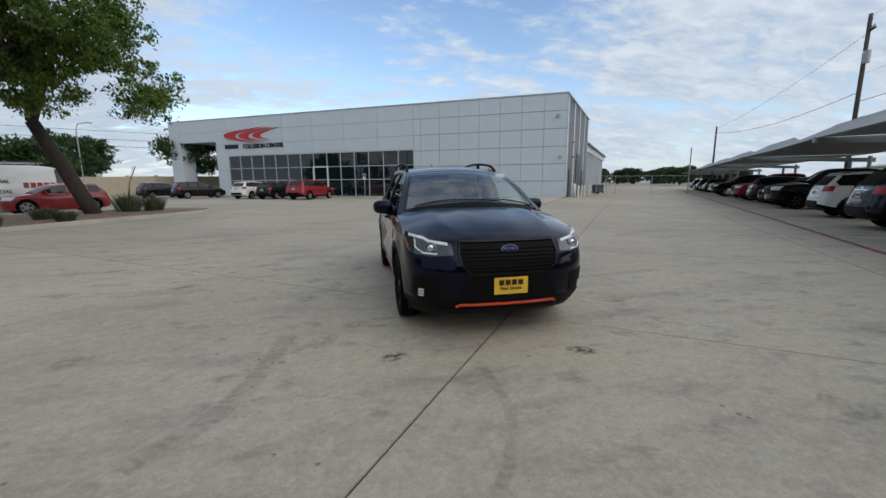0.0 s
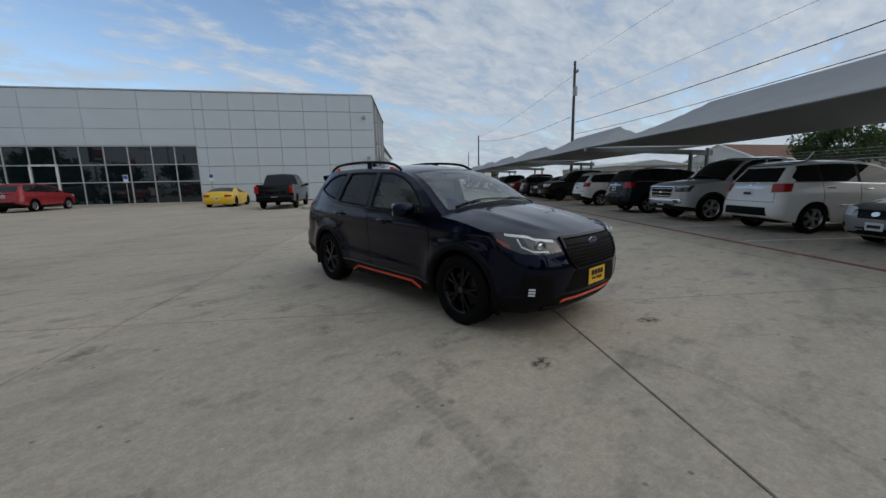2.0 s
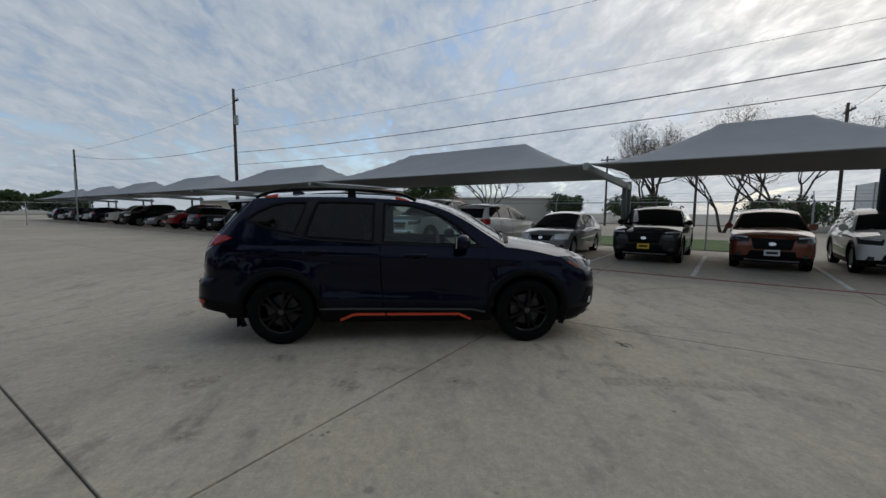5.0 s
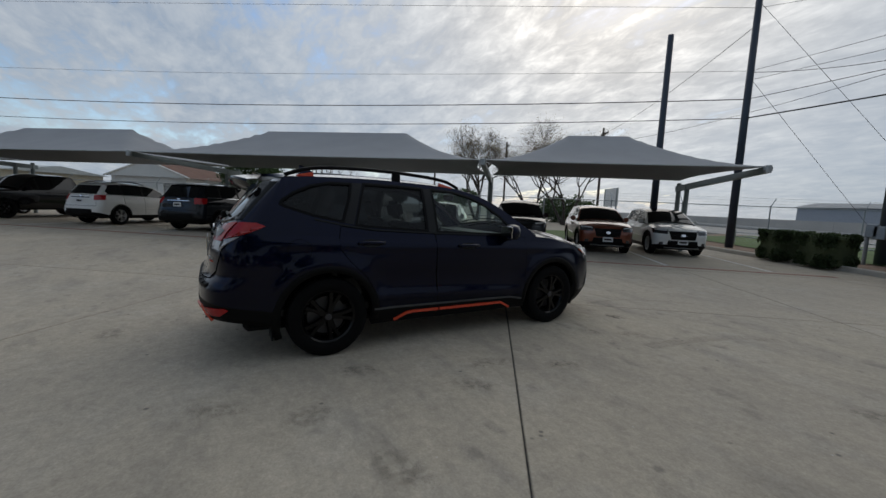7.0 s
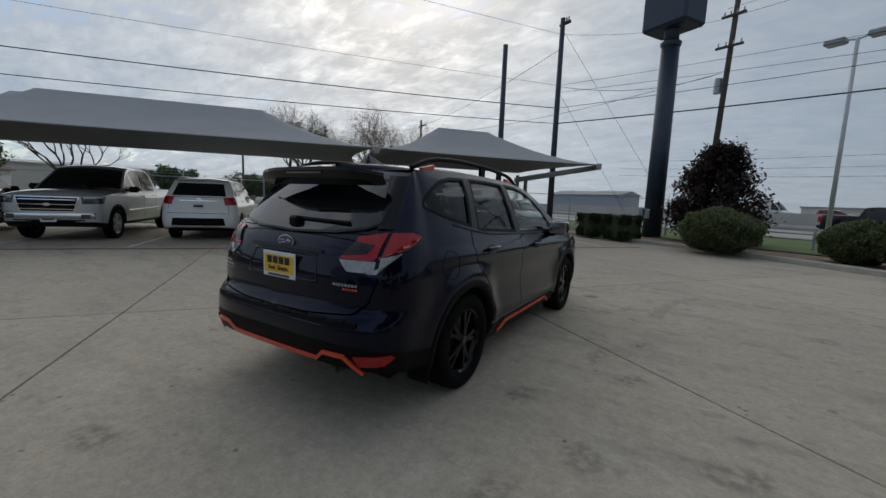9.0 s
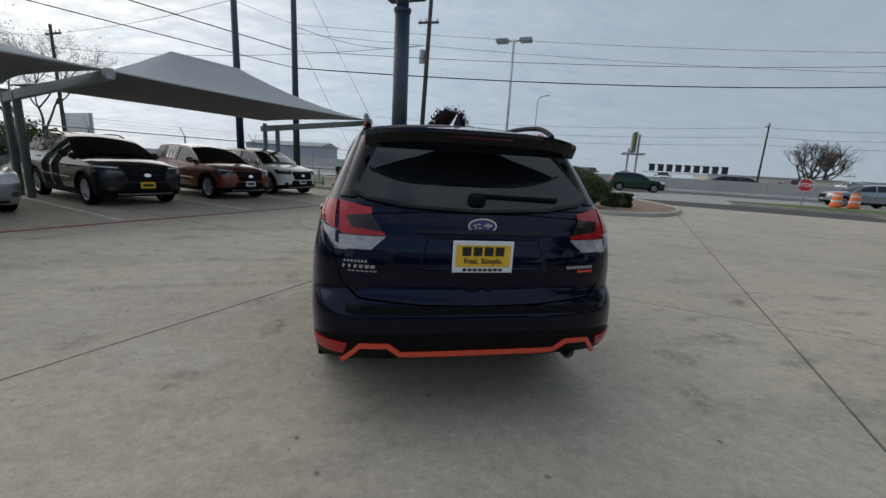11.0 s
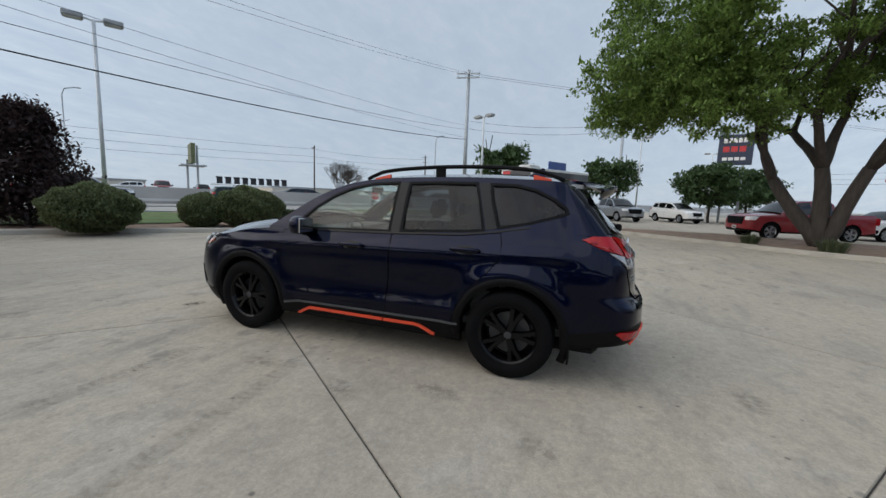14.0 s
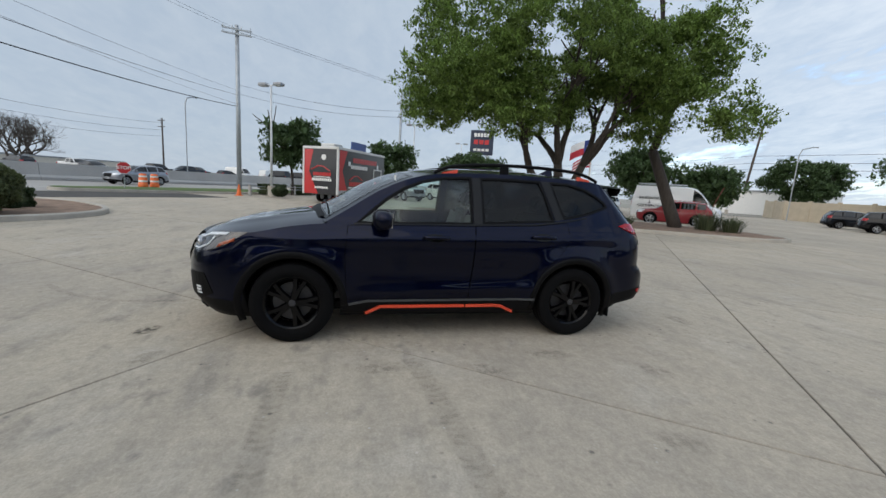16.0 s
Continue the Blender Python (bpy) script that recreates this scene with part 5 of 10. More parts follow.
def hero():
    t = thing("car", "glossy dark blue compact SUV with black wheels and orange-red trim", "car", pose(0, 0, 0, 0, 0, 180))
    sh = SUV
    body_bm, clad_bm = lower_body(sh, 0.03, 36)
    body = part("body", body_bm, BLUE, t, "dark blue pearl bodywork", smooth=True)
    part("cladding", clad_bm, BLACK, t, "matt black plastic lower cladding", smooth=True)
    part("bonnet", bonnet_skin(sh, 0.04, 20, ridges=((0.60, 0.06, 0.012), (0.36, 0.10, -0.006))), BLUE, t, smooth=True)
    back_full = [(-x, z) for x, z in WIN_B[::-1] if x] + WIN_B
    part("pillar_panel", upper_body(sh, 0.024, 20, (WIN_F, WIN_R, WIN_Q), (back_full,)), BLUE, t, smooth=True)
    fn = top_fn(sh)
    part("roof", top_skin(sh, -1, 1, sh.roof_end - 0.02, 0.30, 24, 40), BLUE, t, smooth=True)
    for sgn in (-1, 1):
        part("a_pillar", top_skin(sh, 0.915 * sgn, 1.0 * sgn, 0.30, 1.08, 2, 20), BLUE, t, smooth=True)
    part("windscreen", top_skin(sh, -0.915, 0.915, 0.30, 1.05, 20, 24), SCREEN_GLASS, t, "clear windscreen", smooth=True)
    bm = bmesh.new()
    for a, b, f0, f1 in ((0.285, 0.315, -0.93, 0.93), (1.035, 1.06, -0.93, 0.93)):
        rows = [[bm.verts.new(fn(f, y) + Vector((0, 0, 0.002))) for f in np.linspace(f0, f1, 21)] for y in np.linspace(a, b, 4)]
        for p, q in zip(rows, rows[1:]):
            for i in range(20):
                bm.faces.new((p[i], q[i], q[i + 1], p[i + 1]))
    for sgn in (-1, 1):
        rows = [[bm.verts.new(fn(f * sgn, y) + Vector((0, 0, 0.002))) for f in (0.89, 0.925)] for y in np.linspace(0.29, 1.05, 20)]
        for p, q in zip(rows, rows[1:]):
            bm.faces.new((p[0], p[1], q[1], q[0]))
    bmesh.ops.recalc_face_normals(bm, faces=bm.faces)
    part("windscreen_seal", bm, GLOSS_BLACK, t)
    # cowl and wipers
    bm = bmesh.new()
    rows = []
    for f in np.linspace(-0.84, 0.84, 23):
        p = fn(f, 1.04)
        rows.append([bm.verts.new(p + Vector((0, -0.012, 0.004))), bm.verts.new(p + Vector((0, 0.04, -0.012))), bm.verts.new(p + Vector((0, 0.09, -0.04)))])
    for p, q in zip(rows, rows[1:]):
        for i in range(2):
            bm.faces.new((p[i], p[i + 1], q[i + 1], q[i]))
    bmesh.ops.recalc_face_normals(bm, faces=bm.faces)
    part("cowl", bm, BLACK, t, smooth=True)
    for x0, x1 in ((-0.62, -0.02), (-0.05, 0.55)):
        bm = bmesh.new()
        hw = 0.70
        tube(bm, [fn(x / hw, 1.025 - 0.03 * math.sin(math.pi * k / 8)) + Vector((0, 0, 0.012)) for k, x in enumerate(np.linspace(x0, x1, 9))], 0.007)
        part("wiper", bm, BLACK, t)
    # side glass and trims, both sides
    side_f = lambda y, z: sh.side(y, z)
    for sgn in (1, -1):
        fl = (lambda b: b) if sgn > 0 else flip_x
        for poly, gl, nm in ((WIN_F, CLEAR_GLASS, "front_window"), (WIN_R, TINT_GLASS, "rear_window"), (WIN_Q, TINT_GLASS, "quarter_window")):
            w = part(nm, fl(drape(offset_poly(poly, -0.012), side_f, -0.012, 0.003, 0.08)), gl, t, "clear side glass" if gl is CLEAR_GLASS else "dark privacy glass", smooth=True)
            part("seal", fl(loop_strip(poly, 0.018, 0.012, side_f, 0.002)), BLACK, w)
        for poly in ([(-0.262, 1.08), (-0.262, 1.53), (-0.345, 1.53), (-0.348, 1.095)], [(-1.105, 1.165), (-1.03, 1.41), (-0.985, 1.54), (-1.08, 1.54), (-1.105, 1.42), (-1.19, 1.18)]):
            part("pillar_cover", fl(drape(poly, side_f, 0.004, 0.01)), mat("satin_black", (0.008, 0.008, 0.0085), 0.35, var=0.1, spec=0.25), t)
        # doors: raised skins edged by dark gaps
        door1 = [(0.88, 1.045), (0.90, 0.80), (0.885, 0.50), (0.86, 0.395), (-0.235, 0.395), (-0.265, 0.7), (-0.275, 1.075)]
        door2 = [(-0.285, 1.077), (-0.275, 0.7), (-0.245, 0.395), (-0.86, 0.395), (-0.895, 0.52), (-1.00, 0.70), (-1.15, 0.84), (-1.235, 0.95), (-1.245, 1.05), (-1.225, 1.145), (-0.9, 1.105)]
        for nm, poly in (("front_door", door1), ("rear_door", door2)):
            d = part(nm, fl(drape(poly, side_f, 0.003, 0.005, 0.026)), BLUE, t, smooth=True)
            part("door_gap", fl(loop_strip(poly, 0.001, 0.006, side_f, 0.0012)), SHUT, d)
            yc, zc = (0.10, 0.965) if nm == "front_door" else (-0.96, 1.005)
            hb = bmesh.new()
            tube(hb, [side_f(yc + (k - 4) * 0.030, zc) + Vector((0.020 + 0.022 * math.sin(math.pi * k / 8), 0, 0.006 * math.sin(math.pi * k / 8))) for k in range(9)], 0.017, 8)
            part("handle", fl(hb), BLUE, d, "body-coloured pull handle", smooth=True)
            part("handle_cup", fl(drape([(yc + 0.10 * math.cos(a), zc - 0.005 + 0.035 * math.sin(a)) for a in np.linspace(0, 2 * math.pi, 17)[:-1]], side_f, 0.0055, 0.004, 0.05)), GLOSS_BLACK, d)
        part("belt_trim", fl(line_strip([(0.83, 1.062), (0.4, 1.073), (-0.3, 1.092), (-0.9, 1.118), (-1.2, 1.158), (-1.45, 1.205)], side_f, 0.016, 0.006)), GLOSS_BLACK, t)
        part("sill_trim", fl(line_strip([(0.86, 0.345), (0.70, 0.372), (-0.55, 0.385), (-0.92, 0.39)], side_f, 0.022, 0.010)), mat("dark_grey_trim", (0.06, 0.062, 0.066), 0.4, var=0.1), t, "dark grey sill trim")
        for pts in ([(0.71, 0.252), (0.58, 0.318), (-0.212, 0.322)], [(-0.228, 0.322), (-0.52, 0.325), (-0.58, 0.318), (-0.71, 0.258)]):
            part("accent_strip", fl(line_strip(pts, side_f, 0.026, 0.016)), ORANGE, t, "orange-red accent strip")
        # wheel-arch mouldings
        for a, a0, a1 in ((1.335, -0.12, 1.04), (-1.335, -0.04, 1.12)):
            pts = [(a + 0.436 * math.cos(math.pi * q), 0.347 + 0.436 * math.sin(math.pi * q)) for q in np.linspace(a0, a1, 25)]
            part("arch_moulding", fl(line_strip(pts, side_f, 0.064, 0.007)), BLACK, t, "black plastic wheel-arch moulding", smooth=True)
        # fuel flap on the right
        if sgn > 0:
            part("fuel_flap", loop_strip([(-1.58 + 0.095 * math.cos(a), 0.945 + 0.095 * math.sin(a)) for a in np.linspace(0, 2 * math.pi, 25)[:-1]], 0.002, 0.002, side_f, 0.0012), SHUT, t, "round fuel flap outline")
        # mirror
        mb = bmesh.new()
        bmesh.ops.create_uvsphere(mb, u_segments=20, v_segments=12, radius=1)
        for v in mb.verts:
            x, y, z = v.co
            v.co = Vector((0.975 + 0.115 * math.copysign(abs(x) ** 0.7, x), 0.60 + 0.075 * math.copysign(abs(y) ** 0.8, y) - 0.03 * x, 1.115 + 0.082 * math.copysign(abs(z) ** 0.75, z)))
        mir = part("mirror", fl(mb), BLUE, t, "dark blue door mirror", smooth=True)
        mb = bmesh.new()
        tube(mb, [(0.84, 0.62, 1.055), (0.88, 0.61, 1.045), (0.93, 0.60, 1.055)], 0.035, 8)
        part("mirror_stalk", fl(mb), BLACK, mir)
        mb = bmesh.new()
        box(mb, (0.885, 0.517, 1.052), (1.07, 0.527, 1.178), 0.004)
        part("mirror_glass", fl(mb), CHROME, mir)
        # headlamp, wrapped round the corner: coordinates along the outline and up
        wrap = sh.at
        sx = lambda x, z: float(np.interp(x, sh.ring(z)[0][:60], sh.s[:60]))
        sy = lambda y, z: sh.side_s(y, z)
        lamp = [(sx(0.50, 0.88), 0.875), (sx(0.49, 0.80), 0.785), (sx(0.66, 0.78), 0.770), (sy(2.00, 0.79), 0.785), (sy(1.86, 0.83), 0.835), (sy(1.68, 0.955), 0.955), (sy(1.90, 0.95), 0.945), (sy(2.0, 0.92), 0.925), (sx(0.64, 0.90), 0.900)]
        hl = part("headlamp", fl(drape(lamp, wrap, 0.006, 0.02, 0.04, away=(0, 1.0, 0.6))), LAMP_DARK, t, "headlamp with bright C-shaped light guide", smooth=True)
        part("light_guide", fl(line_strip([(sx(0.53, 0.87), 0.868), (sx(0.68, 0.885), 0.888), (sy(2.0, 0.905), 0.912), (sy(1.84, 0.93), 0.932)], wrap, 0.026, 0.013, away=(0, 1.0, 0.6))), LAMP_CLEAR, hl, "white light guide")
        part("light_guide", fl(line_strip([(sy(1.94, 0.90), 0.90), (sy(1.99, 0.84), 0.835), (sx(0.73, 0.795), 0.795), (sx(0.62, 0.79), 0.79)], wrap, 0.016, 0.013, away=(0, 1.0, 0.6))), LAMP_CLEAR, hl)
        part("indicator", fl(drape([(sy(1.90, 0.85), 0.855), (sy(1.92, 0.82), 0.82), (sy(1.80, 0.86), 0.875), (sy(1.78, 0.90), 0.905)], wrap, 0.012, 0.01, 0.04, away=(0, 1.0, 0.6))), mat("amber_lens", (0.30, 0.06, 0.02), 0.15, coat=1.0), hl, "amber side indicator")
        c = wrap(sx(0.665, 0.835), 0.838)
        lb = bmesh.new()
        bmesh.ops.create_uvsphere(lb, u_segments=16, v_segments=10, radius=0.04, matrix=Matrix.Translation(c + Vector((0.0, 0.0, 0))) @ Matrix.Diagonal((1, 0.6, 1, 1)))
        part("projector", fl(lb), CHROME, hl, "projector lens", smooth=True)
        lb = bmesh.new()
        lathe(lb, [(0, 0.040), (0.02, 0.046), (0.02, 0.052), (0, 0.055)], 20)
        bmesh.ops.transform(lb, matrix=Matrix.Translation(c + Vector((0.0, 0.0, 0))) @ pose(0, 0, 0, 0, 0, 62), verts=lb.verts)
        part("lamp_ring", fl(lb), SILVER, hl)
        # fog lamp pocket
        pocket = [(sx(0.60, 0.5), 0.585), (sy(2.03, 0.56), 0.60), (sy(1.96, 0.45), 0.43), (sx(0.72, 0.37), 0.345), (sx(0.60, 0.40), 0.40)]
        fg = part("fog_lamp_surround", fl(drape(pocket, wrap, 0.005, 0.015, 0.05, away=(0, 1.0, 0.6))), BLACK, t)
        for z in (0.425, 0.45, 0.475):
            part("fog_led", fl(drape([(sx(0.735, z), z - 0.008), (sx(0.775, z), z - 0.008), (sx(0.775, z), z + 0.008), (sx(0.735, z), z + 0.008)], wrap, 0.010, 0.01, 0.05, away=(0, 1.0, 0.6))), LAMP_CLEAR, fg)
        # tail lamps, wrapped: outer red with a clear lower lens, inner C on the tailgate
        rx = lambda x, z: float(np.interp(-x, -sh.ring(z)[0][-60:], sh.s[-60:]))
        back = (0, -1.0, 0.8)
        outer = [(rx(0.735, 1.15), 1.165), (rx(0.735, 1.03), 1.03), (sy(-2.13, 1.03), 1.03), (sy(-1.99, 1.075), 1.072), (sy(-1.83, 1.14), 1.138), (sy(-1.90, 1.165), 1.165)]
        tl = part("tail_lamp", fl(drape(outer, wrap, 0.010, 0.02, 0.04, away=back)), LAMP_RED, t, "red tail lamp with a clear lower lens", smooth=True)
        part("clear_lens", fl(drape([(rx(0.735, 1.02), 1.024), (rx(0.735, 0.94), 0.94), (sy(-2.18, 0.94), 0.94), (sy(-2.10, 1.0), 1.0), (sy(-2.02, 1.055), 1.055), (sy(-2.13, 1.024), 1.024)], wrap, 0.010, 0.02, 0.04, away=back)), TAIL_CLEAR, tl, smooth=True)
        g = sh.rear
        inner = [(0.715, 1.165), (0.56, 1.135), (0.56, 1.108), (0.685, 1.095), (0.655, 1.045), (0.505, 1.030), (0.49, 1.012), (0.70, 1.012), (0.715, 1.03)]
        part("tail_lens", fl(drape(inner, g, 0.012, 0.02, 0.04, away=back)), LAMP_RED, tl, smooth=True)
        part("tail_recess", fl(drape([(0.56, 1.107), (0.683, 1.094), (0.654, 1.047), (0.506, 1.031)], g, 0.0155, 0.01, 0.05, away=back)), mat("dark_recess", (0.012, 0.004, 0.005), 0.15, var=0.0), tl)
        part("clear_lens", fl(drape([(0.49, 1.008), (0.56, 0.945), (0.715, 0.945), (0.715, 1.008)], g, 0.012, 0.02, 0.04, away=back)), TAIL_CLEAR, tl, smooth=True)
        rf = [(rx(0.67, 0.48), 0.487), (sy(-2.14, 0.49), 0.492), (sy(-2.11, 0.475), 0.475), (sy(-2.16, 0.425), 0.43), (rx(0.69, 0.425), 0.425)]
        part("reflector", fl(drape(rf, wrap, 0.010, 0.015, 0.05, away=back)), LAMP_RED, t, "red bumper reflector", smooth=True)
        # mud flap
        mb = bmesh.new()
        box(mb, (0.70, -1.80, 0.19), (0.868, -1.785, 0.36), 0.006)
        part("mud_flap", fl(mb), BLACK, t)
        # roof rail: two feet with orange-red covers and a bar
        rb = bmesh.new()
        pts = [(0.10, 0.0), (0.02, 0.028), (-0.10, 0.052), (-0.5, 0.070), (-1.0, 0.074), (-1.35, 0.066), (-1.52, 0.042), (-1.66, 0.0)]
        line = []
        for y, h in smooth_line(pts, 6):
            p = fn(0.955, y)
            line.append((p.x, y, p.z + h + 0.01))
        tube(rb, line, 0.017, 8)
        rail = part("roof_rail", fl(rb), BLACK, t, "raised black roof rail", smooth=True)
        for y0, y1, h0, h1 in ((0.02, -0.13, 0.008, 0.030), (-1.56, -1.42, 0.012, 0.036)):
            fb = bmesh.new()
            va = [fn(0.955, y0), fn(0.955, y1)]
            ring = [va[0] + Vector((0, 0, -0.01)), va[1] + Vector((0, 0, -0.01)), va[1] + Vector((0, 0, h1)), va[0] + Vector((0, 0, h0))]
            l1, l2 = [fb.verts.new(p + Vector((0.014, 0, 0))) for p in ring], [fb.verts.new(p - Vector((0.014, 0, 0))) for p in ring]
            fb.faces.new(l1), fb.faces.new(l2[::-1])
            for i in range(4):
                fb.faces.new((l1[i], l1[(i + 1) % 4], l2[(i + 1) % 4], l2[i]))
            bmesh.ops.recalc_face_normals(fb, faces=fb.faces)
            part("rail_foot", fl(fb), ORANGE, rail, "orange-red rail foot")
        fb = bmesh.new()
        p = fn(0.955, -0.62)
        box(fb, (p.x - 0.014, -0.66, p.z - 0.01), (p.x + 0.014, -0.57, p.z + 0.078), 0.008)
        part("rail_foot", fl(fb), BLACK, rail)
    # rear glass, spoiler, tailgate
    def pane(x, z):
        a, b = sh.rear(0, z).y, sh.rear(0.62, z).y
        return Vector((x, a + (b - a) * (abs(x) / 0.62) ** 3.2, z))

    bw = part("rear_glass", drape(offset_poly(back_full, -0.004), pane, 0.014, 0.018, 0.0575, away=(0, -1, 0.8)), DARK_GLASS, t, "dark privacy rear glass", smooth=True)
    part("seal", loop_strip(back_full, 0.004, 0.018, sh.rear, 0.012, away=(0, -1, 0.8)), GLOSS_BLACK, bw)
    sp = bmesh.new()
    rows = []
    for f in np.linspace(-1, 1, 25):
        e = fn(f * 0.995, -1.82)
        lip = Vector((f * 0.60, -2.06 + 0.11 * f ** 4, 1.548 - 0.035 * f ** 4))
        rows.append([sp.verts.new(q) for q in (e + Vector((0, 0.04, 0.002)), e.lerp(lip, 0.5) + Vector((0, 0, 0.006)), lip + Vector((0, 0, 0.008)), lip + Vector((0, -0.006, -0.012)), lip + Vector((0, 0.025, -0.06)), Vector((f * 0.585, -1.975 + 0.03 * f * f, 1.445)))])
    for p, q in zip(rows, rows[1:]):
        for i in range(2):
            sp.faces.new((p[i], p[i + 1], q[i + 1], q[i]))
    bmesh.ops.recalc_face_normals(sp, faces=sp.faces)
    # edge and underside go black instead of blue: their shade is put into the colour
    under, low = bmesh.new(), []
    for row in rows:
        low.append([under.verts.new(v.co) for v in row[2:]])
    for p, q in zip(low, low[1:]):
        for i in range(3):
            under.faces.new((p[i], p[i + 1], q[i + 1], q[i]))
    bmesh.ops.recalc_face_normals(under, faces=under.faces)
    spoiler = part("spoiler", sp, BLUE, t, smooth=True)
    part("spoiler_face", under, GLOSS_BLACK, spoiler, "spoiler edge and underside, blackened for their shade")
    for sgn in (1, -1):
        sp, rows = bmesh.new(), []
        for z in np.linspace(1.19, 1.515, 12):
            k = (z - 1.19) / 0.325
            xo = 0.722 - 0.105 * k
            a, b, c = sh.rear(xo, z), sh.rear(xo - 0.07, z), sh.rear(xo - 0.10, z)
            rows.append([sp.verts.new(q) for q in (a + Vector((0.004, 0.03, 0)), a + Vector((0.002, -0.012, 0)), b + Vector((0, -0.016 - 0.07 * k ** 1.6, 0)), c + Vector((0, 0.004, 0)))])
        for p, q in zip(rows, rows[1:]):
            for i in range(3):
                sp.faces.new((p[i], p[i + 1], q[i + 1], q[i]))
        bmesh.ops.recalc_face_normals(sp, faces=sp.faces)
        part("spoiler_side", sp if sgn > 0 else flip_x(sp), GLOSS_BLACK, t, "gloss black fin beside the rear glass", smooth=True)
    part("brake_lamp", drape([(-0.17, 1.492), (0.17, 1.492), (0.17, 1.505), (-0.17, 1.505)], lambda x, z: Vector((x, -2.06, z + 0.02)), 0.004, 0.01, away=(0, -1, 0.8)), mat("dark_red_lens", (0.05, 0.002, 0.002), 0.12, coat=0.5), t)
    gate = [(0.74, 1.0), (0.735, 0.90), (0.70, 0.78), (0.62, 0.71), (0.3, 0.685), (0, 0.68)]
    gate_full = gate + [(-x, z) for x, z in gate[::-1][1:]] + [(-0.735, 1.10), (-0.3, 1.125), (0.3, 1.125), (0.735, 1.10)]
    tg = part("tailgate", drape(gate_full, sh.rear, 0.004, 0.01, 0.05, away=(0, -1, 0.8)), BLUE, t, smooth=True)
    part("tailgate_gap", loop_strip(gate_full, 0.002, 0.008, sh.rear, 0.0015, away=(0, -1, 0.8)), SHUT, tg)
    part("plate_recess", loop_strip([(-0.29, 1.015), (0.31, 1.015), (0.35, 0.855), (-0.33, 0.855)], 0.012, 0.006, sh.rear, 0.007, away=(0, -1, 0.8)), BLUE, tg, smooth=True)
    part("tailgate_bar", drape([(-0.34, 1.028), (0.36, 1.028), (0.34, 1.045), (-0.32, 1.045)], sh.rear, 0.018, 0.02, 0.06, away=(0, -1, 0.8)), GLOSS_BLACK, tg)
    # rear wiper
    bm = bmesh.new()
    tube(bm, [sh.rear(x, 1.222 - 0.02 * abs(x)) + Vector((0, -0.028, 0)) for x in np.linspace(-0.02, 0.45, 9)], 0.012)
    box(bm, (-0.06, sh.rear(0, 1.19).y - 0.05, 1.165), (0.03, sh.rear(0, 1.19).y + 0.01, 1.235), 0.015)
    part("rear_wiper", bm, BLACK, t)
    # bumper: step pad, lower trim, exhaust
    bm = bmesh.new()
    rows = []
    for x in np.linspace(-0.68, 0.68, 27):
        a, b = sh.rear(x, 0.64), sh.rear(x, 0.735)
        rows.append([bm.verts.new(a + Vector((0, -0.006, 0.0))), bm.verts.new(a + Vector((0, -0.002, 0.028))), bm.verts.new(Vector((x, b.y - 0.002, 0.70)))])
    for p, q in zip(rows, rows[1:]):
        for i in range(2):
            bm.faces.new((p[i], p[i + 1], q[i + 1], q[i]))
    bmesh.ops.recalc_face_normals(bm, faces=bm.faces)
    pad = part("step_pad", bm, BLACK, t, "black ribbed bumper step pad")
    for k in range(9):
        bm = bmesh.new()
        x = -0.56 + k * 0.14
        p = sh.rear(x, 0.65)
        box(bm, (x - 0.05, p.y - 0.004, 0.664), (x + 0.05, p.y + 0.06, 0.678), 0.003)
        part("rib", bm, BLACK, pad)
    rear_red = [(0.70, 0.375), (0.61, 0.478), (0.475, 0.482), (0.41, 0.430), (-0.41, 0.430), (-0.475, 0.482), (-0.61, 0.478), (-0.70, 0.375)]
    part("accent_strip", line_strip(rear_red, sh.rear, 0.026, 0.014, away=(0, -1, 0.8)), ORANGE, t, "orange-red rear accent strip")
    bm = bmesh.new()
    lathe(bm, [(-0.12, 0.034), (0.02, 0.036), (0.02, 0.032), (-0.1, 0.03)], 20)
    bmesh.ops.transform(bm, matrix=Matrix.Translation((0.53, -2.25, 0.388)) @ pose(0, 0, 0, 0, 0, -90), verts=bm.verts)
    part("exhaust_tip", bm, mat("sooty_steel", (0.05, 0.05, 0.052), 0.35, 0.8, var=0.2), t, "round dark exhaust tip", smooth=True)
    bm = bmesh.new()
    cyl(bm, (0.53, -2.21, 0.388), (0.53, -2.19, 0.388), 0.031)
    part("exhaust_bore", bm, BLACK, t)
    # number plates: dealer cards
    yellow = mat("yellow_card", (0.78, 0.47, 0.03), 0.5, var=0.05)
    ink = mat("plate_ink", (0.012, 0.010, 0.008), 0.6, var=0.0)

    def card(y, z, rot, w, h, framed):
        base = Matrix.Translation((0, y, z)) @ rot
        bm = bmesh.new()
        box(bm, (-w / 2, -h / 2, -0.006), (w / 2, h / 2, 0.0), 0.003, base)
        pl = part("dealer_plate", bm, mat("white_frame", (0.72, 0.73, 0.74), 0.4) if framed else yellow, t, "yellow dealer plate")
        if framed:
            bm = bmesh.new()
            box(bm, (-w / 2 + 0.016, -h / 2 + 0.03, 0.0), (w / 2 - 0.016, h / 2 - 0.022, 0.002), 0, base)
            part("plate_face", bm, yellow, pl)
            for k in range(8):
                bm = bmesh.new()
                box(bm, (-0.105 + k * 0.027, -h / 2 + 0.008, 0.0), (-0.085 + k * 0.027, -h / 2 + 0.022, 0.002), 0, base)
                part("name_bar", bm, ink, pl)
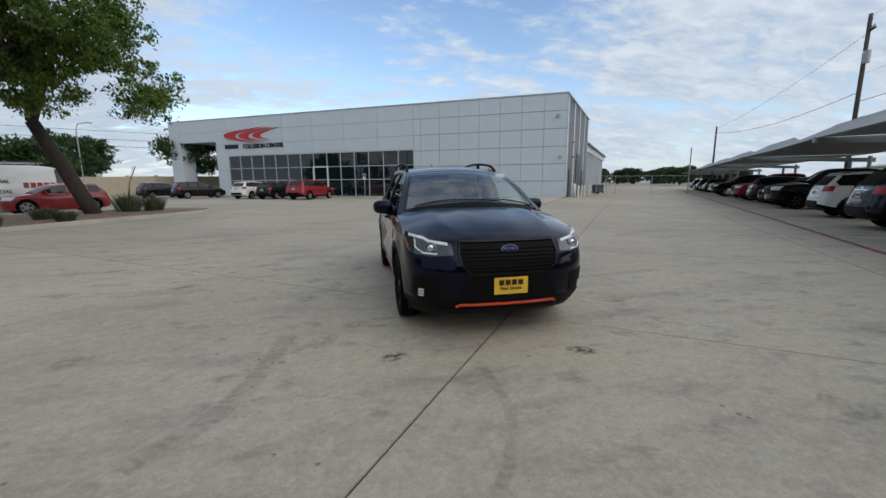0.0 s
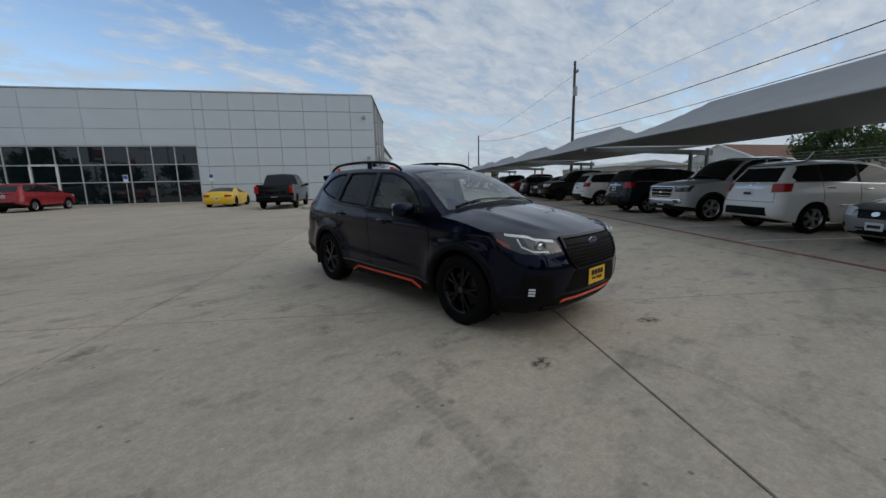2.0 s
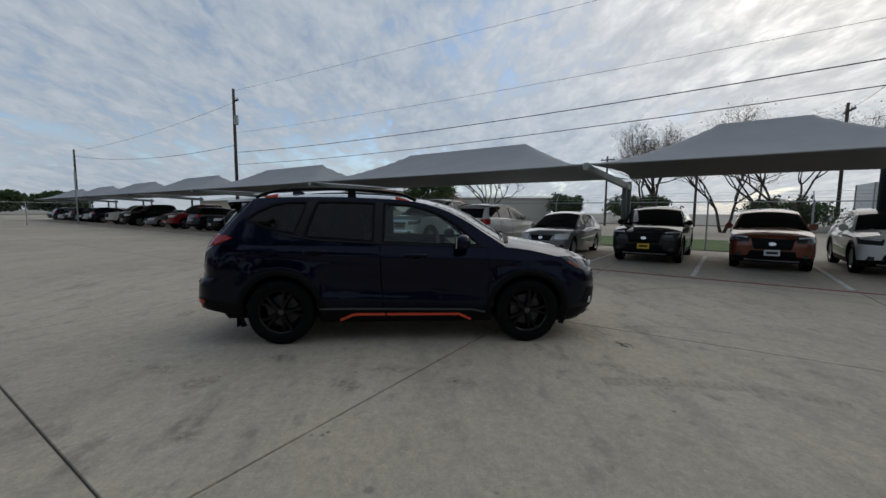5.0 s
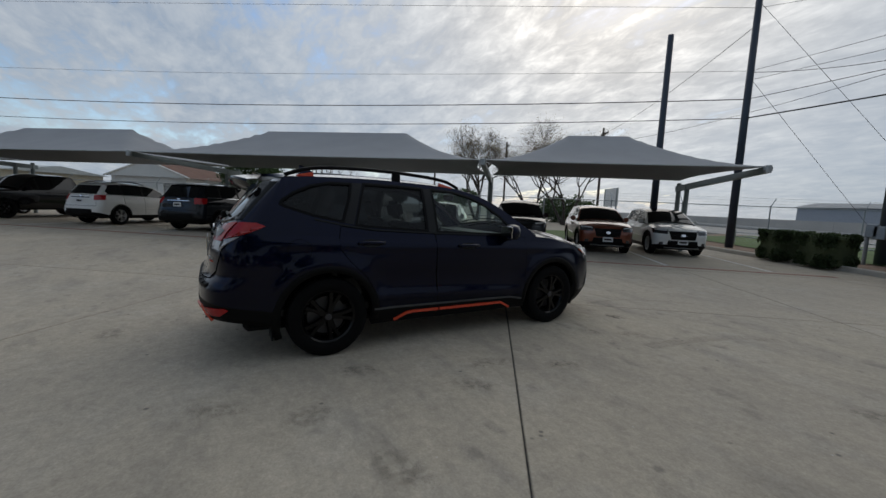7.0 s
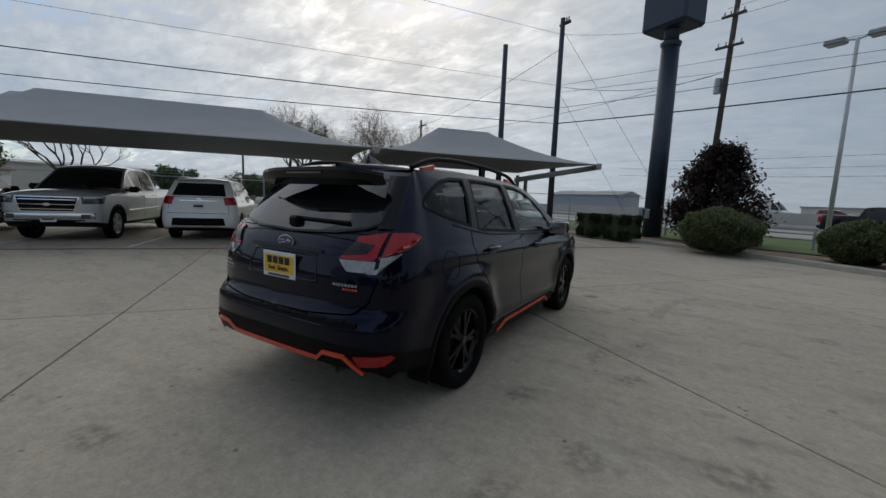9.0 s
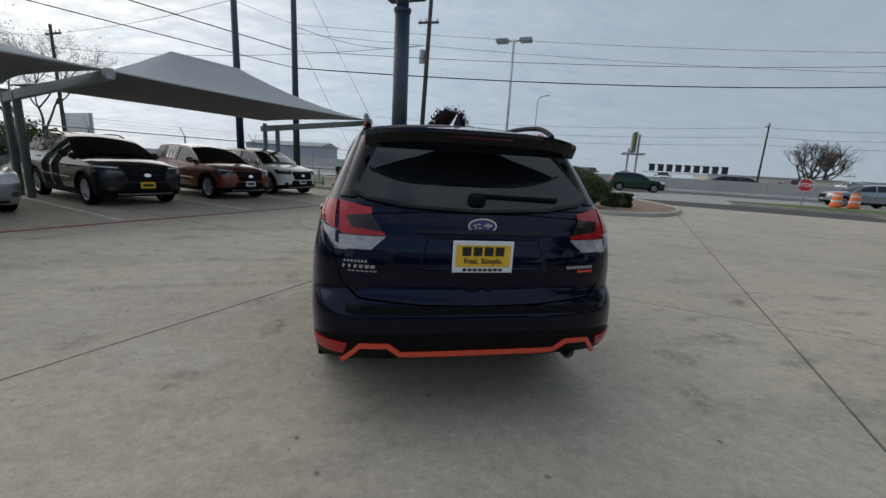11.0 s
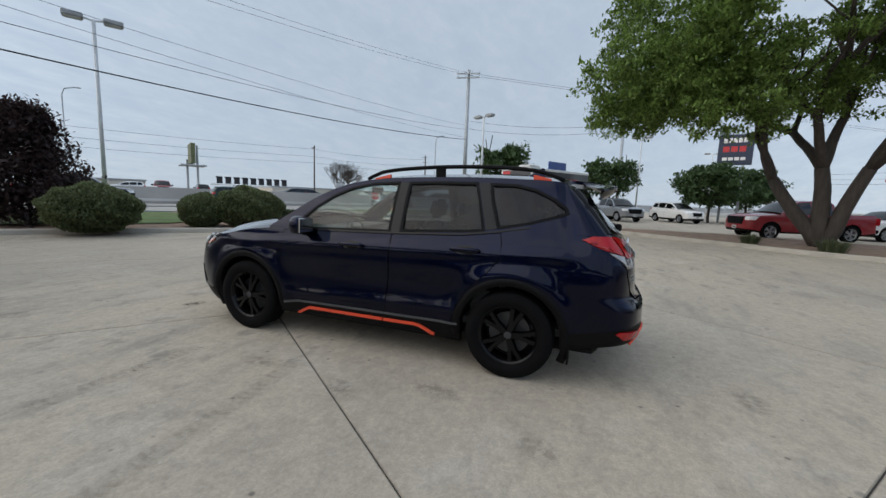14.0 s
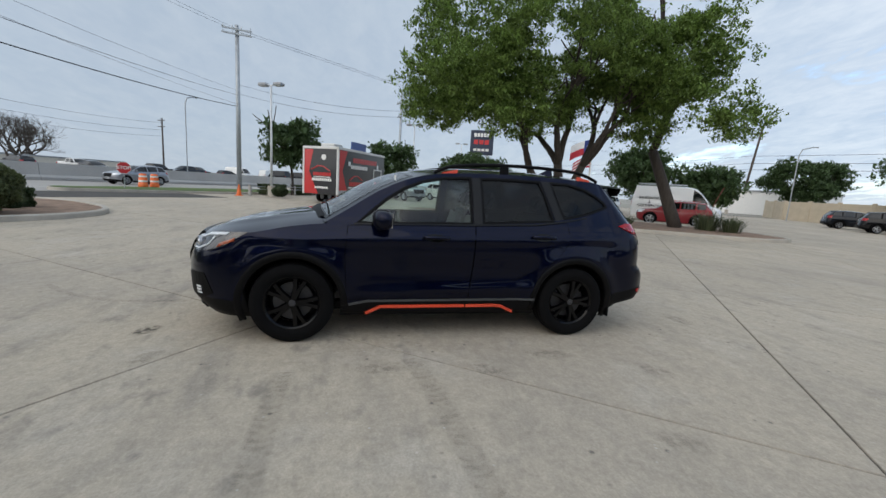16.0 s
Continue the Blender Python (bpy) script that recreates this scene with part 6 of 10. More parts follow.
        for k in range(4):
            bm = bmesh.new()
            box(bm, (-0.112 + k * 0.058, 0.006, 0.002), (-0.066 + k * 0.058, 0.052, 0.004), 0, base)
            part("name_bar", bm, ink, pl, "black name bar")
        words("Real. Simple.", 0.040, ink, pl, base @ Matrix.Translation((0, -0.022, 0.003)), depth=0.001, label="black slogan lettering", bold=0.0006)

    card(sh.front(0, 0.515).y + 0.012, 0.515, Matrix(((-1, 0, 0, 0), (0, 0, 1, 0), (0, 1, 0, 0), (0, 0, 0, 1))), 0.31, 0.15, False)
    card(sh.rear(0, 0.925).y - 0.016, 0.925, Matrix(((1, 0, 0, 0), (0, 0, -1, 0), (0, 1, 0, 0), (0, 0, 0, 1))), 0.32, 0.165, True)
    # badges
    def badge(y, z, sgn):
        bm = bmesh.new()
        cyl(bm, (0, y, z), (0, y + 0.008 * sgn, z), 1.0, n=32)
        for v in bm.verts:
            v.co.x *= 0.077
            v.co.z = z + (v.co.z - z) * 0.040
        b = part("badge", bm, CHROME, t, "oval chrome-edged blue badge")
        bm = bmesh.new()
        cyl(bm, (0, y, z), (0, y + 0.010 * sgn, z), 1.0, n=32)
        for v in bm.verts:
            v.co.x *= 0.069
            v.co.z = z + (v.co.z - z) * 0.033
        part("badge_face", bm, mat("badge_blue", (0.01, 0.03, 0.16), 0.25, coat=1.0), b)
        bm = bmesh.new()
        for bx, bz, r in ((-0.028 * sgn, 0.004, 0.022), (0.02 * sgn, 0.010, 0.010), (0.042 * sgn, 0.004, 0.009), (0.012 * sgn, -0.008, 0.009), (0.034 * sgn, -0.010, 0.009)):
            for ex, ez in ((r, r * 0.18), (r * 0.18, r * 0.6)):
                box(bm, (bx - ex, min(y, y + 0.0115 * sgn), z + bz - ez), (bx + ex, max(y, y + 0.0115 * sgn), z + bz + ez))
        part("badge_mark", bm, CHROME, b)

    badge(sh.front(0, 0.83).y + 0.012, 0.83, 1)
    badge(sh.rear(0, 1.075).y - 0.010, 1.075, -1)
    for x0, n, z, h, w, mt in ((-0.695, 7, 0.888, 0.013, 0.011, SILVER), (-0.70, 6, 0.862, 0.017, 0.021, SILVER), (-0.675, 7, 0.840, 0.006, 0.015, SILVER), (0.475, 8, 0.868, 0.015, 0.015, SILVER), (0.545, 5, 0.845, 0.011, 0.014, ORANGE)):
        for k in range(n):
            x = x0 + k * (w + 0.006)
            y = sh.rear(x, z).y
            bm = bmesh.new()
            box(bm, (x, y - 0.008, z - h / 2), (x + w, y - 0.002, z + h / 2))
            part("badge_bar", bm, mt, t)
    # grille
    gr = [(-0.43, 0.885), (-0.445, 0.80), (-0.425, 0.70), (-0.345, 0.628), (0.345, 0.628), (0.425, 0.70), (0.445, 0.80), (0.43, 0.885)]
    gp = part("grille", drape(gr, sh.front, 0.006, 0.02, 0.06, away=(0, 1, 0.6)), mat("grille_black", (0.0045, 0.0045, 0.0045), 0.6, spec=0.1), t, "black slatted grille")
    for k in range(8):
        z = 0.655 + k * 0.029
        w = 0.36 + 0.065 * min(1, k / 3.0)
        part("slat", line_strip([(-w, z), (w, z)], sh.front, 0.013, 0.018, away=(0, 1, 0.6)), BLACK, gp)
    part("grille_bar", line_strip([(-0.42, 0.85), (0.42, 0.85)], sh.front, 0.03, 0.014, away=(0, 1, 0.6)), BLACK, gp)
    part("grille_surround", loop_strip(gr, 0.012, 0.014, sh.front, 0.022, away=(0, 1, 0.6)), GLOSS_BLACK, gp)
    lip = [(-0.36, 0.605), (-0.50, 0.37), (0.50, 0.37), (0.36, 0.605)]
    part("lower_intake", drape(lip, sh.front, 0.003, 0.012, 0.06, away=(0, 1, 0.6)), mat("grille_black", (0.0045, 0.0045, 0.0045), 0.6, spec=0.1), t)
    part("accent_strip", line_strip([(-0.47, 0.325), (-0.43, 0.345), (0.43, 0.345), (0.47, 0.325)], sh.front, 0.022, 0.012, away=(0, 1, 0.6)), ORANGE, t, "orange-red front accent strip")
    part("skid_lip", line_strip([(-0.62, 0.275), (0.62, 0.275)], sh.front, 0.05, 0.014, away=(0, 1, 0.6)), BLACK, t)
    # aerial fin
    bm = bmesh.new()
    p = fn(0, -1.35)
    vs = [bm.verts.new(p + Vector(q)) for q in ((-0.032, 0.10, -0.01), (0.032, 0.10, -0.01), (0.032, -0.09, -0.01), (-0.032, -0.09, -0.01), (0, -0.06, 0.085), (0, -0.085, 0.08), (0, 0.03, 0.035))]
    for f in ((0, 1, 6), (1, 2, 5, 4, 6), (3, 0, 6, 4, 5), (2, 3, 5)):
        bm.faces.new([vs[i] for i in f])
    bmesh.ops.recalc_face_normals(bm, faces=bm.faces)
    part("aerial_fin", bm, BLUE, t)
    # underside and wheels
    bm = bmesh.new()
    box(bm, (-0.72, -2.0, 0.24), (0.72, 2.0, 0.36), 0.04)
    part("underbody", bm, BLACK, t)
    for a in sh.axles:
        well(t, sh, a)
        for sgn in (1, -1):
            wheel(t, 0.785 * sgn, a, 0.352, 0.225, RIM_BLACK, 5, sgn)
    # cabin
    grey, light = mat("dark_trim", (0.06, 0.06, 0.06), 0.7, var=0.15), mat("grey_seat_cloth", (0.16, 0.155, 0.15), 0.9, var=0.2, fine=200)
    bm = bmesh.new()
    box(bm, (-0.74, -1.9, 0.36), (0.74, 1.0, 0.42))
    part("cabin_floor", bm, grey, t)
    bm = bmesh.new()
    box(bm, (-0.72, 0.45, 0.75), (0.72, 0.98, 1.06), 0.08, seg=3)
    box(bm, (-0.16, -0.35, 0.42), (0.16, 0.6, 0.72), 0.04)
    part("dashboard", bm, grey, t, "dark grey dashboard")
    bm = bmesh.new()
    lathe(bm, [(0.012 * math.cos(a), 0.178 + 0.014 * math.sin(a)) for a in np.linspace(0, 2 * math.pi, 9)[:-1]], 28, closed=True)
    for a in (90, 210, 330):
        tube(bm, [(0, 0, 0), (0, 0.17 * math.cos(radians(a)), 0.17 * math.sin(radians(a)))], 0.015)
    cyl(bm, (-0.02, 0, 0), (0.02, 0, 0), 0.06)
    bmesh.ops.transform(bm, matrix=Matrix.Translation((-0.37, 0.40, 0.97)) @ pose(0, 0, 0, -25, 0, 90), verts=bm.verts)
    part("steering_wheel", bm, grey, t, smooth=True)

    def seat(x, y, w, lean):
        m = Matrix.Translation((x, y, 0.62))
        bm = bmesh.new()
        box(bm, (-w, -0.05, -0.2), (w, 0.45, 0.07), 0.06, m, 2)
        box(bm, (-w, -0.12, 0.0), (w, 0.04, 0.60), 0.06, m @ pose(0, 0, 0, lean, 0, 0), 2)
        s = part("seat", bm, light, t, "grey cloth seat", smooth=False)
        k = [0] if w < 0.4 else [-0.4, 0.4]
        for q in k:
            bm = bmesh.new()
            box(bm, (-0.13 + q, -0.10, 0.64), (0.13 + q, 0.0, 0.83), 0.04, m @ pose(0, 0, 0, lean, 0, 0), 2)
            part("headrest", bm, light, s)

    seat(-0.37, -0.25, 0.25, 18), seat(0.37, -0.25, 0.25, 18), seat(0, -1.15, 0.62, 22)
    bm = bmesh.new()
    box(bm, (-0.11, 0.34, 1.435), (0.11, 0.37, 1.50), 0.012)
    part("rear_view_mirror", bm, grey, t)
    part("head_lining", top_skin(sh, -0.93, 0.93, sh.roof_end + 0.05, 0.26, 10, 12), mat("head_lining", (0.35, 0.34, 0.32), 0.95), t, m=Matrix.Translation((0, 0, -0.03)))
    bm = bmesh.new()
    box(bm, (-0.66, 0.0, 0), (0.66, 0.006, 0.10), 0, Matrix.Translation(fn(-0.80, 0.42) + Vector((0, 0, -0.015))) @ Matrix.Diagonal((0.1, 1, 0.5, 1)))
    part("screen_sticker", bm, WHITE, t)
    return t


hero()

# ---- parked vehicles ----


def body_keys(style):
    """Belt, roof, bonnet and other lines of a body style, in metres for its usual size."""
    k = dict(tip=2.25, tail=-2.3, fd=0.5, rd=0.42, half=[(1.7, 0.87), (0, 0.9), (-1.8, 0.88)], nose_n=3.0, tail_n=3.6, axles=(1.36, -1.34), r=0.36, cowl=1.0, roof_end=-1.85, screen=(0.22, 0.98), wins=[(0.85, -0.28), (-0.36, -1.15), (-1.24, -1.85)], ws=0.93, rear_win=(0.62, 1.16, 1.48),
             inset=[(0.2, 0.06), (0.4, 0.012), (0.62, 0), (0.85, 0.0), (1.0, 0.03), (1.1, 0.06), (1.3, 0.14), (1.5, 0.23), (1.75, 0.33)],
             shear_f=[(0.2, 0.1), (0.4, 0.0), (0.65, 0.0), (0.85, 0.06), (1.0, 0.18), (1.1, 0.3)],
             shear_r=[(0.2, 0.12), (0.45, 0.0), (0.68, 0.02), (0.8, 0.07), (1.1, 0.10), (1.3, 0.18), (1.55, 0.3), (1.7, 0.36)],
             belt=[(2.3, 0.84), (1.9, 0.93), (1.0, 1.05), (0, 1.08), (-1.2, 1.13), (-2.3, 1.14)],
             roof=[(1.02, 1.055), (0.6, 1.33), (0.25, 1.50), (-0.1, 1.57), (-0.9, 1.60), (-1.6, 1.57), (-1.9, 1.54), (-2.3, 1.52)],
             crown=[(1.0, 0.09), (0.3, 0.06), (-1.0, 0.06), (-2.3, 0.03)],
             base=[(2.3, 0.24), (1.7, 0.22), (-1.7, 0.25), (-2.3, 0.35)],
             bonnet=[(2.25, 0.84), (2.1, 0.93), (1.7, 1.04), (1.0, 1.13)], clad=[(2.3, 0.42), (1.7, 0.36), (-1.7, 0.38), (-2.3, 0.5)],
             lamp=(0.45, 0.74, 0.9, 1.75), grille=(0.42, 0.60, 0.84), tail_lamp=(0.56, 0.93, 1.13, -1.86), plate_z=(0.5, 0.90))
    if style == "sedan":
        k.update(tip=2.24, tail=-2.29, half=[(1.7, 0.80), (0, 0.85), (-1.8, 0.81)], axles=(1.32, -1.28), r=0.315, wins=[(0.80, -0.25), (-0.32, -1.22)], roof_end=-2.2, cowl=1.1, rear_win=None, screen=(0.18, 1.06), ws=0.92,
                 inset=[(0.15, 0.06), (0.35, 0.012), (0.55, 0), (0.75, 0.004), (0.88, 0.03), (1.0, 0.075), (1.2, 0.16), (1.4, 0.25)],
                 shear_f=[(0.15, 0.08), (0.35, 0), (0.55, 0.0), (0.7, 0.06), (0.85, 0.2)], shear_r=[(0.15, 0.1), (0.4, 0), (0.7, 0.02), (0.95, 0.06), (1.1, 0.1)],
                 belt=[(2.3, 0.66), (1.9, 0.76), (1.1, 0.87), (0, 0.90), (-1.3, 0.93), (-2.3, 0.96)],
                 roof=[(1.12, 0.875), (0.6, 1.16), (0.2, 1.34), (-0.2, 1.405), (-0.8, 1.40), (-1.15, 1.33), (-1.6, 1.10), (-1.85, 0.985), (-2.3, 0.963)],
                 base=[(2.3, 0.2), (1.6, 0.17), (-1.7, 0.2), (-2.3, 0.26)], bonnet=[(2.25, 0.66), (2.1, 0.73), (1.7, 0.85), (1.1, 0.94)], clad=[(2.3, 0.3), (1.5, 0.24), (-1.5, 0.25), (-2.3, 0.33)],
                 lamp=(0.42, 0.56, 0.74, 1.78), grille=(0.34, 0.56, 0.68), tail_lamp=(0.45, 0.72, 0.92, -1.95), plate_z=(0.40, 0.72))
    if style == "coupe":
        k.update(tip=2.2, tail=-2.22, half=[(1.6, 0.86), (0, 0.88), (-1.5, 0.92)], axles=(1.34, -1.34), r=0.335, wins=[(0.55, -0.5)], roof_end=-2.1, cowl=0.75, rear_win=None, screen=(-0.05, 0.7),
                 belt=[(2.3, 0.6), (1.8, 0.74), (0.8, 0.86), (0, 0.88), (-1.2, 0.92), (-2.3, 0.92)], roof=[(0.78, 0.865), (0.3, 1.09), (-0.1, 1.20), (-0.6, 1.21), (-1.2, 1.08), (-1.7, 0.95), (-2.3, 0.925)],
                 inset=[(0.1, 0.06), (0.3, 0.01), (0.5, 0), (0.75, 0.0), (0.9, 0.03), (1.0, 0.09), (1.2, 0.2), (1.3, 0.27)], base=[(2.3, 0.16), (-2.3, 0.2)],
                 bonnet=[(2.2, 0.6), (2.0, 0.68), (1.5, 0.82), (0.8, 0.93)], clad=[(2.3, 0.2), (-2.3, 0.24)], lamp=(0.5, 0.56, 0.68, 1.6), grille=(0.3, 0.3, 0.42), tail_lamp=(0.42, 0.66, 0.80, -2.0), plate_z=(0.4, 0.56))
    if style == "pickup":
        k.update(tip=2.9, tail=-2.95, fd=0.4, rd=0.2, half=[(2.3, 0.96), (0, 1.0), (-2.6, 0.98)], nose_n=3.4, tail_n=5, axles=(1.85, -1.75), r=0.41, cowl=1.45, roof_end=-2.75, screen=(0.72, 1.40), wins=[(1.25, 0.12), (0.05, -0.85)], rear_win=None, ws=0.93,
                 inset=[(0.3, 0.06), (0.5, 0.012), (0.8, 0), (1.05, 0.0), (1.2, 0.02), (1.3, 0.05), (1.5, 0.12), (1.75, 0.21), (1.95, 0.3)],
                 shear_f=[(0.3, 0.1), (0.5, 0.0), (0.95, 0.0), (1.1, 0.05), (1.25, 0.18)], shear_r=[(0.3, 0.1), (0.5, 0.0), (0.65, 0.05), (1.2, 0.06), (1.9, 0.07)],
                 belt=[(3.0, 1.06), (2.4, 1.12), (1.4, 1.20), (0, 1.22), (-0.95, 1.23), (-1.1, 1.29), (-3.0, 1.31)],
                 roof=[(1.48, 1.205), (1.1, 1.50), (0.75, 1.76), (0.4, 1.86), (-0.4, 1.88), (-0.85, 1.84), (-1.0, 1.62), (-1.12, 1.30), (-1.3, 1.292), (-3.0, 1.312)],
                 crown=[(1.5, 0.08), (0.7, 0.05), (-0.8, 0.05), (-1.05, 0.03), (-1.2, 0.0), (-3.0, 0.0)], base=[(3.0, 0.36), (2.2, 0.34), (-2.2, 0.36), (-3.0, 0.42)],
                 bonnet=[(2.85, 1.06), (2.7, 1.16), (2.2, 1.24), (1.45, 1.28)], clad=[(3.0, 0.5), (2.2, 0.42), (-2.2, 0.42), (-3, 0.55)], lamp=(0.62, 0.88, 1.06, 2.45), grille=(0.58, 0.72, 1.04), tail_lamp=(0.84, 0.86, 1.22, -2.86), plate_z=(0.55, 0.6))
    if style == "van":
        k.update(tip=2.8, tail=-2.75, fd=0.6, rd=0.25, half=[(2.2, 0.96), (0, 1.0), (-2.5, 1.0)], nose_n=2.6, tail_n=6, axles=(1.85, -1.75), r=0.36, cowl=2.1, roof_end=-2.6, screen=(1.3, 2.05), wins=[(1.85, 1.0)], rear_win=None, ws=0.9,
                 inset=[(0.2, 0.05), (0.4, 0.0), (1.2, 0.0), (1.6, 0.04), (2.2, 0.13), (2.5, 0.2)], shear_f=[(0.2, 0.1), (0.4, 0), (0.9, 0.02), (1.2, 0.2)], shear_r=[(0.2, 0.05), (1.0, 0), (2.4, 0.06)],
                 belt=[(2.8, 1.05), (2.1, 1.2), (1.0, 1.3), (-2.8, 1.3)], roof=[(2.12, 1.21), (1.8, 1.65), (1.35, 2.15), (1.0, 2.36), (0.2, 2.45), (-2.8, 2.45)], crown=[(2.1, 0.1), (1.0, 0.08), (-2.8, 0.06)],
                 base=[(2.8, 0.28), (-2.8, 0.32)], bonnet=[(2.75, 1.05), (2.5, 1.2), (2.1, 1.32)], clad=[(2.8, 0.45), (-2.8, 0.42)], lamp=(0.55, 0.85, 1.05, 2.3), grille=(0.45, 0.6, 0.85), tail_lamp=(0.88, 1.0, 1.5, -2.66), plate_z=(0.5, 0.75))
    return k


def vehicle(style, color, m, label, size=(1, 1, 1), rim=None, dark_low=True, chrome=False, plate=None, group="parked vehicles", roof_color=None, cat=None, rails=False, name=None, fine=False, near_by=False, lamp_mat=None):
    """A parked vehicle: painted skin, glass, lamps, grille, wheels. size scales width, length and height of the style."""
    kx, ky, kz = size
    K = body_keys(style)
    sy, sz, sxy = (lambda ks: [(a * ky, b * kz) for a, b in ks]), (lambda ks: [(a * kz, b) for a, b in ks]), None
    sh = Shape(K["tip"] * ky, K["tail"] * ky, K["fd"], K["rd"], [(a * ky, b * kx) for a, b in K["half"]], sz(K["inset"]), sz(K["shear_f"]), sz(K["shear_r"]), sy(K["belt"]), sy(K["roof"]), sy(K["crown"]), sy(K["base"]), tuple(a * ky for a in K["axles"]), K["r"], K["r"] + 0.055, K["nose_n"], K["tail_n"], sy(K["bonnet"]), K["cowl"] * ky, K["roof_end"] * ky, sy(K["clad"]), 0.08)
    cat = cat or {"pickup": "pickup truck", "van": "van"}.get(style, "car")
    t = thing(name or cat.replace(" ", "_"), label, cat, m, group)
    body, clad = lower_body(sh, 0.09, 10)
    part("body", body, color, t, smooth=True)
    part("lower_trim", clad, BLACK if dark_low else color, t, smooth=True)
    part("bonnet", bonnet_skin(sh, 0.1, 8), color, t, smooth=True)
    part("pillar_panel", upper_body(sh, 0.09, 8), color, t, smooth=True)
    y_top, y_bot = K["screen"][0] * ky, K["screen"][1] * ky
    if style == "pickup":
        part("roof", top_skin(sh, -1, 1, -0.86 * ky, y_top, 10, 14), roof_color or color, t, smooth=True)
        part("cab_glass", top_skin(sh, -1, 1, -1.12 * ky, -0.86 * ky, 10, 6), DARK_GLASS, t, "dark rear cab window", smooth=True)
        # flat black sheet at the rim stands in for the dark inside the open bed
        part("bed_cover", top_skin(sh, -0.94, 0.94, sh.roof_end, -1.12 * ky, 8, 8), BLACK, t)
        for s in (1, -1):
            part("bed_rail", top_skin(sh, 0.94 * s, 1.0 * s, sh.roof_end, -1.12 * ky, 1, 8), color, t)
        bm = bmesh.new()
        box(bm, (-0.93 * kx, K["tail"] * ky - 0.06, 0.48 * kz), (0.93 * kx, K["tail"] * ky + 0.1, 0.66 * kz), 0.03)
        part("rear_bumper", bm, CHROME if chrome else BLACK, t)
    else:
        part("roof", top_skin(sh, -1, 1, sh.roof_end if style not in ("sedan", "coupe") else (-1.15 * ky if style == "sedan" else -0.75 * ky), y_top, 10, 16), roof_color or color, t, smooth=True)
        if style in ("sedan", "coupe"):
            a, b = (-1.15 * ky, -1.72 * ky) if style == "sedan" else (-0.75 * ky, -1.55 * ky)
            part("rear_glass", top_skin(sh, -0.9, 0.9, b, a, 8, 8), DARK_GLASS, t, smooth=True)
            for s in (1, -1):
                part("pillar_panel", top_skin(sh, 0.9 * s, 1.0 * s, b, a, 2, 8), color, t, smooth=True)
            part("boot_lid", top_skin(sh, -1, 1, K["tail"] * ky + 0.12, b, 8, 8), color, t, smooth=True)
    ws = K["ws"]
    part("windscreen", top_skin(sh, -ws, ws, y_top, y_bot, 10, 10), DARK_GLASS, t, "dark reflecting windscreen", smooth=True)
    for s in (1, -1):
        part("a_pillar", top_skin(sh, ws * s, 1.0 * s, y_top, K["cowl"] * ky, 1, 10), color, t, smooth=True)
    for s in (1, -1):
        fl = (lambda b: b) if s > 0 else flip_x
        for y1, y0 in K["wins"]:
            ys = np.linspace(y1 * ky, y0 * ky, 9)
            lo, hi = [], []
            for y in ys:
                zb, zr = float(sh.belt(y)) + 0.035, float(sh.roof(y)) - 0.055
                if zr - zb > 0.05:
                    lo.append((y, zb)), hi.append((y, zr))
            if len(lo) > 2:
                if style not in ("pickup", "van") and (y1, y0) == K["wins"][-1] and len(K["wins"]) > 1:
                    hi[-1] = (hi[-1][0] + 0.16, hi[-1][1] - 0.03)
                    lo[-1] = (lo[-1][0] - 0.02, lo[-1][1] + 0.10)
                part("side_window", fl(drape(lo + hi[::-1], sh.side, 0.004, 0.01, 0.2)), DARK_GLASS, t, smooth=True)
        x0, z0, z1, yb = K["lamp"]
        z0, z1 = z0 * kz, z1 * kz
        sxf = lambda x, z: float(np.interp(x * kx, sh.ring(z)[0][:60], sh.s[:60]))
        far = (0, sh.tip - 1.2, 0.7)
        h = part("headlamp", fl(drape([(sxf(x0, z1), z1), (sxf(x0 + 0.03, z0), z0 + 0.02), (sh.side_s(yb * ky + 0.15, z0), z0 + 0.03), (sh.side_s(yb * ky, z1), z1 + 0.03), (sh.side_s(yb * ky + 0.2, z1), z1 + 0.02)], sh.at, 0.008, 0.02, 0.12, away=far)), lamp_mat or (LAMP_CLEAR if not fine else LAMP_DARK), t, smooth=True)
        if fine:
            part("light_strip", fl(line_strip([(sxf(x0 + 0.05, z1), z1 - 0.02), (sh.side_s(yb * ky + 0.15, z1), z1)], sh.at, 0.03, 0.014, away=far)), LAMP_CLEAR, h)
        x0, z0, z1, yb = K["tail_lamp"]
        z0, z1 = z0 * kz, z1 * kz
        rxf = lambda x, z: float(np.interp(-x * kx, -sh.ring(z)[0][-60:], sh.s[-60:]))
        far = (0, sh.tail + 1.2, 0.8)
        if style == "pickup":
            lb = bmesh.new()
            xe = sh.side(sh.tail + 0.25, z1 - 0.1).x
            box(lb, (xe - 0.19, sh.tail - 0.012, z0), (xe + 0.006, sh.tail + 0.22, z1), 0.02)
            part("tail_lamp", fl(lb), LAMP_RED, t)
        else:
            part("tail_lamp", fl(drape([(rxf(x0, z1), z1), (rxf(x0 + 0.05, z0), z0), (sh.side_s(yb * ky - 0.08, z0), z0 + 0.02), (sh.side_s(yb * ky, z1), z1)], sh.at, 0.008, 0.02, 0.12, away=far)), LAMP_RED, t, smooth=True)
        mb = bmesh.new()
        yc = K["cowl"] * ky - 0.35
        zc = float(sh.belt(yc)) + 0.07
        xm = sh.side(yc, zc).x
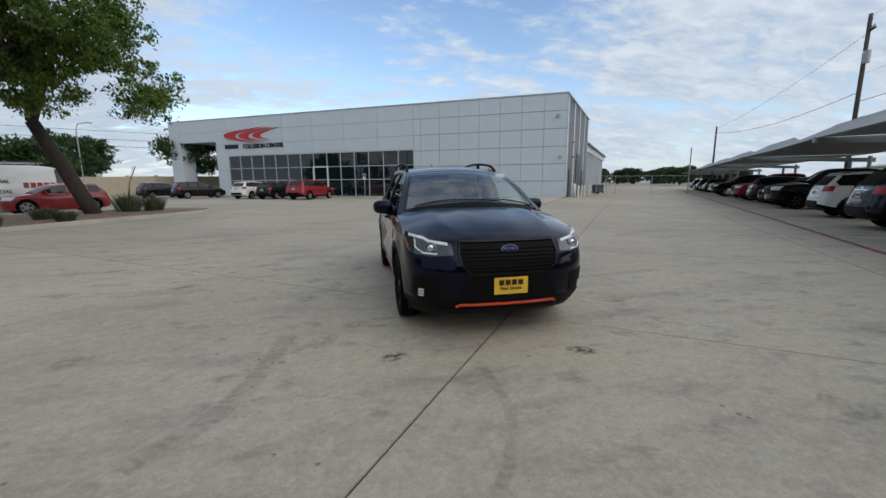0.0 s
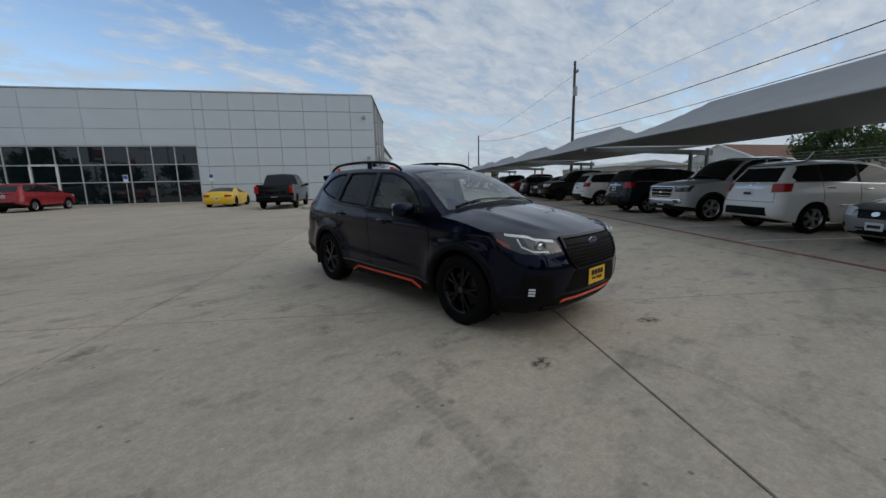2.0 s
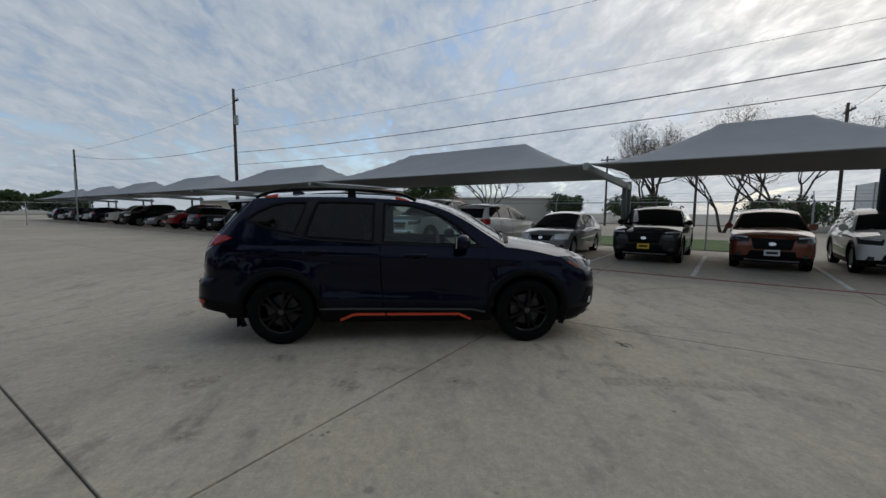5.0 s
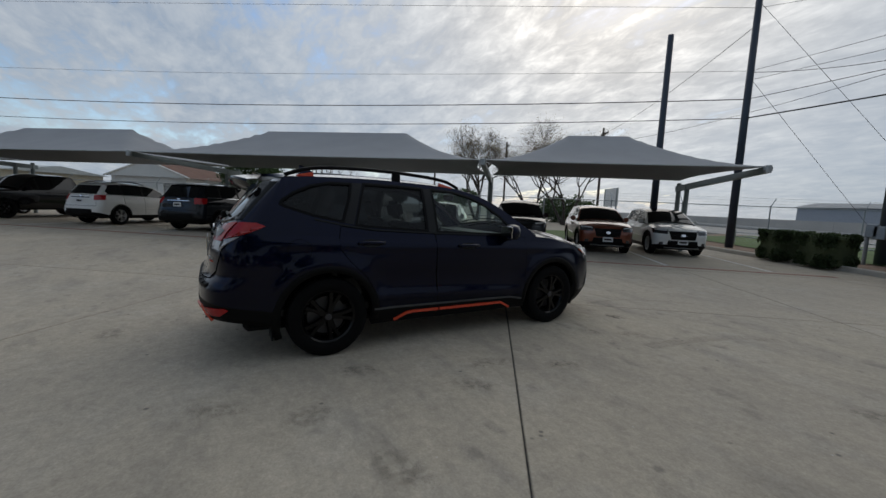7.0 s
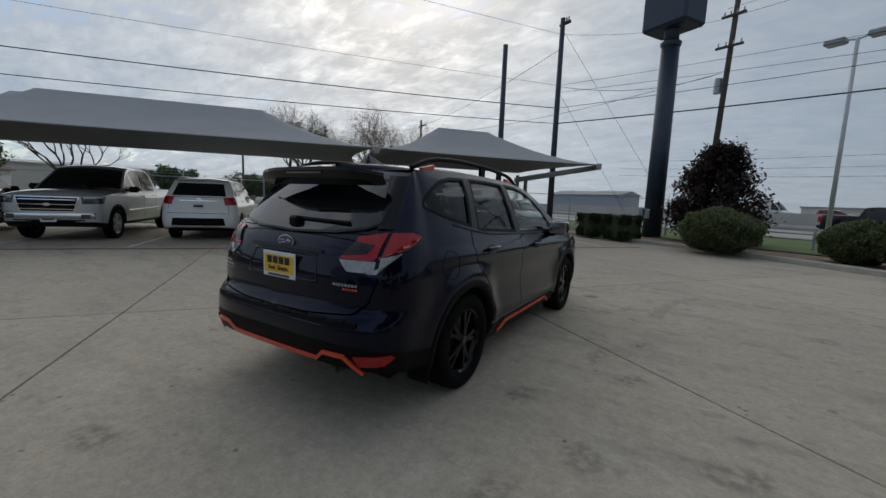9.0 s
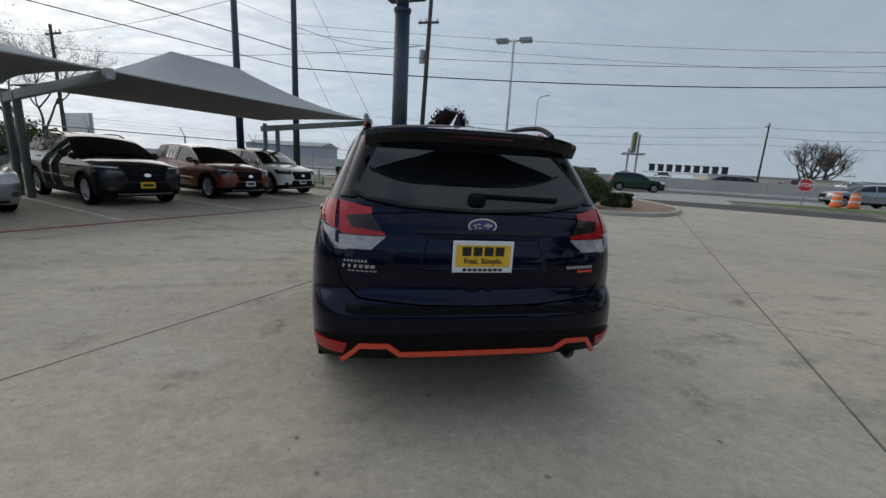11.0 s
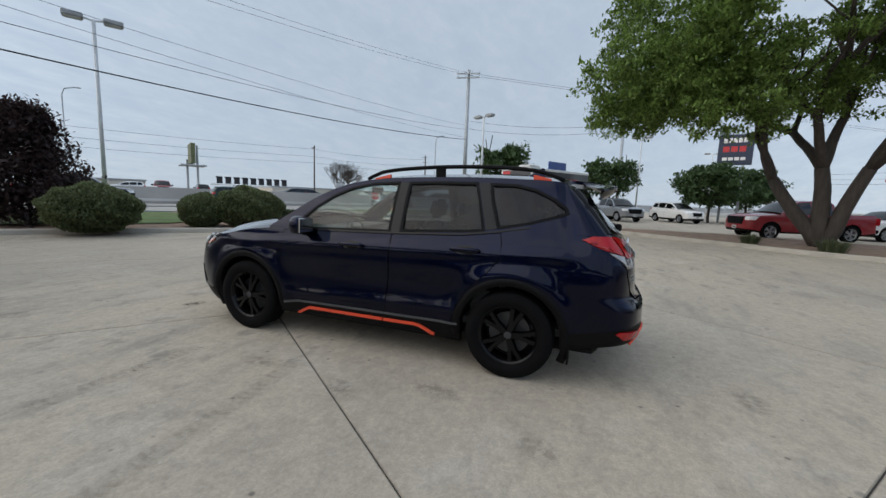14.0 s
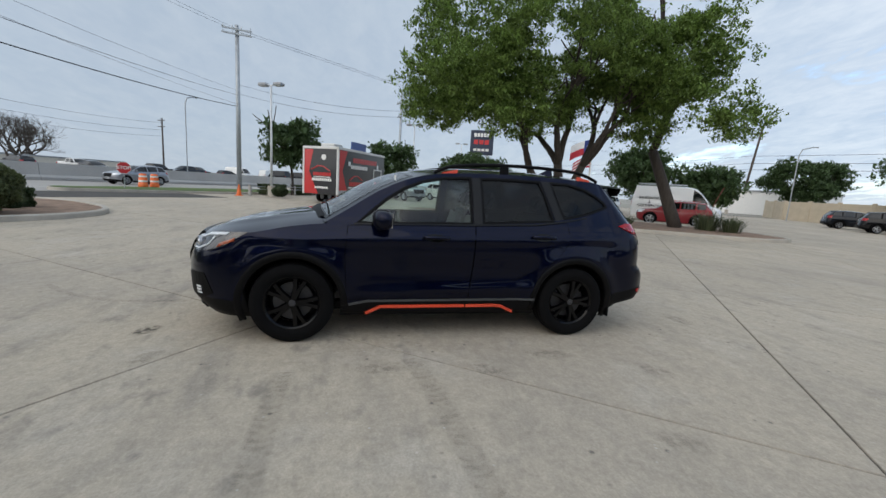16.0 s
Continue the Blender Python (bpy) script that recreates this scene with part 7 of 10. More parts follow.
        box(mb, (xm + 0.02, yc - 0.07, zc - 0.08), (xm + (0.28 if style in ("pickup", "van") else 0.20), yc + 0.06, zc + 0.09), 0.035, None, 2)
        part("mirror", fl(mb), BLACK if style in ("pickup", "van") else color, t)
        for k in (0, 1):
            yc = (K["wins"][min(k, len(K["wins"]) - 1)][1] * ky) + 0.16
            zc = float(sh.belt(yc)) - 0.11
            hb = bmesh.new()
            p = sh.side(yc, zc)
            box(hb, (p.x - 0.01, yc - 0.1, zc - 0.015), (p.x + 0.03, yc + 0.1, zc + 0.018), 0.01)
            part("handle", fl(hb), color if not chrome else CHROME, t)
            yl = (K["wins"][min(k, len(K["wins"]) - 1)][1] * ky) - 0.03
            part("door_gap", fl(line_strip([(yl, float(sh.belt(yl)) + 0.0), (yl + 0.02, sh.base(0) + 0.15)], sh.side, 0.012, 0.0015)), GLOSS_BLACK, t)
            if len(K["wins"]) < 2:
                break
        if near_by:
            if dark_low:
                for a in sh.axles:
                    q = [(a + (sh.arch_r + 0.028) * math.cos(math.pi * w), K["r"] + (sh.arch_r + 0.028) * math.sin(math.pi * w)) for w in np.linspace(-0.02, 1.02, 19)]
                    part("arch_moulding", fl(line_strip(q, sh.side, 0.055, 0.008)), BLACK, t, smooth=True)
            if style in ("suv", "sedan"):
                for (_, y0), (y1, _) in zip(K["wins"], K["wins"][1:]):
                    q = [(y, float(f(y)) + o) for y, f, o in ((y0 * ky, sh.belt, 0.03), (y0 * ky, sh.roof, -0.06), (y1 * ky, sh.roof, -0.06), (y1 * ky, sh.belt, 0.03))]
                    part("pillar_cover", fl(drape(q, sh.side, 0.003, 0.006, 0.2)), BLACK, t)
            ye = [y * ky for y in np.linspace(K["wins"][0][0], K["wins"][-1][1], 8)]
            part("belt_trim", fl(line_strip([(y, float(sh.belt(y)) + 0.022) for y in ye], sh.side, 0.022, 0.007)), CHROME if chrome else GLOSS_BLACK, t)
            zc = sh.base(0) + 0.36 * kz
            part("flank_crease", fl(line_strip([(sh.axles[0] - 0.6, zc), (sh.axles[1] + 0.6, zc + 0.05)], sh.side, 0.05, 0.010)), color, t, smooth=True)
        if rails:
            rb = bmesh.new()
            tf = top_fn(sh)
            tube(rb, [tf(0.93, y * ky) + Vector((0, 0, 0.05 if 0 < k < 6 else 0.0)) for k, y in enumerate(np.linspace(-0.1, -1.6, 7))], 0.018)
            part("roof_rail", fl(rb), SILVER if chrome else BLACK, t)
    far = (0, sh.tip - 1.2, 0.7)
    if near_by and style in ("suv", "sedan"):
        gw, g0, g1 = K["grille"]
        zb = float(sh.base(sh.tip)) + 0.07
        wi, hi_ = (0.52, g0 * kz - 0.05) if style == "suv" else (0.40, zb + 0.11)
        it = part("lower_intake", drape([(-wi * kx, zb), (wi * kx, zb), (wi * 0.86 * kx, hi_), (-wi * 0.86 * kx, hi_)], sh.front, 0.006, 0.02, 0.12, away=far), BLACK, t, "black lower air intake")
        part("skid_strip", line_strip([(-0.55 * kx, zb - 0.01), (0.55 * kx, zb - 0.01)], sh.front, 0.035, 0.016, away=far), SILVER if dark_low and fine else BLACK, it)
        for s in (1, -1):
            lb = drape([(0.60 * kx, zb + 0.08), (0.72 * kx, zb + 0.08), (0.70 * kx, zb + 0.17), (0.60 * kx, zb + 0.17)], sh.front, 0.008, 0.02, 0.1, away=far)
            fg = part("fog_lamp", lb if s > 0 else flip_x(lb), LAMP_DARK, t)
        back = (0, sh.tail + 1.2, 0.8)
        zr = float(sh.base(sh.tail)) + 0.06
        if style == "suv":
            part("rear_valance", drape([(-0.62 * kx, zr), (0.62 * kx, zr), (0.58 * kx, zr + 0.2), (-0.58 * kx, zr + 0.2)], sh.rear, 0.008, 0.02, 0.15, away=back), BLACK, t, "black rear bumper insert")
            part("tailgate_gap", loop_strip([(-0.70 * kx, 0.72 * kz), (0.70 * kx, 0.72 * kz), (0.66 * kx, 1.12 * kz), (-0.66 * kx, 1.12 * kz)], 0.003, 0.007, sh.rear, 0.002, away=back), SHUT, t)
            part("tailgate_bar", line_strip([(-0.42 * kx, 1.03 * kz), (0.42 * kx, 1.03 * kz)], sh.rear, 0.03, 0.014, away=back), CHROME if chrome else GLOSS_BLACK, t)
        part("rear_badge", drape([(-0.06, 1.06 * kz), (0.06, 1.06 * kz), (0.06, 1.10 * kz), (-0.06, 1.10 * kz)], sh.rear, 0.012, 0.01, 0.2, away=back), CHROME, t)
    if K["rear_win"]:
        w, z0, z1 = K["rear_win"]
        part("rear_glass", drape([(-w * kx, z0 * kz), (w * kx, z0 * kz), (w * kx * 0.86, z1 * kz), (-w * kx * 0.86, z1 * kz)], sh.rear, 0.005, 0.01, 0.15, away=(0, sh.tail + 1, 0.9)), DARK_GLASS, t, smooth=True)
    gw, g0, g1 = K["grille"]
    far = (0, sh.tip - 1.2, 0.7)
    g = part("grille", drape([(-gw * kx, g1 * kz), (-gw * kx * 0.85, g0 * kz), (gw * kx * 0.85, g0 * kz), (gw * kx, g1 * kz)], sh.front, 0.008, 0.02, 0.15, away=far), mat("grille_black", (0.0045, 0.0045, 0.0045), 0.6, spec=0.1), t)
    for k in range(3):
        z = g0 * kz + (g1 - g0) * kz * (k + 0.5) / 3
        part("grille_bar", line_strip([(-gw * kx * 0.92, z), (gw * kx * 0.92, z)], sh.front, 0.022 if chrome else 0.014, 0.02, away=far), CHROME if chrome else GLOSS_BLACK, g)
    part("grille_edge", loop_strip([(-gw * kx, g1 * kz), (-gw * kx * 0.85, g0 * kz), (gw * kx * 0.85, g0 * kz), (gw * kx, g1 * kz)], 0.012, 0.02, sh.front, 0.018, away=far), CHROME if chrome else BLACK, g)
    if near_by:
        zm = (g0 + g1) / 2 * kz
        part("front_badge", drape([(0.075 * math.cos(a), zm + 0.04 * math.sin(a)) for a in np.linspace(0, 2 * math.pi, 13)[:-1]], sh.front, 0.03, 0.012, 0.2, away=far), CHROME, g, "chrome front badge")
    if style == "pickup" and near_by:
        it = part("lower_intake", drape([(-0.7 * kx, 0.42 * kz), (0.7 * kx, 0.42 * kz), (0.66 * kx, 0.53 * kz), (-0.66 * kx, 0.53 * kz)], sh.front, 0.008, 0.02, 0.15, away=far), BLACK, t, "black lower air intake")
        for s in (1, -1):
            lb = drape([(0.62 * kx, 0.56 * kz), (0.78 * kx, 0.56 * kz), (0.78 * kx, 0.66 * kz), (0.62 * kx, 0.66 * kz)], sh.front, 0.034, 0.02, 0.1, away=far)
            part("fog_lamp", lb if s > 0 else flip_x(lb), LAMP_DARK, t)
    if style == "pickup" and chrome:
        part("front_bumper", line_strip([(-0.86 * kx, 0.62 * kz), (0.86 * kx, 0.62 * kz)], sh.front, 0.16, 0.03, away=far), CHROME, t, smooth=True)
    zf, zr = K["plate_z"]
    for y, z, on in ((sh.front(0, zf * kz).y + 0.012, zf * kz, plate), (sh.rear(0, zr * kz).y - 0.012 - (0.06 if style == "pickup" else 0), zr * kz, None)):
        bm = bmesh.new()
        box(bm, (-0.155, y - 0.006, z - 0.075), (0.155, y + 0.006, z + 0.075), 0.004)
        p = part("number_plate", bm, on or mat("plate_white", (0.66, 0.68, 0.7), 0.5), t)
        bm = bmesh.new()
        box(bm, (-0.115, y - 0.009, z - 0.03), (0.115, y + 0.009, z + 0.03))
        part("plate_bar", bm, mat("plate_ink", (0.012, 0.010, 0.008), 0.6, var=0.0), p)
    bm = bmesh.new()
    box(bm, (-0.7 * kx, sh.tail + 0.3, sh.base(0) + 0.02), (0.7 * kx, sh.tip - 0.3, sh.base(0) + 0.16), 0.03)
    part("underbody", bm, BLACK, t)
    for a in sh.axles:
        well(t, sh, a, 0.3)
        xw = sh.side(a, 0.7).x - 0.118
        for s in (1, -1):
            wheel(t, xw * s, a, K["r"], 0.22, rim or SILVER, 5, s, detail=False)
    return t


WHITE_P, BLACK_P, RED_P = paint("white", (0.72, 0.72, 0.70)), paint("black", (0.008, 0.008, 0.009)), paint("red", (0.25, 0.010, 0.016))
SILVER_P, GREY_P, ORANGE_P = paint("silver", (0.27, 0.28, 0.30), 0.6), paint("charcoal", (0.018, 0.019, 0.021), 0.15), paint("burnt_orange", (0.17, 0.038, 0.016), 0.3)
NAVY_P, YELLOW_P, GREEN_P = paint("slate_blue", (0.010, 0.012, 0.016), 0.1), paint("yellow", (0.80, 0.52, 0.02)), paint("dark_green", (0.012, 0.035, 0.022))
YELLOW_CARD = mat("yellow_card", (0.78, 0.47, 0.03), 0.5, var=0.05)


def in_bay(u, nose_v, length, out=True):
    """Pose of a car in a bay; out: its nose faces the drive."""
    c = bay(u, nose_v + length / 2)
    return pose(c.x, c.y, 0, 0, 0, (-39.7 - 90) + (180 if out else 0))


vehicle("suv", WHITE_P, in_bay(-6.5, 2.1, 4.3), "white compact crossover with black trim under the canopy", (0.97, 0.94, 0.97), roof_color=GLOSS_BLACK, fine=True, near_by=True)
vehicle("suv", ORANGE_P, in_bay(-4.05, 1.6, 4.3), "burnt orange compact crossover under the canopy", (0.97, 0.94, 0.97), fine=True, near_by=True)
vehicle("suv", GREY_P, in_bay(-1.2, 1.4, 4.75), "charcoal mid-size SUV with a yellow dealer plate", (1.04, 1.04, 1.02), plate=YELLOW_CARD, fine=True, rails=True, chrome=False, near_by=True)
vehicle("sedan", SILVER_P, in_bay(1.75, 1.1, 4.53), "silver four-door sedan with a dull windscreen", (1, 1, 1.02), dark_low=False, fine=True, near_by=True, lamp_mat=LAMP_CLEAR)
vehicle("suv", WHITE_P, in_bay(4.6, 0.95, 4.8, False), "white luxury SUV parked nose-in", (1.04, 1.05, 1.06), dark_low=False, rails=True, chrome=True, near_by=True)
vehicle("pickup", paint("pale_silver", (0.50, 0.51, 0.53), 0.4), in_bay(7.65, 0.6, 5.85), "silver pickup truck with a chrome grille", (1.02, 1, 1.04), chrome=True, fine=True, near_by=True)
vehicle("suv", NAVY_P, in_bay(11.0, 0.6, 5.05, False), "dark slate SUV parked nose-in", (1.09, 1.10, 1.08), rails=True, chrome=True, near_by=True)
vehicle("suv", WHITE_P, in_bay(15.6, 0.9, 4.65, False), "white crossover parked nose-in under the canopy", (1.0, 1.02, 1.04), rails=True, near_by=True)
vehicle("pickup", BLACK_P, in_bay(21.2, 0.6, 5.85), "black pickup truck under the canopy", (1, 1, 1.02), rim=RIM_BLACK)
vehicle("pickup", RED_P, in_bay(31.0, 0.6, 5.85), "red pickup truck facing the drive", (1, 1, 0.98))
vehicle("pickup", WHITE_P, in_bay(45.0, 0.6, 5.85), "white pickup truck far along the bays", (1, 1, 0.98))
far_row = [("suv", BLACK_P), ("suv", GREY_P), ("sedan", SILVER_P), ("pickup", BLACK_P), ("suv", NAVY_P), ("suv", WHITE_P), ("sedan", BLACK_P), ("suv", GREY_P), ("suv", BLACK_P), ("sedan", WHITE_P), ("suv", NAVY_P), ("suv", BLACK_P)]
for i, (st, pc) in enumerate(far_row):
    vehicle(st, pc, in_bay((24.5, 27.4, 36.0, 39.5)[i] if i < 4 else 40.5 + i * 2.9, 0.9, 4.6, i % 3 != 1), "parked car far along the canopy row", (1, 1, 1), group="far parked cars")


def by_shop(d, off, turn=0.0):
    p = WC + WD * d - WN * off
    return pose(p.x, p.y, 0, 0, 0, 59 - 90 + turn)


vehicle("suv", RED_P, by_shop(22.3, 5.2), "red crossover nose-in to the shop windows", (1.08, 1.1, 1.08), near_by=True)
vehicle("suv", BLACK_P, by_shop(26.2, 5.0), "black hatchback SUV nose-in to the shop windows", (1, 0.98, 0.94), near_by=True)
vehicle("suv", WHITE_P, by_shop(29.2, 4.8), "white SUV nose-in to the shop windows", (1.05, 1.05, 1.02), dark_low=False, near_by=True)
vehicle("suv", BLACK_P, by_shop(36.2, 5.2, -18), "black SUV by the porch of the shop", (1.06, 1.08, 1.02), near_by=True)
vehicle("suv", NAVY_P, by_shop(41.8, 5.0, -10), "dark SUV by the porch of the shop", (1.0, 1.0, 1.0), near_by=True)
vehicle("pickup", BLACK_P, pose(6.35, 21.4, 0, 0, 0, 57 - 90), "black pickup truck, tailgate to the drive", (1.05, 1.0, 1.06), rim=RIM_BLACK)
vehicle("coupe", YELLOW_P, pose(4.4, 26.5, 0, 0, 0, 57 - 90), "bright yellow low sports coupe", (1, 1, 1), rim=RIM_BLACK, dark_low=False)
vehicle("suv", RED_P, pose(-16.3, 18.6, 0, 0, 0, 226 - 90), "bright red hatchback behind the oak", (0.95, 0.92, 0.92), dark_low=False, name="car")
vehicle("pickup", RED_P, pose(-20.3, 11.2, 0, 0, 0, -72 - 90), "red pickup truck behind the oak island", (1, 1, 1.0))
vehicle("suv", WHITE_P, pose(-24.0, 16.5, 0, 0, 0, -60 - 90), "white SUV behind the oak island", (1, 1, 1))
vehicle("suv", WHITE_P, pose(-26.5, 20.5, 0, 0, 0, -60 - 90), "white SUV at the side street", (1, 1, 1))
vehicle("pickup", SILVER_P, pose(-33.4, 3.6, 0, 0, 0, 30 - 90), "silver pickup truck hitched by the trailer", (1, 1, 1.0))
vehicle("suv", WHITE_P, pose(-36.4, 8.8, 0, 0, 0, 30 - 90), "white SUV with a blue flank stripe", (1.05, 1.1, 1.08))
van = vehicle("van", WHITE_P, pose(-19.3, 21.4, 0, 0, 0, 46 - 90), "white high-roof service van with red and black lettering", (1, 1, 1.0), dark_low=False, name="service_van")
INK_GREY = mat("van_ink", (0.03, 0.03, 0.035), 0.5, var=0.0)
van_side = Matrix(((0, 0, 1, 1.005), (1, 0, 0, -1.55), (0, 1, 0, 1.62), (0, 0, 0, 1)))
for k, w in enumerate(("RESIDENTIAL", "&", "COMMERCIAL")):
    words(w, 0.24, INK_GREY, van, van_side @ Matrix.Translation((0, -0.27 * k, -0.02 * (k == 0))), depth=0.02, label="dark lettering")
for k in range(7):
    bm = bmesh.new()
    box(bm, (0.99, -0.35 + k * 0.27, 1.28), (1.012, -0.15 + k * 0.27, 1.56))
    part("name_bar", bm, mat("van_red", (0.35, 0.05, 0.04), 0.5), van, "dark red name bar")
bm = bmesh.new()
for x in (-0.75, 0.75):
    tube(bm, [(x, -2.4, 2.62), (x, 0.6, 2.62)], 0.025)
for y in (-2.3, -1.0, 0.4):
    tube(bm, [(-0.8, y, 2.62), (0.8, y, 2.62)], 0.02)
    for x in (-0.75, 0.75):
        tube(bm, [(x, y, 2.42), (x, y, 2.62)], 0.02)
part("ladder_rack", bm, GALV, van, "galvanised roof ladder rack")
# traffic that stands on the road, and the lots beyond the highway
for st, pc, r, s, z, turn, lab in (("suv", GREEN_P, 9.3, 23.4, -0.005, 0, "dark green SUV on the frontage road"), ("suv", SILVER_P, 24.0, 21.4, -0.005, 180, "silver SUV on the frontage road"), ("pickup", NAVY_P, -1.0, 20.5, -0.005, 0, "dark blue pickup on the frontage road")):
    p = road(r, s)
    vehicle(st, pc, pose(p.x, p.y, z, 0, 0, 150 - 90 + turn), lab, (1.02, 1.02, 1.0), group="cars on the road")

# ---- highway deck and far lots ----
band("highway", 26.6, 62, 0.35, ASPHALT, "raised grey highway behind the barrier", "road")
bm = bmesh.new()
for s0, s1, z0, z1 in ((26.55, 26.6, -0.03, 0.35), (62, 62.05, -0.03, 0.35)):
    vs = [bm.verts.new(road(r, s0, z)) for r, z in ((-180, z0), (260, z0), (260, z1), (-180, z1))]
    bm.faces.new(vs)
tagged(part("deck_edge", bm, BARRIER), "edge of the highway deck", "road edge", kind="structure")
rng = random.Random(5)
far_paint = [WHITE_P, WHITE_P, WHITE_P, SILVER_P, BLACK_P, GREY_P, RED_P, NAVY_P]
proto = {}
for i in range(26):
    st = rng.choice(["suv", "suv", "pickup", "van"])
    pc = rng.choice(far_paint)
    p = road(-30 + i * 5.2 + rng.uniform(-1, 1), 52 + rng.uniform(-3, 9), 0.35)
    mm = pose(p.x, p.y, p.z, 0, 0, rng.choice([60, 150, 240, 330]) - 90 + rng.uniform(-6, 6))
    if (st, pc.name) in proto:
        copy_thing(proto[st, pc.name], mm)
    else:
        proto[st, pc.name] = vehicle(st, pc, mm, "vehicle in the sales lot across the highway", (1, 1, 1), group="cars across the highway")


def block(name, lo, hi, m, wall_mat, label, roof="flat", roof_mat=None, wins=()):
    """A plain far building with a roof and openings."""
    t = thing(name, label, "building", m)
    bm = bmesh.new()
    box(bm, lo, hi)
    part("wall", bm, wall_mat, t)
    bm = bmesh.new()
    (x0, y0, _), (x1, y1, z1) = lo, hi
    if roof == "flat":
        box(bm, (x0 - 0.2, y0 - 0.2, z1), (x1 + 0.2, y1 + 0.2, z1 + 0.3))
    else:
        yc, h = (y0 + y1) / 2, roof
        vs = [bm.verts.new(p) for p in ((x0 - 0.4, y0 - 0.5, z1 - 0.1), (x1 + 0.4, y0 - 0.5, z1 - 0.1), (x1 + 0.4, y1 + 0.5, z1 - 0.1), (x0 - 0.4, y1 + 0.5, z1 - 0.1), (x0 - 0.4, yc, z1 + h), (x1 + 0.4, yc, z1 + h))]
        for f in ((0, 1, 5, 4), (2, 3, 4, 5), (0, 4, 3), (1, 2, 5), (0, 3, 2, 1)):
            bm.faces.new([vs[i] for i in f])
        bmesh.ops.recalc_face_normals(bm, faces=bm.faces)
    part("roof", bm, roof_mat or mat("grey_roof", (0.28, 0.29, 0.3), 0.7), t)
    for (a, b, c, d, side) in wins:
        bm = bmesh.new()
        if side == "y":
            box(bm, (a, y0 - 0.03, c), (b, y0 + 0.02, d))
        else:
            box(bm, (x0 - 0.03, a, c), (x0 + 0.02, b, d))
        w = part("window", bm, DARK_GLASS, t)
        bm = bmesh.new()
        if side == "y":
            for p, q, r2, s in ((a - 0.08, b + 0.08, c - 0.08, c), (a - 0.08, b + 0.08, d, d + 0.08), (a - 0.08, a, c, d), (b, b + 0.08, c, d)):
                box(bm, (p, y0 - 0.06, r2), (q, y0 + 0.02, s))
        else:
            for p, q, r2, s in ((a - 0.08, b + 0.08, c - 0.08, c), (a - 0.08, b + 0.08, d, d + 0.08), (a - 0.08, a, c, d), (b, b + 0.08, c, d)):
                box(bm, (x0 - 0.06, p, r2), (x0 + 0.02, q, s))
        part("window_frame", bm, WHITE, w)
    return t


SIDING = mat("white_siding", (0.62, 0.63, 0.62), 0.7, var=0.08, scale=0.5, fine=6)
SHINGLE = mat("brown_shingle", (0.16, 0.085, 0.06), 0.95, var=0.25, scale=1.0, fine=18, bump=0.3)
# house beyond the fence: gable end towards the lot, boards along the walls
house = block("house", (0, 0, 0), (12, 8.4, 3.2), pose(50.4, 4.8, 0, 0, 0, -28), SIDING, "white clapboard house with a brown shingle roof", 1.8, SHINGLE, ((1.4, 2.6, 1.3, 2.5, "x"), (5.6, 6.8, 1.3, 2.5, "x"), (2, 3.2, 1.3, 2.5, "y")))
bm = bmesh.new()
vs = [bm.verts.new(p) for p in ((-0.42, 0, 3.12), (-0.42, 8.4, 3.12), (-0.42, 4.2, 4.86))]
bm.faces.new(vs)
part("gable", bm, SIDING, house)
for k in range(26):
    z = 0.2 + k * 0.17
    w = min(1.0, (4.86 - z) / 1.74) * 4.2
    bm = bmesh.new()
    x = -0.03 if z < 3.05 else -0.45
    box(bm, (x, 4.2 - w, z), (x + 0.03, 4.2 + w, z + 0.155))
    part("board", bm, SIDING, house)
for s_ in (-1, 1):
    bm = bmesh.new()
    tube(bm, [(-0.48, 4.2, 4.98), (-0.48, 4.2 + s_ * 4.75, 3.08)], 0.11, 4)
    part("bargeboard", bm, WHITE, house, "white painted bargeboard")
block("house", (0, 0, 0), (7, 6, 2.9), pose(57.0, -5.4, 0, 0, 0, -28), SIDING, "second house with a brown roof", 1.8, SHINGLE)
block("shed", (0, 0, 0), (22, 10, 3.1), pose(60.0, 14.0, 0, 0, 0, 50), mat("beige_metal", (0.42, 0.38, 0.28), 0.6, var=0.06), "long beige metal shed", 0.7, mat("pale_roof", (0.42, 0.45, 0.45), 0.5))
block("warehouse", (0, 0, 0), (19, 12, 4.4), pose(84, -29, 0, 0, 0, 78), mat("cream_metal", (0.56, 0.53, 0.46), 0.6, var=0.06), "long beige metal warehouse behind the fence", 0.5, mat("pale_roof", (0.42, 0.45, 0.45), 0.5))
block("warehouse", (0, 0, 0), (18, 9, 3.6), pose(8, -98, 0.3, 0, 0, -20), mat("grey_metal", (0.36, 0.38, 0.42), 0.6, var=0.06), "grey warehouse across the highway", 0.9)
block("store", (0, 0, 0), (30, 10, 1.9), pose(-50, -84, 0.35, 0, 0, -28), mat("tan_wall", (0.56, 0.52, 0.45), 0.8), "tan store across the highway", "flat")
block("store", (0, 0, 0), (40, 12, 2.0), pose(-116, -66, 0.35, 0, 0, -28), mat("tan_wall", (0.56, 0.52, 0.45), 0.8), "low store across the highway", "flat")
block("store", (0, 0, 0), (24, 10, 4.4), pose(-70, 70, 0, 0, 0, 20), WHITE, "white building behind the block wall", "flat")
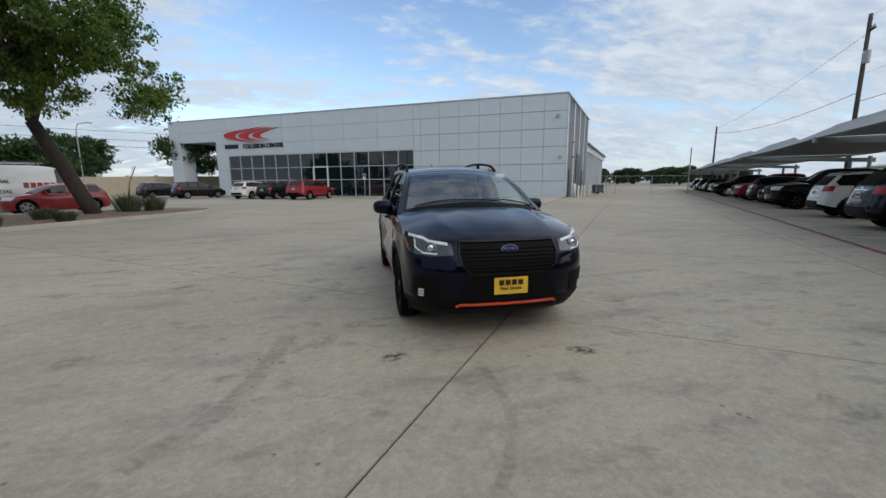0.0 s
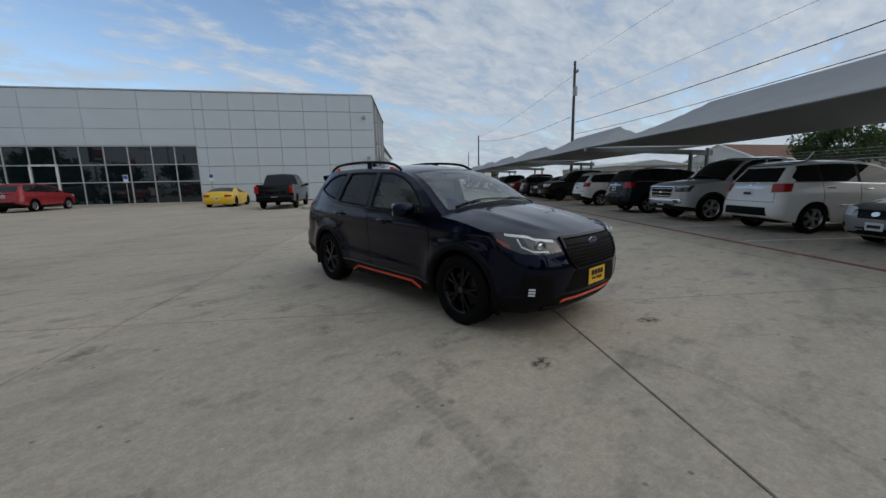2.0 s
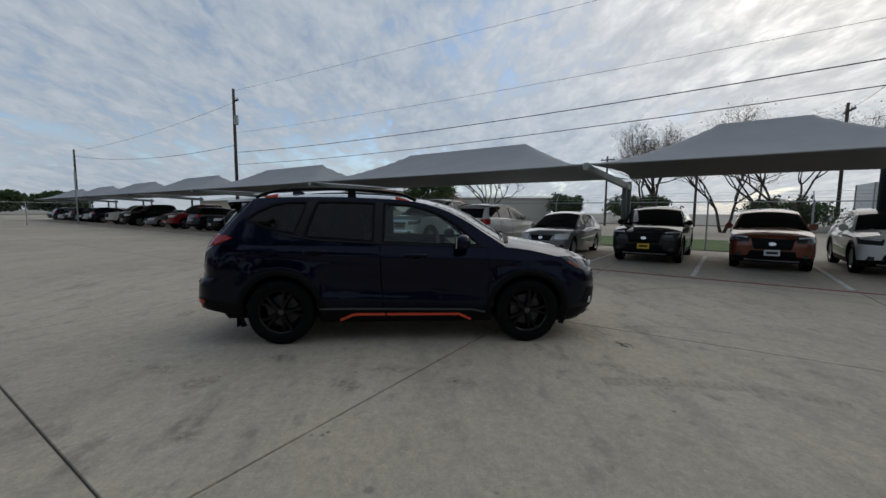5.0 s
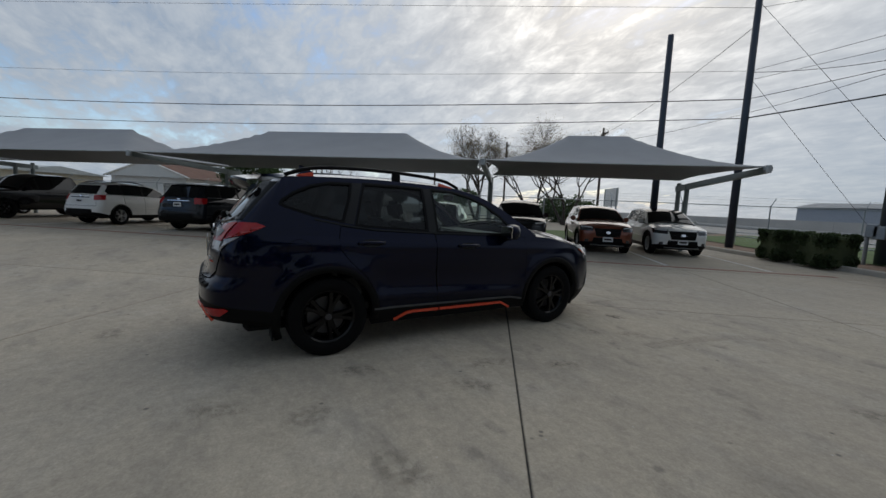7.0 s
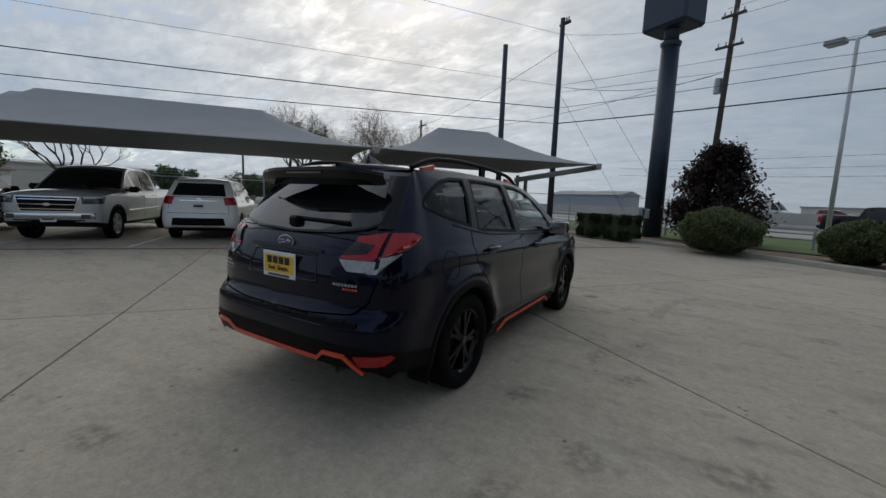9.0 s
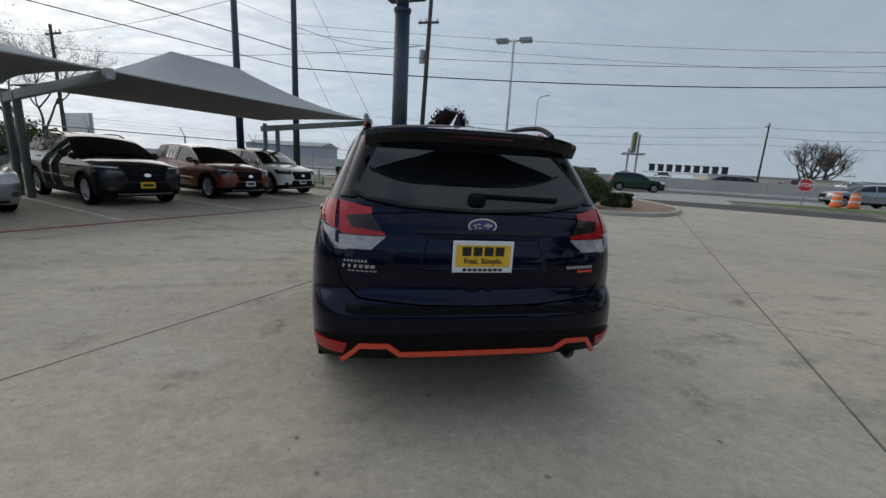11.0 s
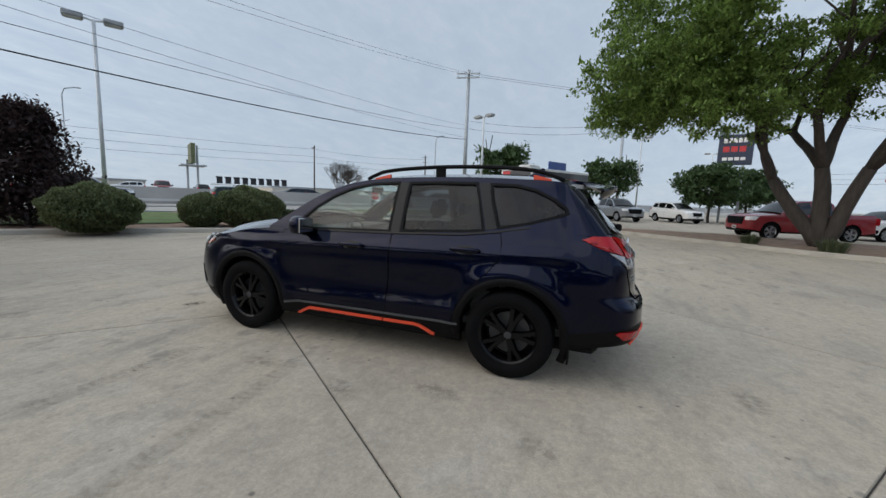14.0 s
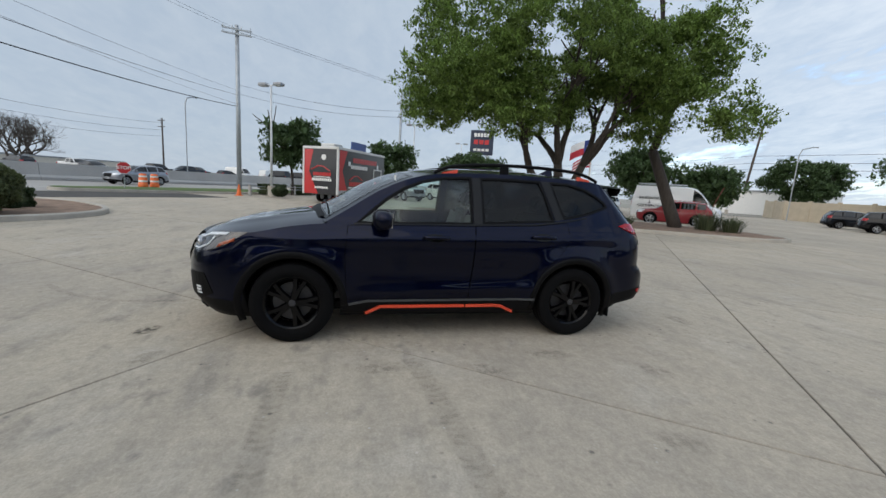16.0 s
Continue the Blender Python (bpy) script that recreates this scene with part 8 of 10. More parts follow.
# cream block wall
cw = thing("block_wall", "cream concrete block boundary wall", "wall", kind="structure")
pts = [Vector((-45.0, 62.5, 0)), Vector((-38.5, 57.5, 0)), Vector((-27.0, 54.2, 0)), Vector((-10, 60, 0))]
for a, b in zip(pts, pts[1:]):
    d = (b - a)
    n = max(1, int(d.length / 3.6))
    for k in range(n):
        p, q = a + d * k / n, a + d * (k + 1) / n
        ang = math.degrees(math.atan2(d.y, d.x))
        bm = bmesh.new()
        L = (q - p).length
        box(bm, (0.2, -0.08, 0), (L - 0.2, 0.08, 2.5))
        part("panel", bm, CREAM, cw, m=pose(p.x, p.y, 0, 0, 0, ang))
        bm = bmesh.new()
        box(bm, (-0.2, -0.14, 0), (0.2, 0.14, 2.65), 0.03)
        part("pier", bm, CREAM, cw, m=pose(p.x, p.y, 0, 0, 0, ang))

# ---- fences ----


def chain_fence(pts, height=1.9, step=3.0, label="galvanised chain-link fence with barbed-wire arms", arms=True, out=Vector((0, 0, 0)), mesh=0.16):
    t = thing("chain_link_fence", label, "fence")
    mesh_bm = bmesh.new()
    rail_bm = bmesh.new()
    for a, b in zip(pts, pts[1:]):
        a, b = Vector((*a, 0)), Vector((*b, 0))
        d = b - a
        n = max(1, round(d.length / step))
        for k in range(n + 1):
            p = a + d * k / n
            bm = bmesh.new()
            cyl(bm, p, p + Vector((0, 0, height + 0.05)), 0.03, n=8)
            if arms:
                tube(bm, [p + Vector((0, 0, height)), p + out * 0.3 + Vector((0, 0, height + 0.36))], 0.018)
            part("post", bm, GALV, t)
        tube(rail_bm, [a + Vector((0, 0, height)), b + Vector((0, 0, height))], 0.02)
        if arms:
            for q in (0.35, 0.68, 1.0):
                tube(rail_bm, [a + out * 0.3 * q + Vector((0, 0, height + 0.36 * q)), b + out * 0.3 * q + Vector((0, 0, height + 0.36 * q))], 0.005, 3)
        m = int(d.length / mesh)
        u, h = d.normalized(), height
        for k in range(-int(h / mesh), m):
            for sgn in (1, -1):
                x0, z0 = k * mesh, 0.0 if sgn > 0 else h
                x1, z1 = x0 + h, h if sgn > 0 else 0.0
                if x0 < 0:
                    z0, x0 = z0 + sgn * (-x0), 0.0
                if x1 > d.length:
                    z1, x1 = z1 - sgn * (x1 - d.length), d.length
                if x1 > x0:
                    w = Vector((0, 0, 0.0022))
                    p, q = a + u * x0 + Vector((0, 0, z0)), a + u * x1 + Vector((0, 0, z1))
                    mesh_bm.faces.new([mesh_bm.verts.new(v) for v in (p - w, q - w, q + w, p + w)])
    part("rail", rail_bm, GALV, t)
    tagged(part("mesh", mesh_bm, GALV, t), kind="stuff")


fa, fb = bay(34, 7.6), bay(-8.5, 7.6)
chain_fence([(fa.x, fa.y), (fb.x, fb.y)], 1.9, 3.0, out=CV)
chain_fence([(fb.x, fb.y), (-1.0, -24.2)], 1.9, 3.2, "galvanised chain-link fence beside the road", out=heading(-100))
chain_fence([(22.0, 30.2), (27.0, 34.2), (34.5, 32.0)], 2.0, 3.6, "chain-link gate across the service drive", arms=False)
bm = bmesh.new()
cyl(bm, (34.5, 32.0, 0), (34.5, 32.0, 5.0), 0.06, n=8)
tagged(part("gate_post", bm, GALV), "tall steel gate post", "post")
for p in ((17.9, 27.2), (19.4, 29.8)):
    bm = bmesh.new()
    cyl(bm, (*p, 0), (*p, 1.15), 0.11, n=14)
    bmesh.ops.create_uvsphere(bm, u_segments=14, v_segments=6, radius=0.11, matrix=Matrix.Translation((*p, 1.15)))
    tagged(part("bollard", bm, WHITE, smooth=True), "white concrete-filled steel bollard", "bollard", "bollards by the shop")
# low cable rail along the road verge
lr = thing("guard_rail", "low galvanised pipe rail on wooden posts", "rail")
for k in range(7):
    p = Vector((-8.2, -13.2, 0)) + heading(-28) * k * 2.6
    bm = bmesh.new()
    cyl(bm, p, p + Vector((0, 0, 0.75)), 0.09 if k in (0, 6) else 0.05, n=10)
    part("post", bm, BARRIER, lr)
bm = bmesh.new()
for z in (0.45, 0.65):
    tube(bm, [Vector((-8.2, -13.2, z)), Vector((-8.2, -13.2, z)) + heading(-28) * 15.6], 0.025)
part("pipe", bm, GALV, lr)
lr = thing("guard_rail", "low galvanised pipe rail by the grass island", "rail")
for k in range(5):
    p = Vector((-25.6, -7.7, 0)) + heading(150) * k * 2.4
    bm = bmesh.new()
    cyl(bm, p, p + Vector((0, 0, 0.75)), 0.11 if k == 0 else 0.05, n=10)
    part("post", bm, BARRIER, lr)
bm = bmesh.new()
for z in (0.45, 0.65):
    tube(bm, [Vector((-25.6, -7.7, z)), Vector((-25.6, -7.7, z)) + heading(150) * 9.6], 0.025)
part("pipe", bm, GALV, lr)

# ---- poles, lamps, wires ----


def utility_pole(x, y, h, r, material, label, arms=(), name="utility_pole", cans=(), lean=0.0, face=0.0):
    t = thing(name, label, "pole", pose(x, y, 0, 0, lean, face))
    bm = bmesh.new()
    cyl(bm, (0, 0, -0.02), (0, 0, h), r, r * 0.72, 14)
    part("shaft", bm, material, t, smooth=True)
    for z, w in arms:
        bm = bmesh.new()
        box(bm, (-w, -0.05 - r, z - 0.06), (w, 0.05 - r, z + 0.06))
        a = part("cross_arm", bm, WOOD_POLE if material is not GALV else GALV, t)
        for k in range(4):
            bm = bmesh.new()
            cyl(bm, (-w + 0.12 + k * (2 * w - 0.24) / 3, -r, z + 0.06), (-w + 0.12 + k * (2 * w - 0.24) / 3, -r, z + 0.26), 0.045, 0.03, 8)
            part("insulator", bm, GALV, a)
    for z, s in cans:
        bm = bmesh.new()
        cyl(bm, (s * (r + 0.2), 0, z - 0.4), (s * (r + 0.2), 0, z + 0.4), 0.2, n=14)
        part("transformer", bm, GALV, t, "grey transformer can")
        bm = bmesh.new()
        box(bm, (min(0, s * 0.35), -0.04, z + 0.15), (max(0, s * 0.35), 0.04, z + 0.25))
        part("bracket", bm, GALV, t)
    return t


utility_pole(33.0, 16.6, 12.4, 0.16, WOOD_POLE, "tall weathered wooden utility pole with a transformer", ((11.4, 0.5),), cans=((9.6, -1),), face=50)
utility_pole(5.7, -13.75, 8.5, 0.15, BLUE_POLE, "dark painted steel pole", name="steel_pole")
utility_pole(4.0, -16.6, 10.4, 0.16, BLUE_POLE, "dark blue-grey utility pole with stays", ((10.2, 0.35),), face=-30)
utility_pole(-2.9, -24.0, 14.5, 0.17, WOOD_POLE, "grey utility pole with a transformer can", ((11.9, 0.6), (10.3, 0.7)), cans=((8.3, -1),), lean=2.0, face=150)
utility_pole(-36.5, -11.1, 14.4, 0.22, GALV, "tall grey steel utility pole with a cross arm", ((14.0, 1.2), (13.6, 1.2)), face=100)
utility_pole(-61, -50, 10.5, 0.16, WOOD_POLE, "far wooden utility pole", ((10.0, 0.9),), face=60)
utility_pole(-88, -38, 11.5, 0.18, WOOD_POLE, "far wooden utility pole", ((11.0, 0.9), (9.8, 0.9)), face=60)
utility_pole(-38.7, 4.0, 11.0, 0.15, GALV, "grey utility pole by the side street", ((9.8, 0.7), (8.4, 0.5)), face=20)
utility_pole(-60.0, 75.0, 17.0, 0.25, WOOD_POLE, "far leaning wooden pole", ((15.6, 1.3),), lean=6, face=10)
utility_pole(52.3, 46.3, 9.5, 0.15, WOOD_POLE, "far bare wooden pole")
utility_pole(40.0, -22.0, 8.0, 0.13, WOOD_POLE, "wooden pole behind the fence", ((7.6, 0.8),), face=40)
utility_pole(24.0, -33.0, 10.0, 0.14, WOOD_POLE, "wooden pole by the trees", ((9.4, 0.9),), face=-30)
utility_pole(36.0, -30.0, 9.6, 0.14, WOOD_POLE, "wooden pole by the trees", ((9.0, 0.9),), face=-30)

# big sign pole with its meter boxes and the underside of its sign
bp = thing("sign_pole", "massive dark blue steel sign pole", "pole", pose(-0.85, -15.6, 0))
for z0, z1, r in ((-0.02, 8.1, 0.38), (8.1, 9.2, 0.28)):
    bm = bmesh.new()
    cyl(bm, (0, 0, z0), (0, 0, z1), r, r if z0 > 0 else 0.34, 28)
    part("shaft", bm, BLUE_POLE, bp, smooth=True)
bm = bmesh.new()
lathe(bm, [(7.95, 0.36), (8.05, 0.40), (8.12, 0.40), (8.17, 0.28)], 28, "Z")
part("collar", bm, BLUE_POLE, bp, smooth=True)
bm = bmesh.new()
box(bm, (-0.95, -0.7, 8.6), (0.95, 0.7, 13.0), 0.1)
part("sign_box", bm, mat("sign_navy", (0.02, 0.03, 0.06), 0.5), bp, m=pose(0, 0, 0, 0, 0, -30))
for x, z in ((0.42, 1.15), (0.25, 1.1)):
    bm = bmesh.new()
    box(bm, (x - 0.14, 0.3, z - 0.2), (x + 0.14, 0.52, z + 0.2), 0.02)
    part("meter_box", bm, GALV, bp, "grey electric meter box")
bm = bmesh.new()
cyl(bm, (0.5, 0.42, 0), (0.5, 0.42, 0.95), 0.05, n=10)
part("conduit", bm, GALV, bp)


def area_lamp(x, y, h, label, heads=2, turn=0.0, base=0.75):
    t = thing("parking_lot_lamp", label, "street lamp", pose(x, y, 0, 0, 0, turn))
    bm = bmesh.new()
    cyl(bm, (0, 0, -0.02), (0, 0, base), 0.26, n=20)
    part("footing", bm, KERB, t)
    bm = bmesh.new()
    cyl(bm, (0, 0, base), (0, 0, h), 0.085, 0.06, 14)
    part("mast", bm, mat("white_steel", (0.55, 0.57, 0.58), 0.5), t, smooth=True)
    for s in (1, -1)[:heads]:
        bm = bmesh.new()
        tube(bm, [(0, 0, h - 0.05), (0.35 * s, 0, h + 0.02)], 0.035)
        part("bracket", bm, mat("white_steel", (0.55, 0.57, 0.58), 0.5), t)
        bm = bmesh.new()
        box(bm, (min(0.3 * s, 0.95 * s), -0.22, h - 0.08), (max(0.3 * s, 0.95 * s), 0.22, h + 0.12), 0.04)
        hd = part("head", bm, mat("grey_lamp_head", (0.30, 0.31, 0.32), 0.5), t)
        bm = bmesh.new()
        box(bm, (min(0.36 * s, 0.88 * s), -0.17, h - 0.10), (max(0.36 * s, 0.88 * s), 0.17, h - 0.08))
        part("lens", bm, mat("lamp_lens", (0.5, 0.5, 0.48), 0.3), hd)


area_lamp(-6.88, -17.5, 7.95, "white twin-head parking lot lamp on a concrete footing", turn=150)
area_lamp(-26.1, -6.4, 7.6, "white twin-head parking lot lamp by the grass island", turn=60)
area_lamp(-42.0, 6.0, 8.2, "white twin-head parking lot lamp by the side street", turn=80)
area_lamp(-58.0, 16.0, 8.4, "far twin-head parking lot lamp", turn=80)
area_lamp(-52, 63, 7.0, "far parking lot lamp behind the block wall", turn=10)
for x, y, h, tr in ((-26, -59, 13, 150), (-55, -22, 11, 150), (-34, 52, 9, 60)):
    t = thing("street_lamp", "slim grey street lamp with a curved arm", "street lamp", pose(x, y, 0.0, 0, 0, tr))
    bm = bmesh.new()
    tube(bm, [(0, 0, -0.02), (0, 0, h - 1), (0.25, 0, h - 0.3), (1.2, 0, h)], 0.07, 8)
    part("mast", bm, GALV, t)
    bm = bmesh.new()
    box(bm, (1.1, -0.12, h - 0.06), (1.8, 0.12, h + 0.06), 0.03)
    part("head", bm, GALV, t)


def wire(a, b, sag=0.6, r=0.012, label="thin black overhead power cable"):
    a, b = Vector(a), Vector(b)
    bm = bmesh.new()
    n = 20
    tube(bm, [a.lerp(b, k / n) - Vector((0, 0, 4 * sag * (k / n) * (1 - k / n))) for k in range(n + 1)], r, 5)
    tagged(part("overhead_cable", bm, WIRE), label, "cable", "overhead cables")


A_, C_, E_, D_ = (33.0, 16.6), (4.0, -16.6), (-2.9, -24.0), (-36.5, -11.1)
for z0, z1, r, sg in ((6.75, 6.15, 0.020, 0.42), (5.65, 5.4, 0.016, 0.42), (8.5, 7.25, 0.007, 0.3), (12.2, 9.65, 0.007, 0.05)):
    wire((*A_, z0), (*C_, z1), sg, r)
for z0, z1, r, sg in ((5.4, 7.5, 0.026, 0.6), (6.15, 8.5, 0.012, 0.55), (7.25, 8.9, 0.008, 0.5), (6.9, 7.7, 0.008, 0.5)):
    wire((*C_, z0), (*D_, z1), sg, r)
for z0, z1, r, sg in ((9.65, 11.9, 0.008, 0.3), (7.2, 9.0, 0.012, 0.5)):
    wire((*C_, z0), (*E_, z1), sg, r)
for z0, z1, r, sg in ((11.9, 13.9, 0.010, 0.5), (12.4, 14.1, 0.010, 0.5)):
    wire((*E_, z0), (*D_, z1), sg, r)
for k, (z0, z1) in enumerate(((8.6, 8.4), (9.4, 9.0), (13.9, 10.0), (14.1, 10.3))):
    wire((*D_, z0), (-38.7 - 60 * (k > 1), 4.0 + 75 * (k > 1), z1 + 3 * (k > 1)), 0.5, 0.014)
wire((*A_, 11.2), (52.3, 46.3, 9.2), 0.5, 0.012), wire((*A_, 7.4), (52.3, 46.3, 8.6), 0.8, 0.02)
wire((*C_, 9.9), (-1.5, -24.5, 0.6), 0.0, 0.008, "thin slanting steel guy wire"), wire((*C_, 7.0), (1.0, -23.0, 0.6), 0.0, 0.008, "thin slanting steel guy wire")
wire((*C_, 9.0), (24.0, -33.0, 9.4), 0.4, 0.012), wire((24.0, -33.0, 9.2), (36.0, -30.0, 9.0), 0.3, 0.012)
wire((*E_, 9.0), (24.0, -33.0, 8.4), 0.6, 0.014)
for z in (7.2, 8.4, 9.8):
    wire((-61, -50, z), (-88, -38, z + 0.8), 0.6, 0.02), wire((-61, -50, z), (10, -78, z), 1.0, 0.02)
    wire((-60, 75, z + 1.5), (-140, 60, z + 2), 1.0, 0.03), wire((-60, 75, z + 1.5), (40, 95, z + 2), 1.0, 0.03)

# ---- signs ----


def stop_sign(x, y, turn):
    t = thing("stop_sign", "red octagonal stop sign on a steel post", "sign", pose(x, y, 0, 0, 0, turn))
    bm = bmesh.new()
    cyl(bm, (0, 0, 0), (0, 0, 1.75), 0.03, n=8)
    part("post", bm, GALV, t)
    for r, d, mt, nm in ((0.38, 0.0, WHITE, "sign_rim"), (0.355, 0.004, mat("stop_red", (0.45, 0.015, 0.02), 0.45), "sign_face")):
        bm = bmesh.new()
        prism(bm, [(r * math.cos(radians(22.5 + 45 * k)), r * math.sin(radians(22.5 + 45 * k))) for k in range(8)], d, d + 0.006)
        part(nm, bm, mt, t, m=pose(0, -0.035, 1.36, 90))
    words("STOP", 0.27, WHITE, t, pose(0, -0.048, 1.36, 90), depth=0.002, label="white lettering", bold=0.006)


stop_sign(-23.7, -14.3, 115)
for x, y in ((-26.6, -14.6), (-27.5, -14.3)):
    t = thing("traffic_barrel", "orange traffic barrel with white bands", "barrel", pose(x, y, 0.11), "traffic barrels")
    bm = bmesh.new()
    lathe(bm, [(0.0, 0.0), (0.0, 0.30), (0.25, 0.28), (0.27, 0.26), (0.6, 0.25), (0.62, 0.23), (0.92, 0.21), (0.95, 0.0)], 18, "Z")
    part("barrel", bm, mat("safety_orange", (0.75, 0.15, 0.03), 0.5), t, smooth=True)
    for z in (0.38, 0.70):
        bm = bmesh.new()
        lathe(bm, [(z, 0.262 - 0.03 * (z > 0.5)), (z + 0.11, 0.258 - 0.03 * (z > 0.5))], 18, "Z")
        part("band", bm, WHITE, t)
for x, y in ((-24.8, -8.2), (-31.5, 1.0)):
    t = thing("traffic_cone", "orange traffic cone on the ground", "cone", pose(x, y, 0))
    bm = bmesh.new()
    cyl(bm, (0, 0, 0.04), (0, 0, 0.75), 0.17, 0.04, 16)
    box(bm, (-0.22, -0.22, 0), (0.22, 0.22, 0.04))
    part("cone", bm, mat("safety_orange", (0.75, 0.15, 0.03), 0.5), t)
# pylon sign of the dealer: dark box with three rows of bars
t = thing("pylon_sign", "dark dealer pylon sign on two steel legs", "sign", pose(-41.5, 14.0, 0, 0, 0, 70))
bm = bmesh.new()
box(bm, (-1.35, -0.25, 5.5), (1.35, 0.25, 8.3), 0.04)
part("sign_box", bm, mat("sign_navy", (0.02, 0.03, 0.06), 0.5), t)
for x in (-0.7, 0.7):
    bm = bmesh.new()
    box(bm, (x - 0.1, -0.1, 0), (x + 0.1, 0.1, 5.5))
    part("leg", bm, GALV, t)
for z, h, n, mt in ((7.75, 0.42, 5, WHITE), (6.95, 0.5, 3, mat("sign_red", (0.50, 0.025, 0.03), 0.4, var=0.05)), (6.05, 0.28, 4, WHITE)):
    w = 1.9 / n
    for k in range(n):
        bm = bmesh.new()
        box(bm, (-0.95 + k * w, -0.28, z - h / 2), (-0.95 + k * w + w * 0.78, -0.25, z + h / 2))
        part("name_bar", bm, mt, t)
# far billboard and roof lettering
t = thing("billboard", "tall double-sided billboard on a pole", "billboard", pose(-75, -102, 0, 0, 0, -32))
for x in (-1.2, 1.2):
    bm = bmesh.new()
    cyl(bm, (x, 0, 0), (x, 0, 9 if x > 0 else 13), 0.3, n=10)
    part("pole", bm, GALV, t)
bm = bmesh.new()
box(bm, (-0.4, -4.2, 8.0), (0.6, 4.2, 13.2))
part("panel", bm, mat("billboard_olive", (0.11, 0.12, 0.05), 0.6), t)
bm = bmesh.new()
box(bm, (-3.0, -4.5, 7.3), (3.0, 4.5, 7.6))
part("catwalk", bm, GALV, t)
t = thing("roof_sign", "row of dark letter-like bars over the sales lot", "sign", pose(-71, -76.5, 0, 0, 0, -28))
bm = bmesh.new()
box(bm, (-9, 0, 2.2), (9, 0.2, 2.6))
part("beam", bm, WHITE, t)
for k in range(9):
    bm = bmesh.new()
    box(bm, (-8.3 + k * 1.85, -0.1, 2.7), (-7.1 + k * 1.85, 0.1, 4.1))
    box(bm, (-8.3 + k * 1.85, -0.1, 4.0), (-6.9 + k * 1.85, 0.1, 4.3))
    part("name_bar", bm, mat("sign_black", (0.012, 0.012, 0.014), 0.5, var=0.0), t)
t = thing("banner_sign", "white banner board on posts by the road", "sign", pose(25.2, -36.6, 0, 0, 0, -35))
for x in (-2, 2):
    bm = bmesh.new()
    box(bm, (x - 0.07, -0.07, 0), (x + 0.07, 0.07, 4.0))
    part("post", bm, GALV, t)
bm = bmesh.new()
box(bm, (-2.2, -0.1, 2.0), (2.2, 0.0, 4.0))
b = part("board", bm, WHITE, t)
bm = bmesh.new()
for k in range(7):
    box(bm, (-1.5 + k * 0.43, -0.12, 2.5), (-1.2 + k * 0.43, -0.1, 2.85))
box(bm, (-0.35, -0.12, 3.05), (0.35, -0.1, 3.75))
part("name_bar", bm, mat("plate_ink", (0.012, 0.010, 0.008), 0.6, var=0.0), b)
# disabled-bay signs by the shop
for d in (18.4, 12.6):
    p = WC + WD * d - WN * 2.2
    t = thing("parking_sign", "small white and blue parking sign on a post", "sign", pose(p.x, p.y, 0, 0, 0, -31))
    bm = bmesh.new()
    cyl(bm, (0, 0, 0), (0, 0, 2.3), 0.03, n=8)
    part("post", bm, GALV, t)
    bm = bmesh.new()
    box(bm, (-0.16, -0.05, 1.75), (0.16, -0.03, 2.3))
    part("board", bm, WHITE, t)
    bm = bmesh.new()
    box(bm, (-0.13, -0.056, 2.0), (0.13, -0.05, 2.26))
    part("panel", bm, mat("sign_blue", (0.02, 0.10, 0.40), 0.5), t)
# flags
t = thing("flagpole", "white flagpole with two flags", "flagpole", pose(-26.5, 19.0, 0))
bm = bmesh.new()
cyl(bm, (0, 0, 0), (0, 0, 9.5), 0.09, 0.05, 12)
part("pole", bm, WHITE, t)


def flag_piece(name, x0, x1, f0, f1, z0, z1, L, color, tag):
    """A strip of hanging cloth between two lengths along the flag and two heights on it."""
    bm = bmesh.new()
    rows = []
    for i in range(11):
        s = x0 + (x1 - x0) * i / 10
        x, y = -0.05 - L * s, 0.16 * math.sin(5 * s + z0) - (0.012 if name == "flag_star" else 0.0)
        drop = 0.62 * s * s
        rows.append((bm.verts.new((x, y, z1 - (z1 - z0) * f0 - drop)), bm.verts.new((x, y, z1 - (z1 - z0) * f1 - drop))))
    for p, q in zip(rows, rows[1:]):
        bm.faces.new((p[0], q[0], q[1], p[1]))
    part(name, bm, mat(tag, color, 0.8, var=0.1), t, smooth=True, m=pose(0, 0, 0, 0, 0, 60))


FLAG_BLUE, FLAG_WHITE, FLAG_RED = (0.03, 0.05, 0.20), (0.68, 0.68, 0.68), (0.42, 0.025, 0.04)
flag_piece("flag_field", 0.0, 0.36, 0.0, 1.0, 5.0, 6.2, 1.7, FLAG_BLUE, "flag_blue")
flag_piece("flag_star", 0.12, 0.24, 0.38, 0.62, 5.0, 6.2, 1.7, FLAG_WHITE, "flag_white")
flag_piece("flag_stripe", 0.36, 1.0, 0.0, 0.5, 5.0, 6.2, 1.7, FLAG_WHITE, "flag_white")
flag_piece("flag_stripe", 0.36, 1.0, 0.5, 1.0, 5.0, 6.2, 1.7, FLAG_RED, "flag_red")
flag_piece("flag_field", 0.0, 0.42, 0.0, 0.54, 3.9, 4.8, 1.4, FLAG_BLUE, "flag_blue")
for k in range(7):
    flag_piece("flag_stripe", 0.42 if k < 4 else 0.0, 1.0, k / 7, (k + 1) / 7, 3.9, 4.8, 1.4, FLAG_WHITE if k % 2 else FLAG_RED, "flag_white" if k % 2 else "flag_red")

# ---- the hail-repair trailer ----
TC, TE, TL = Vector((-20.2, -1.66, 0)), Vector((-24.9, 1.34, 0)), Vector((-21.75, -3.63, 0))


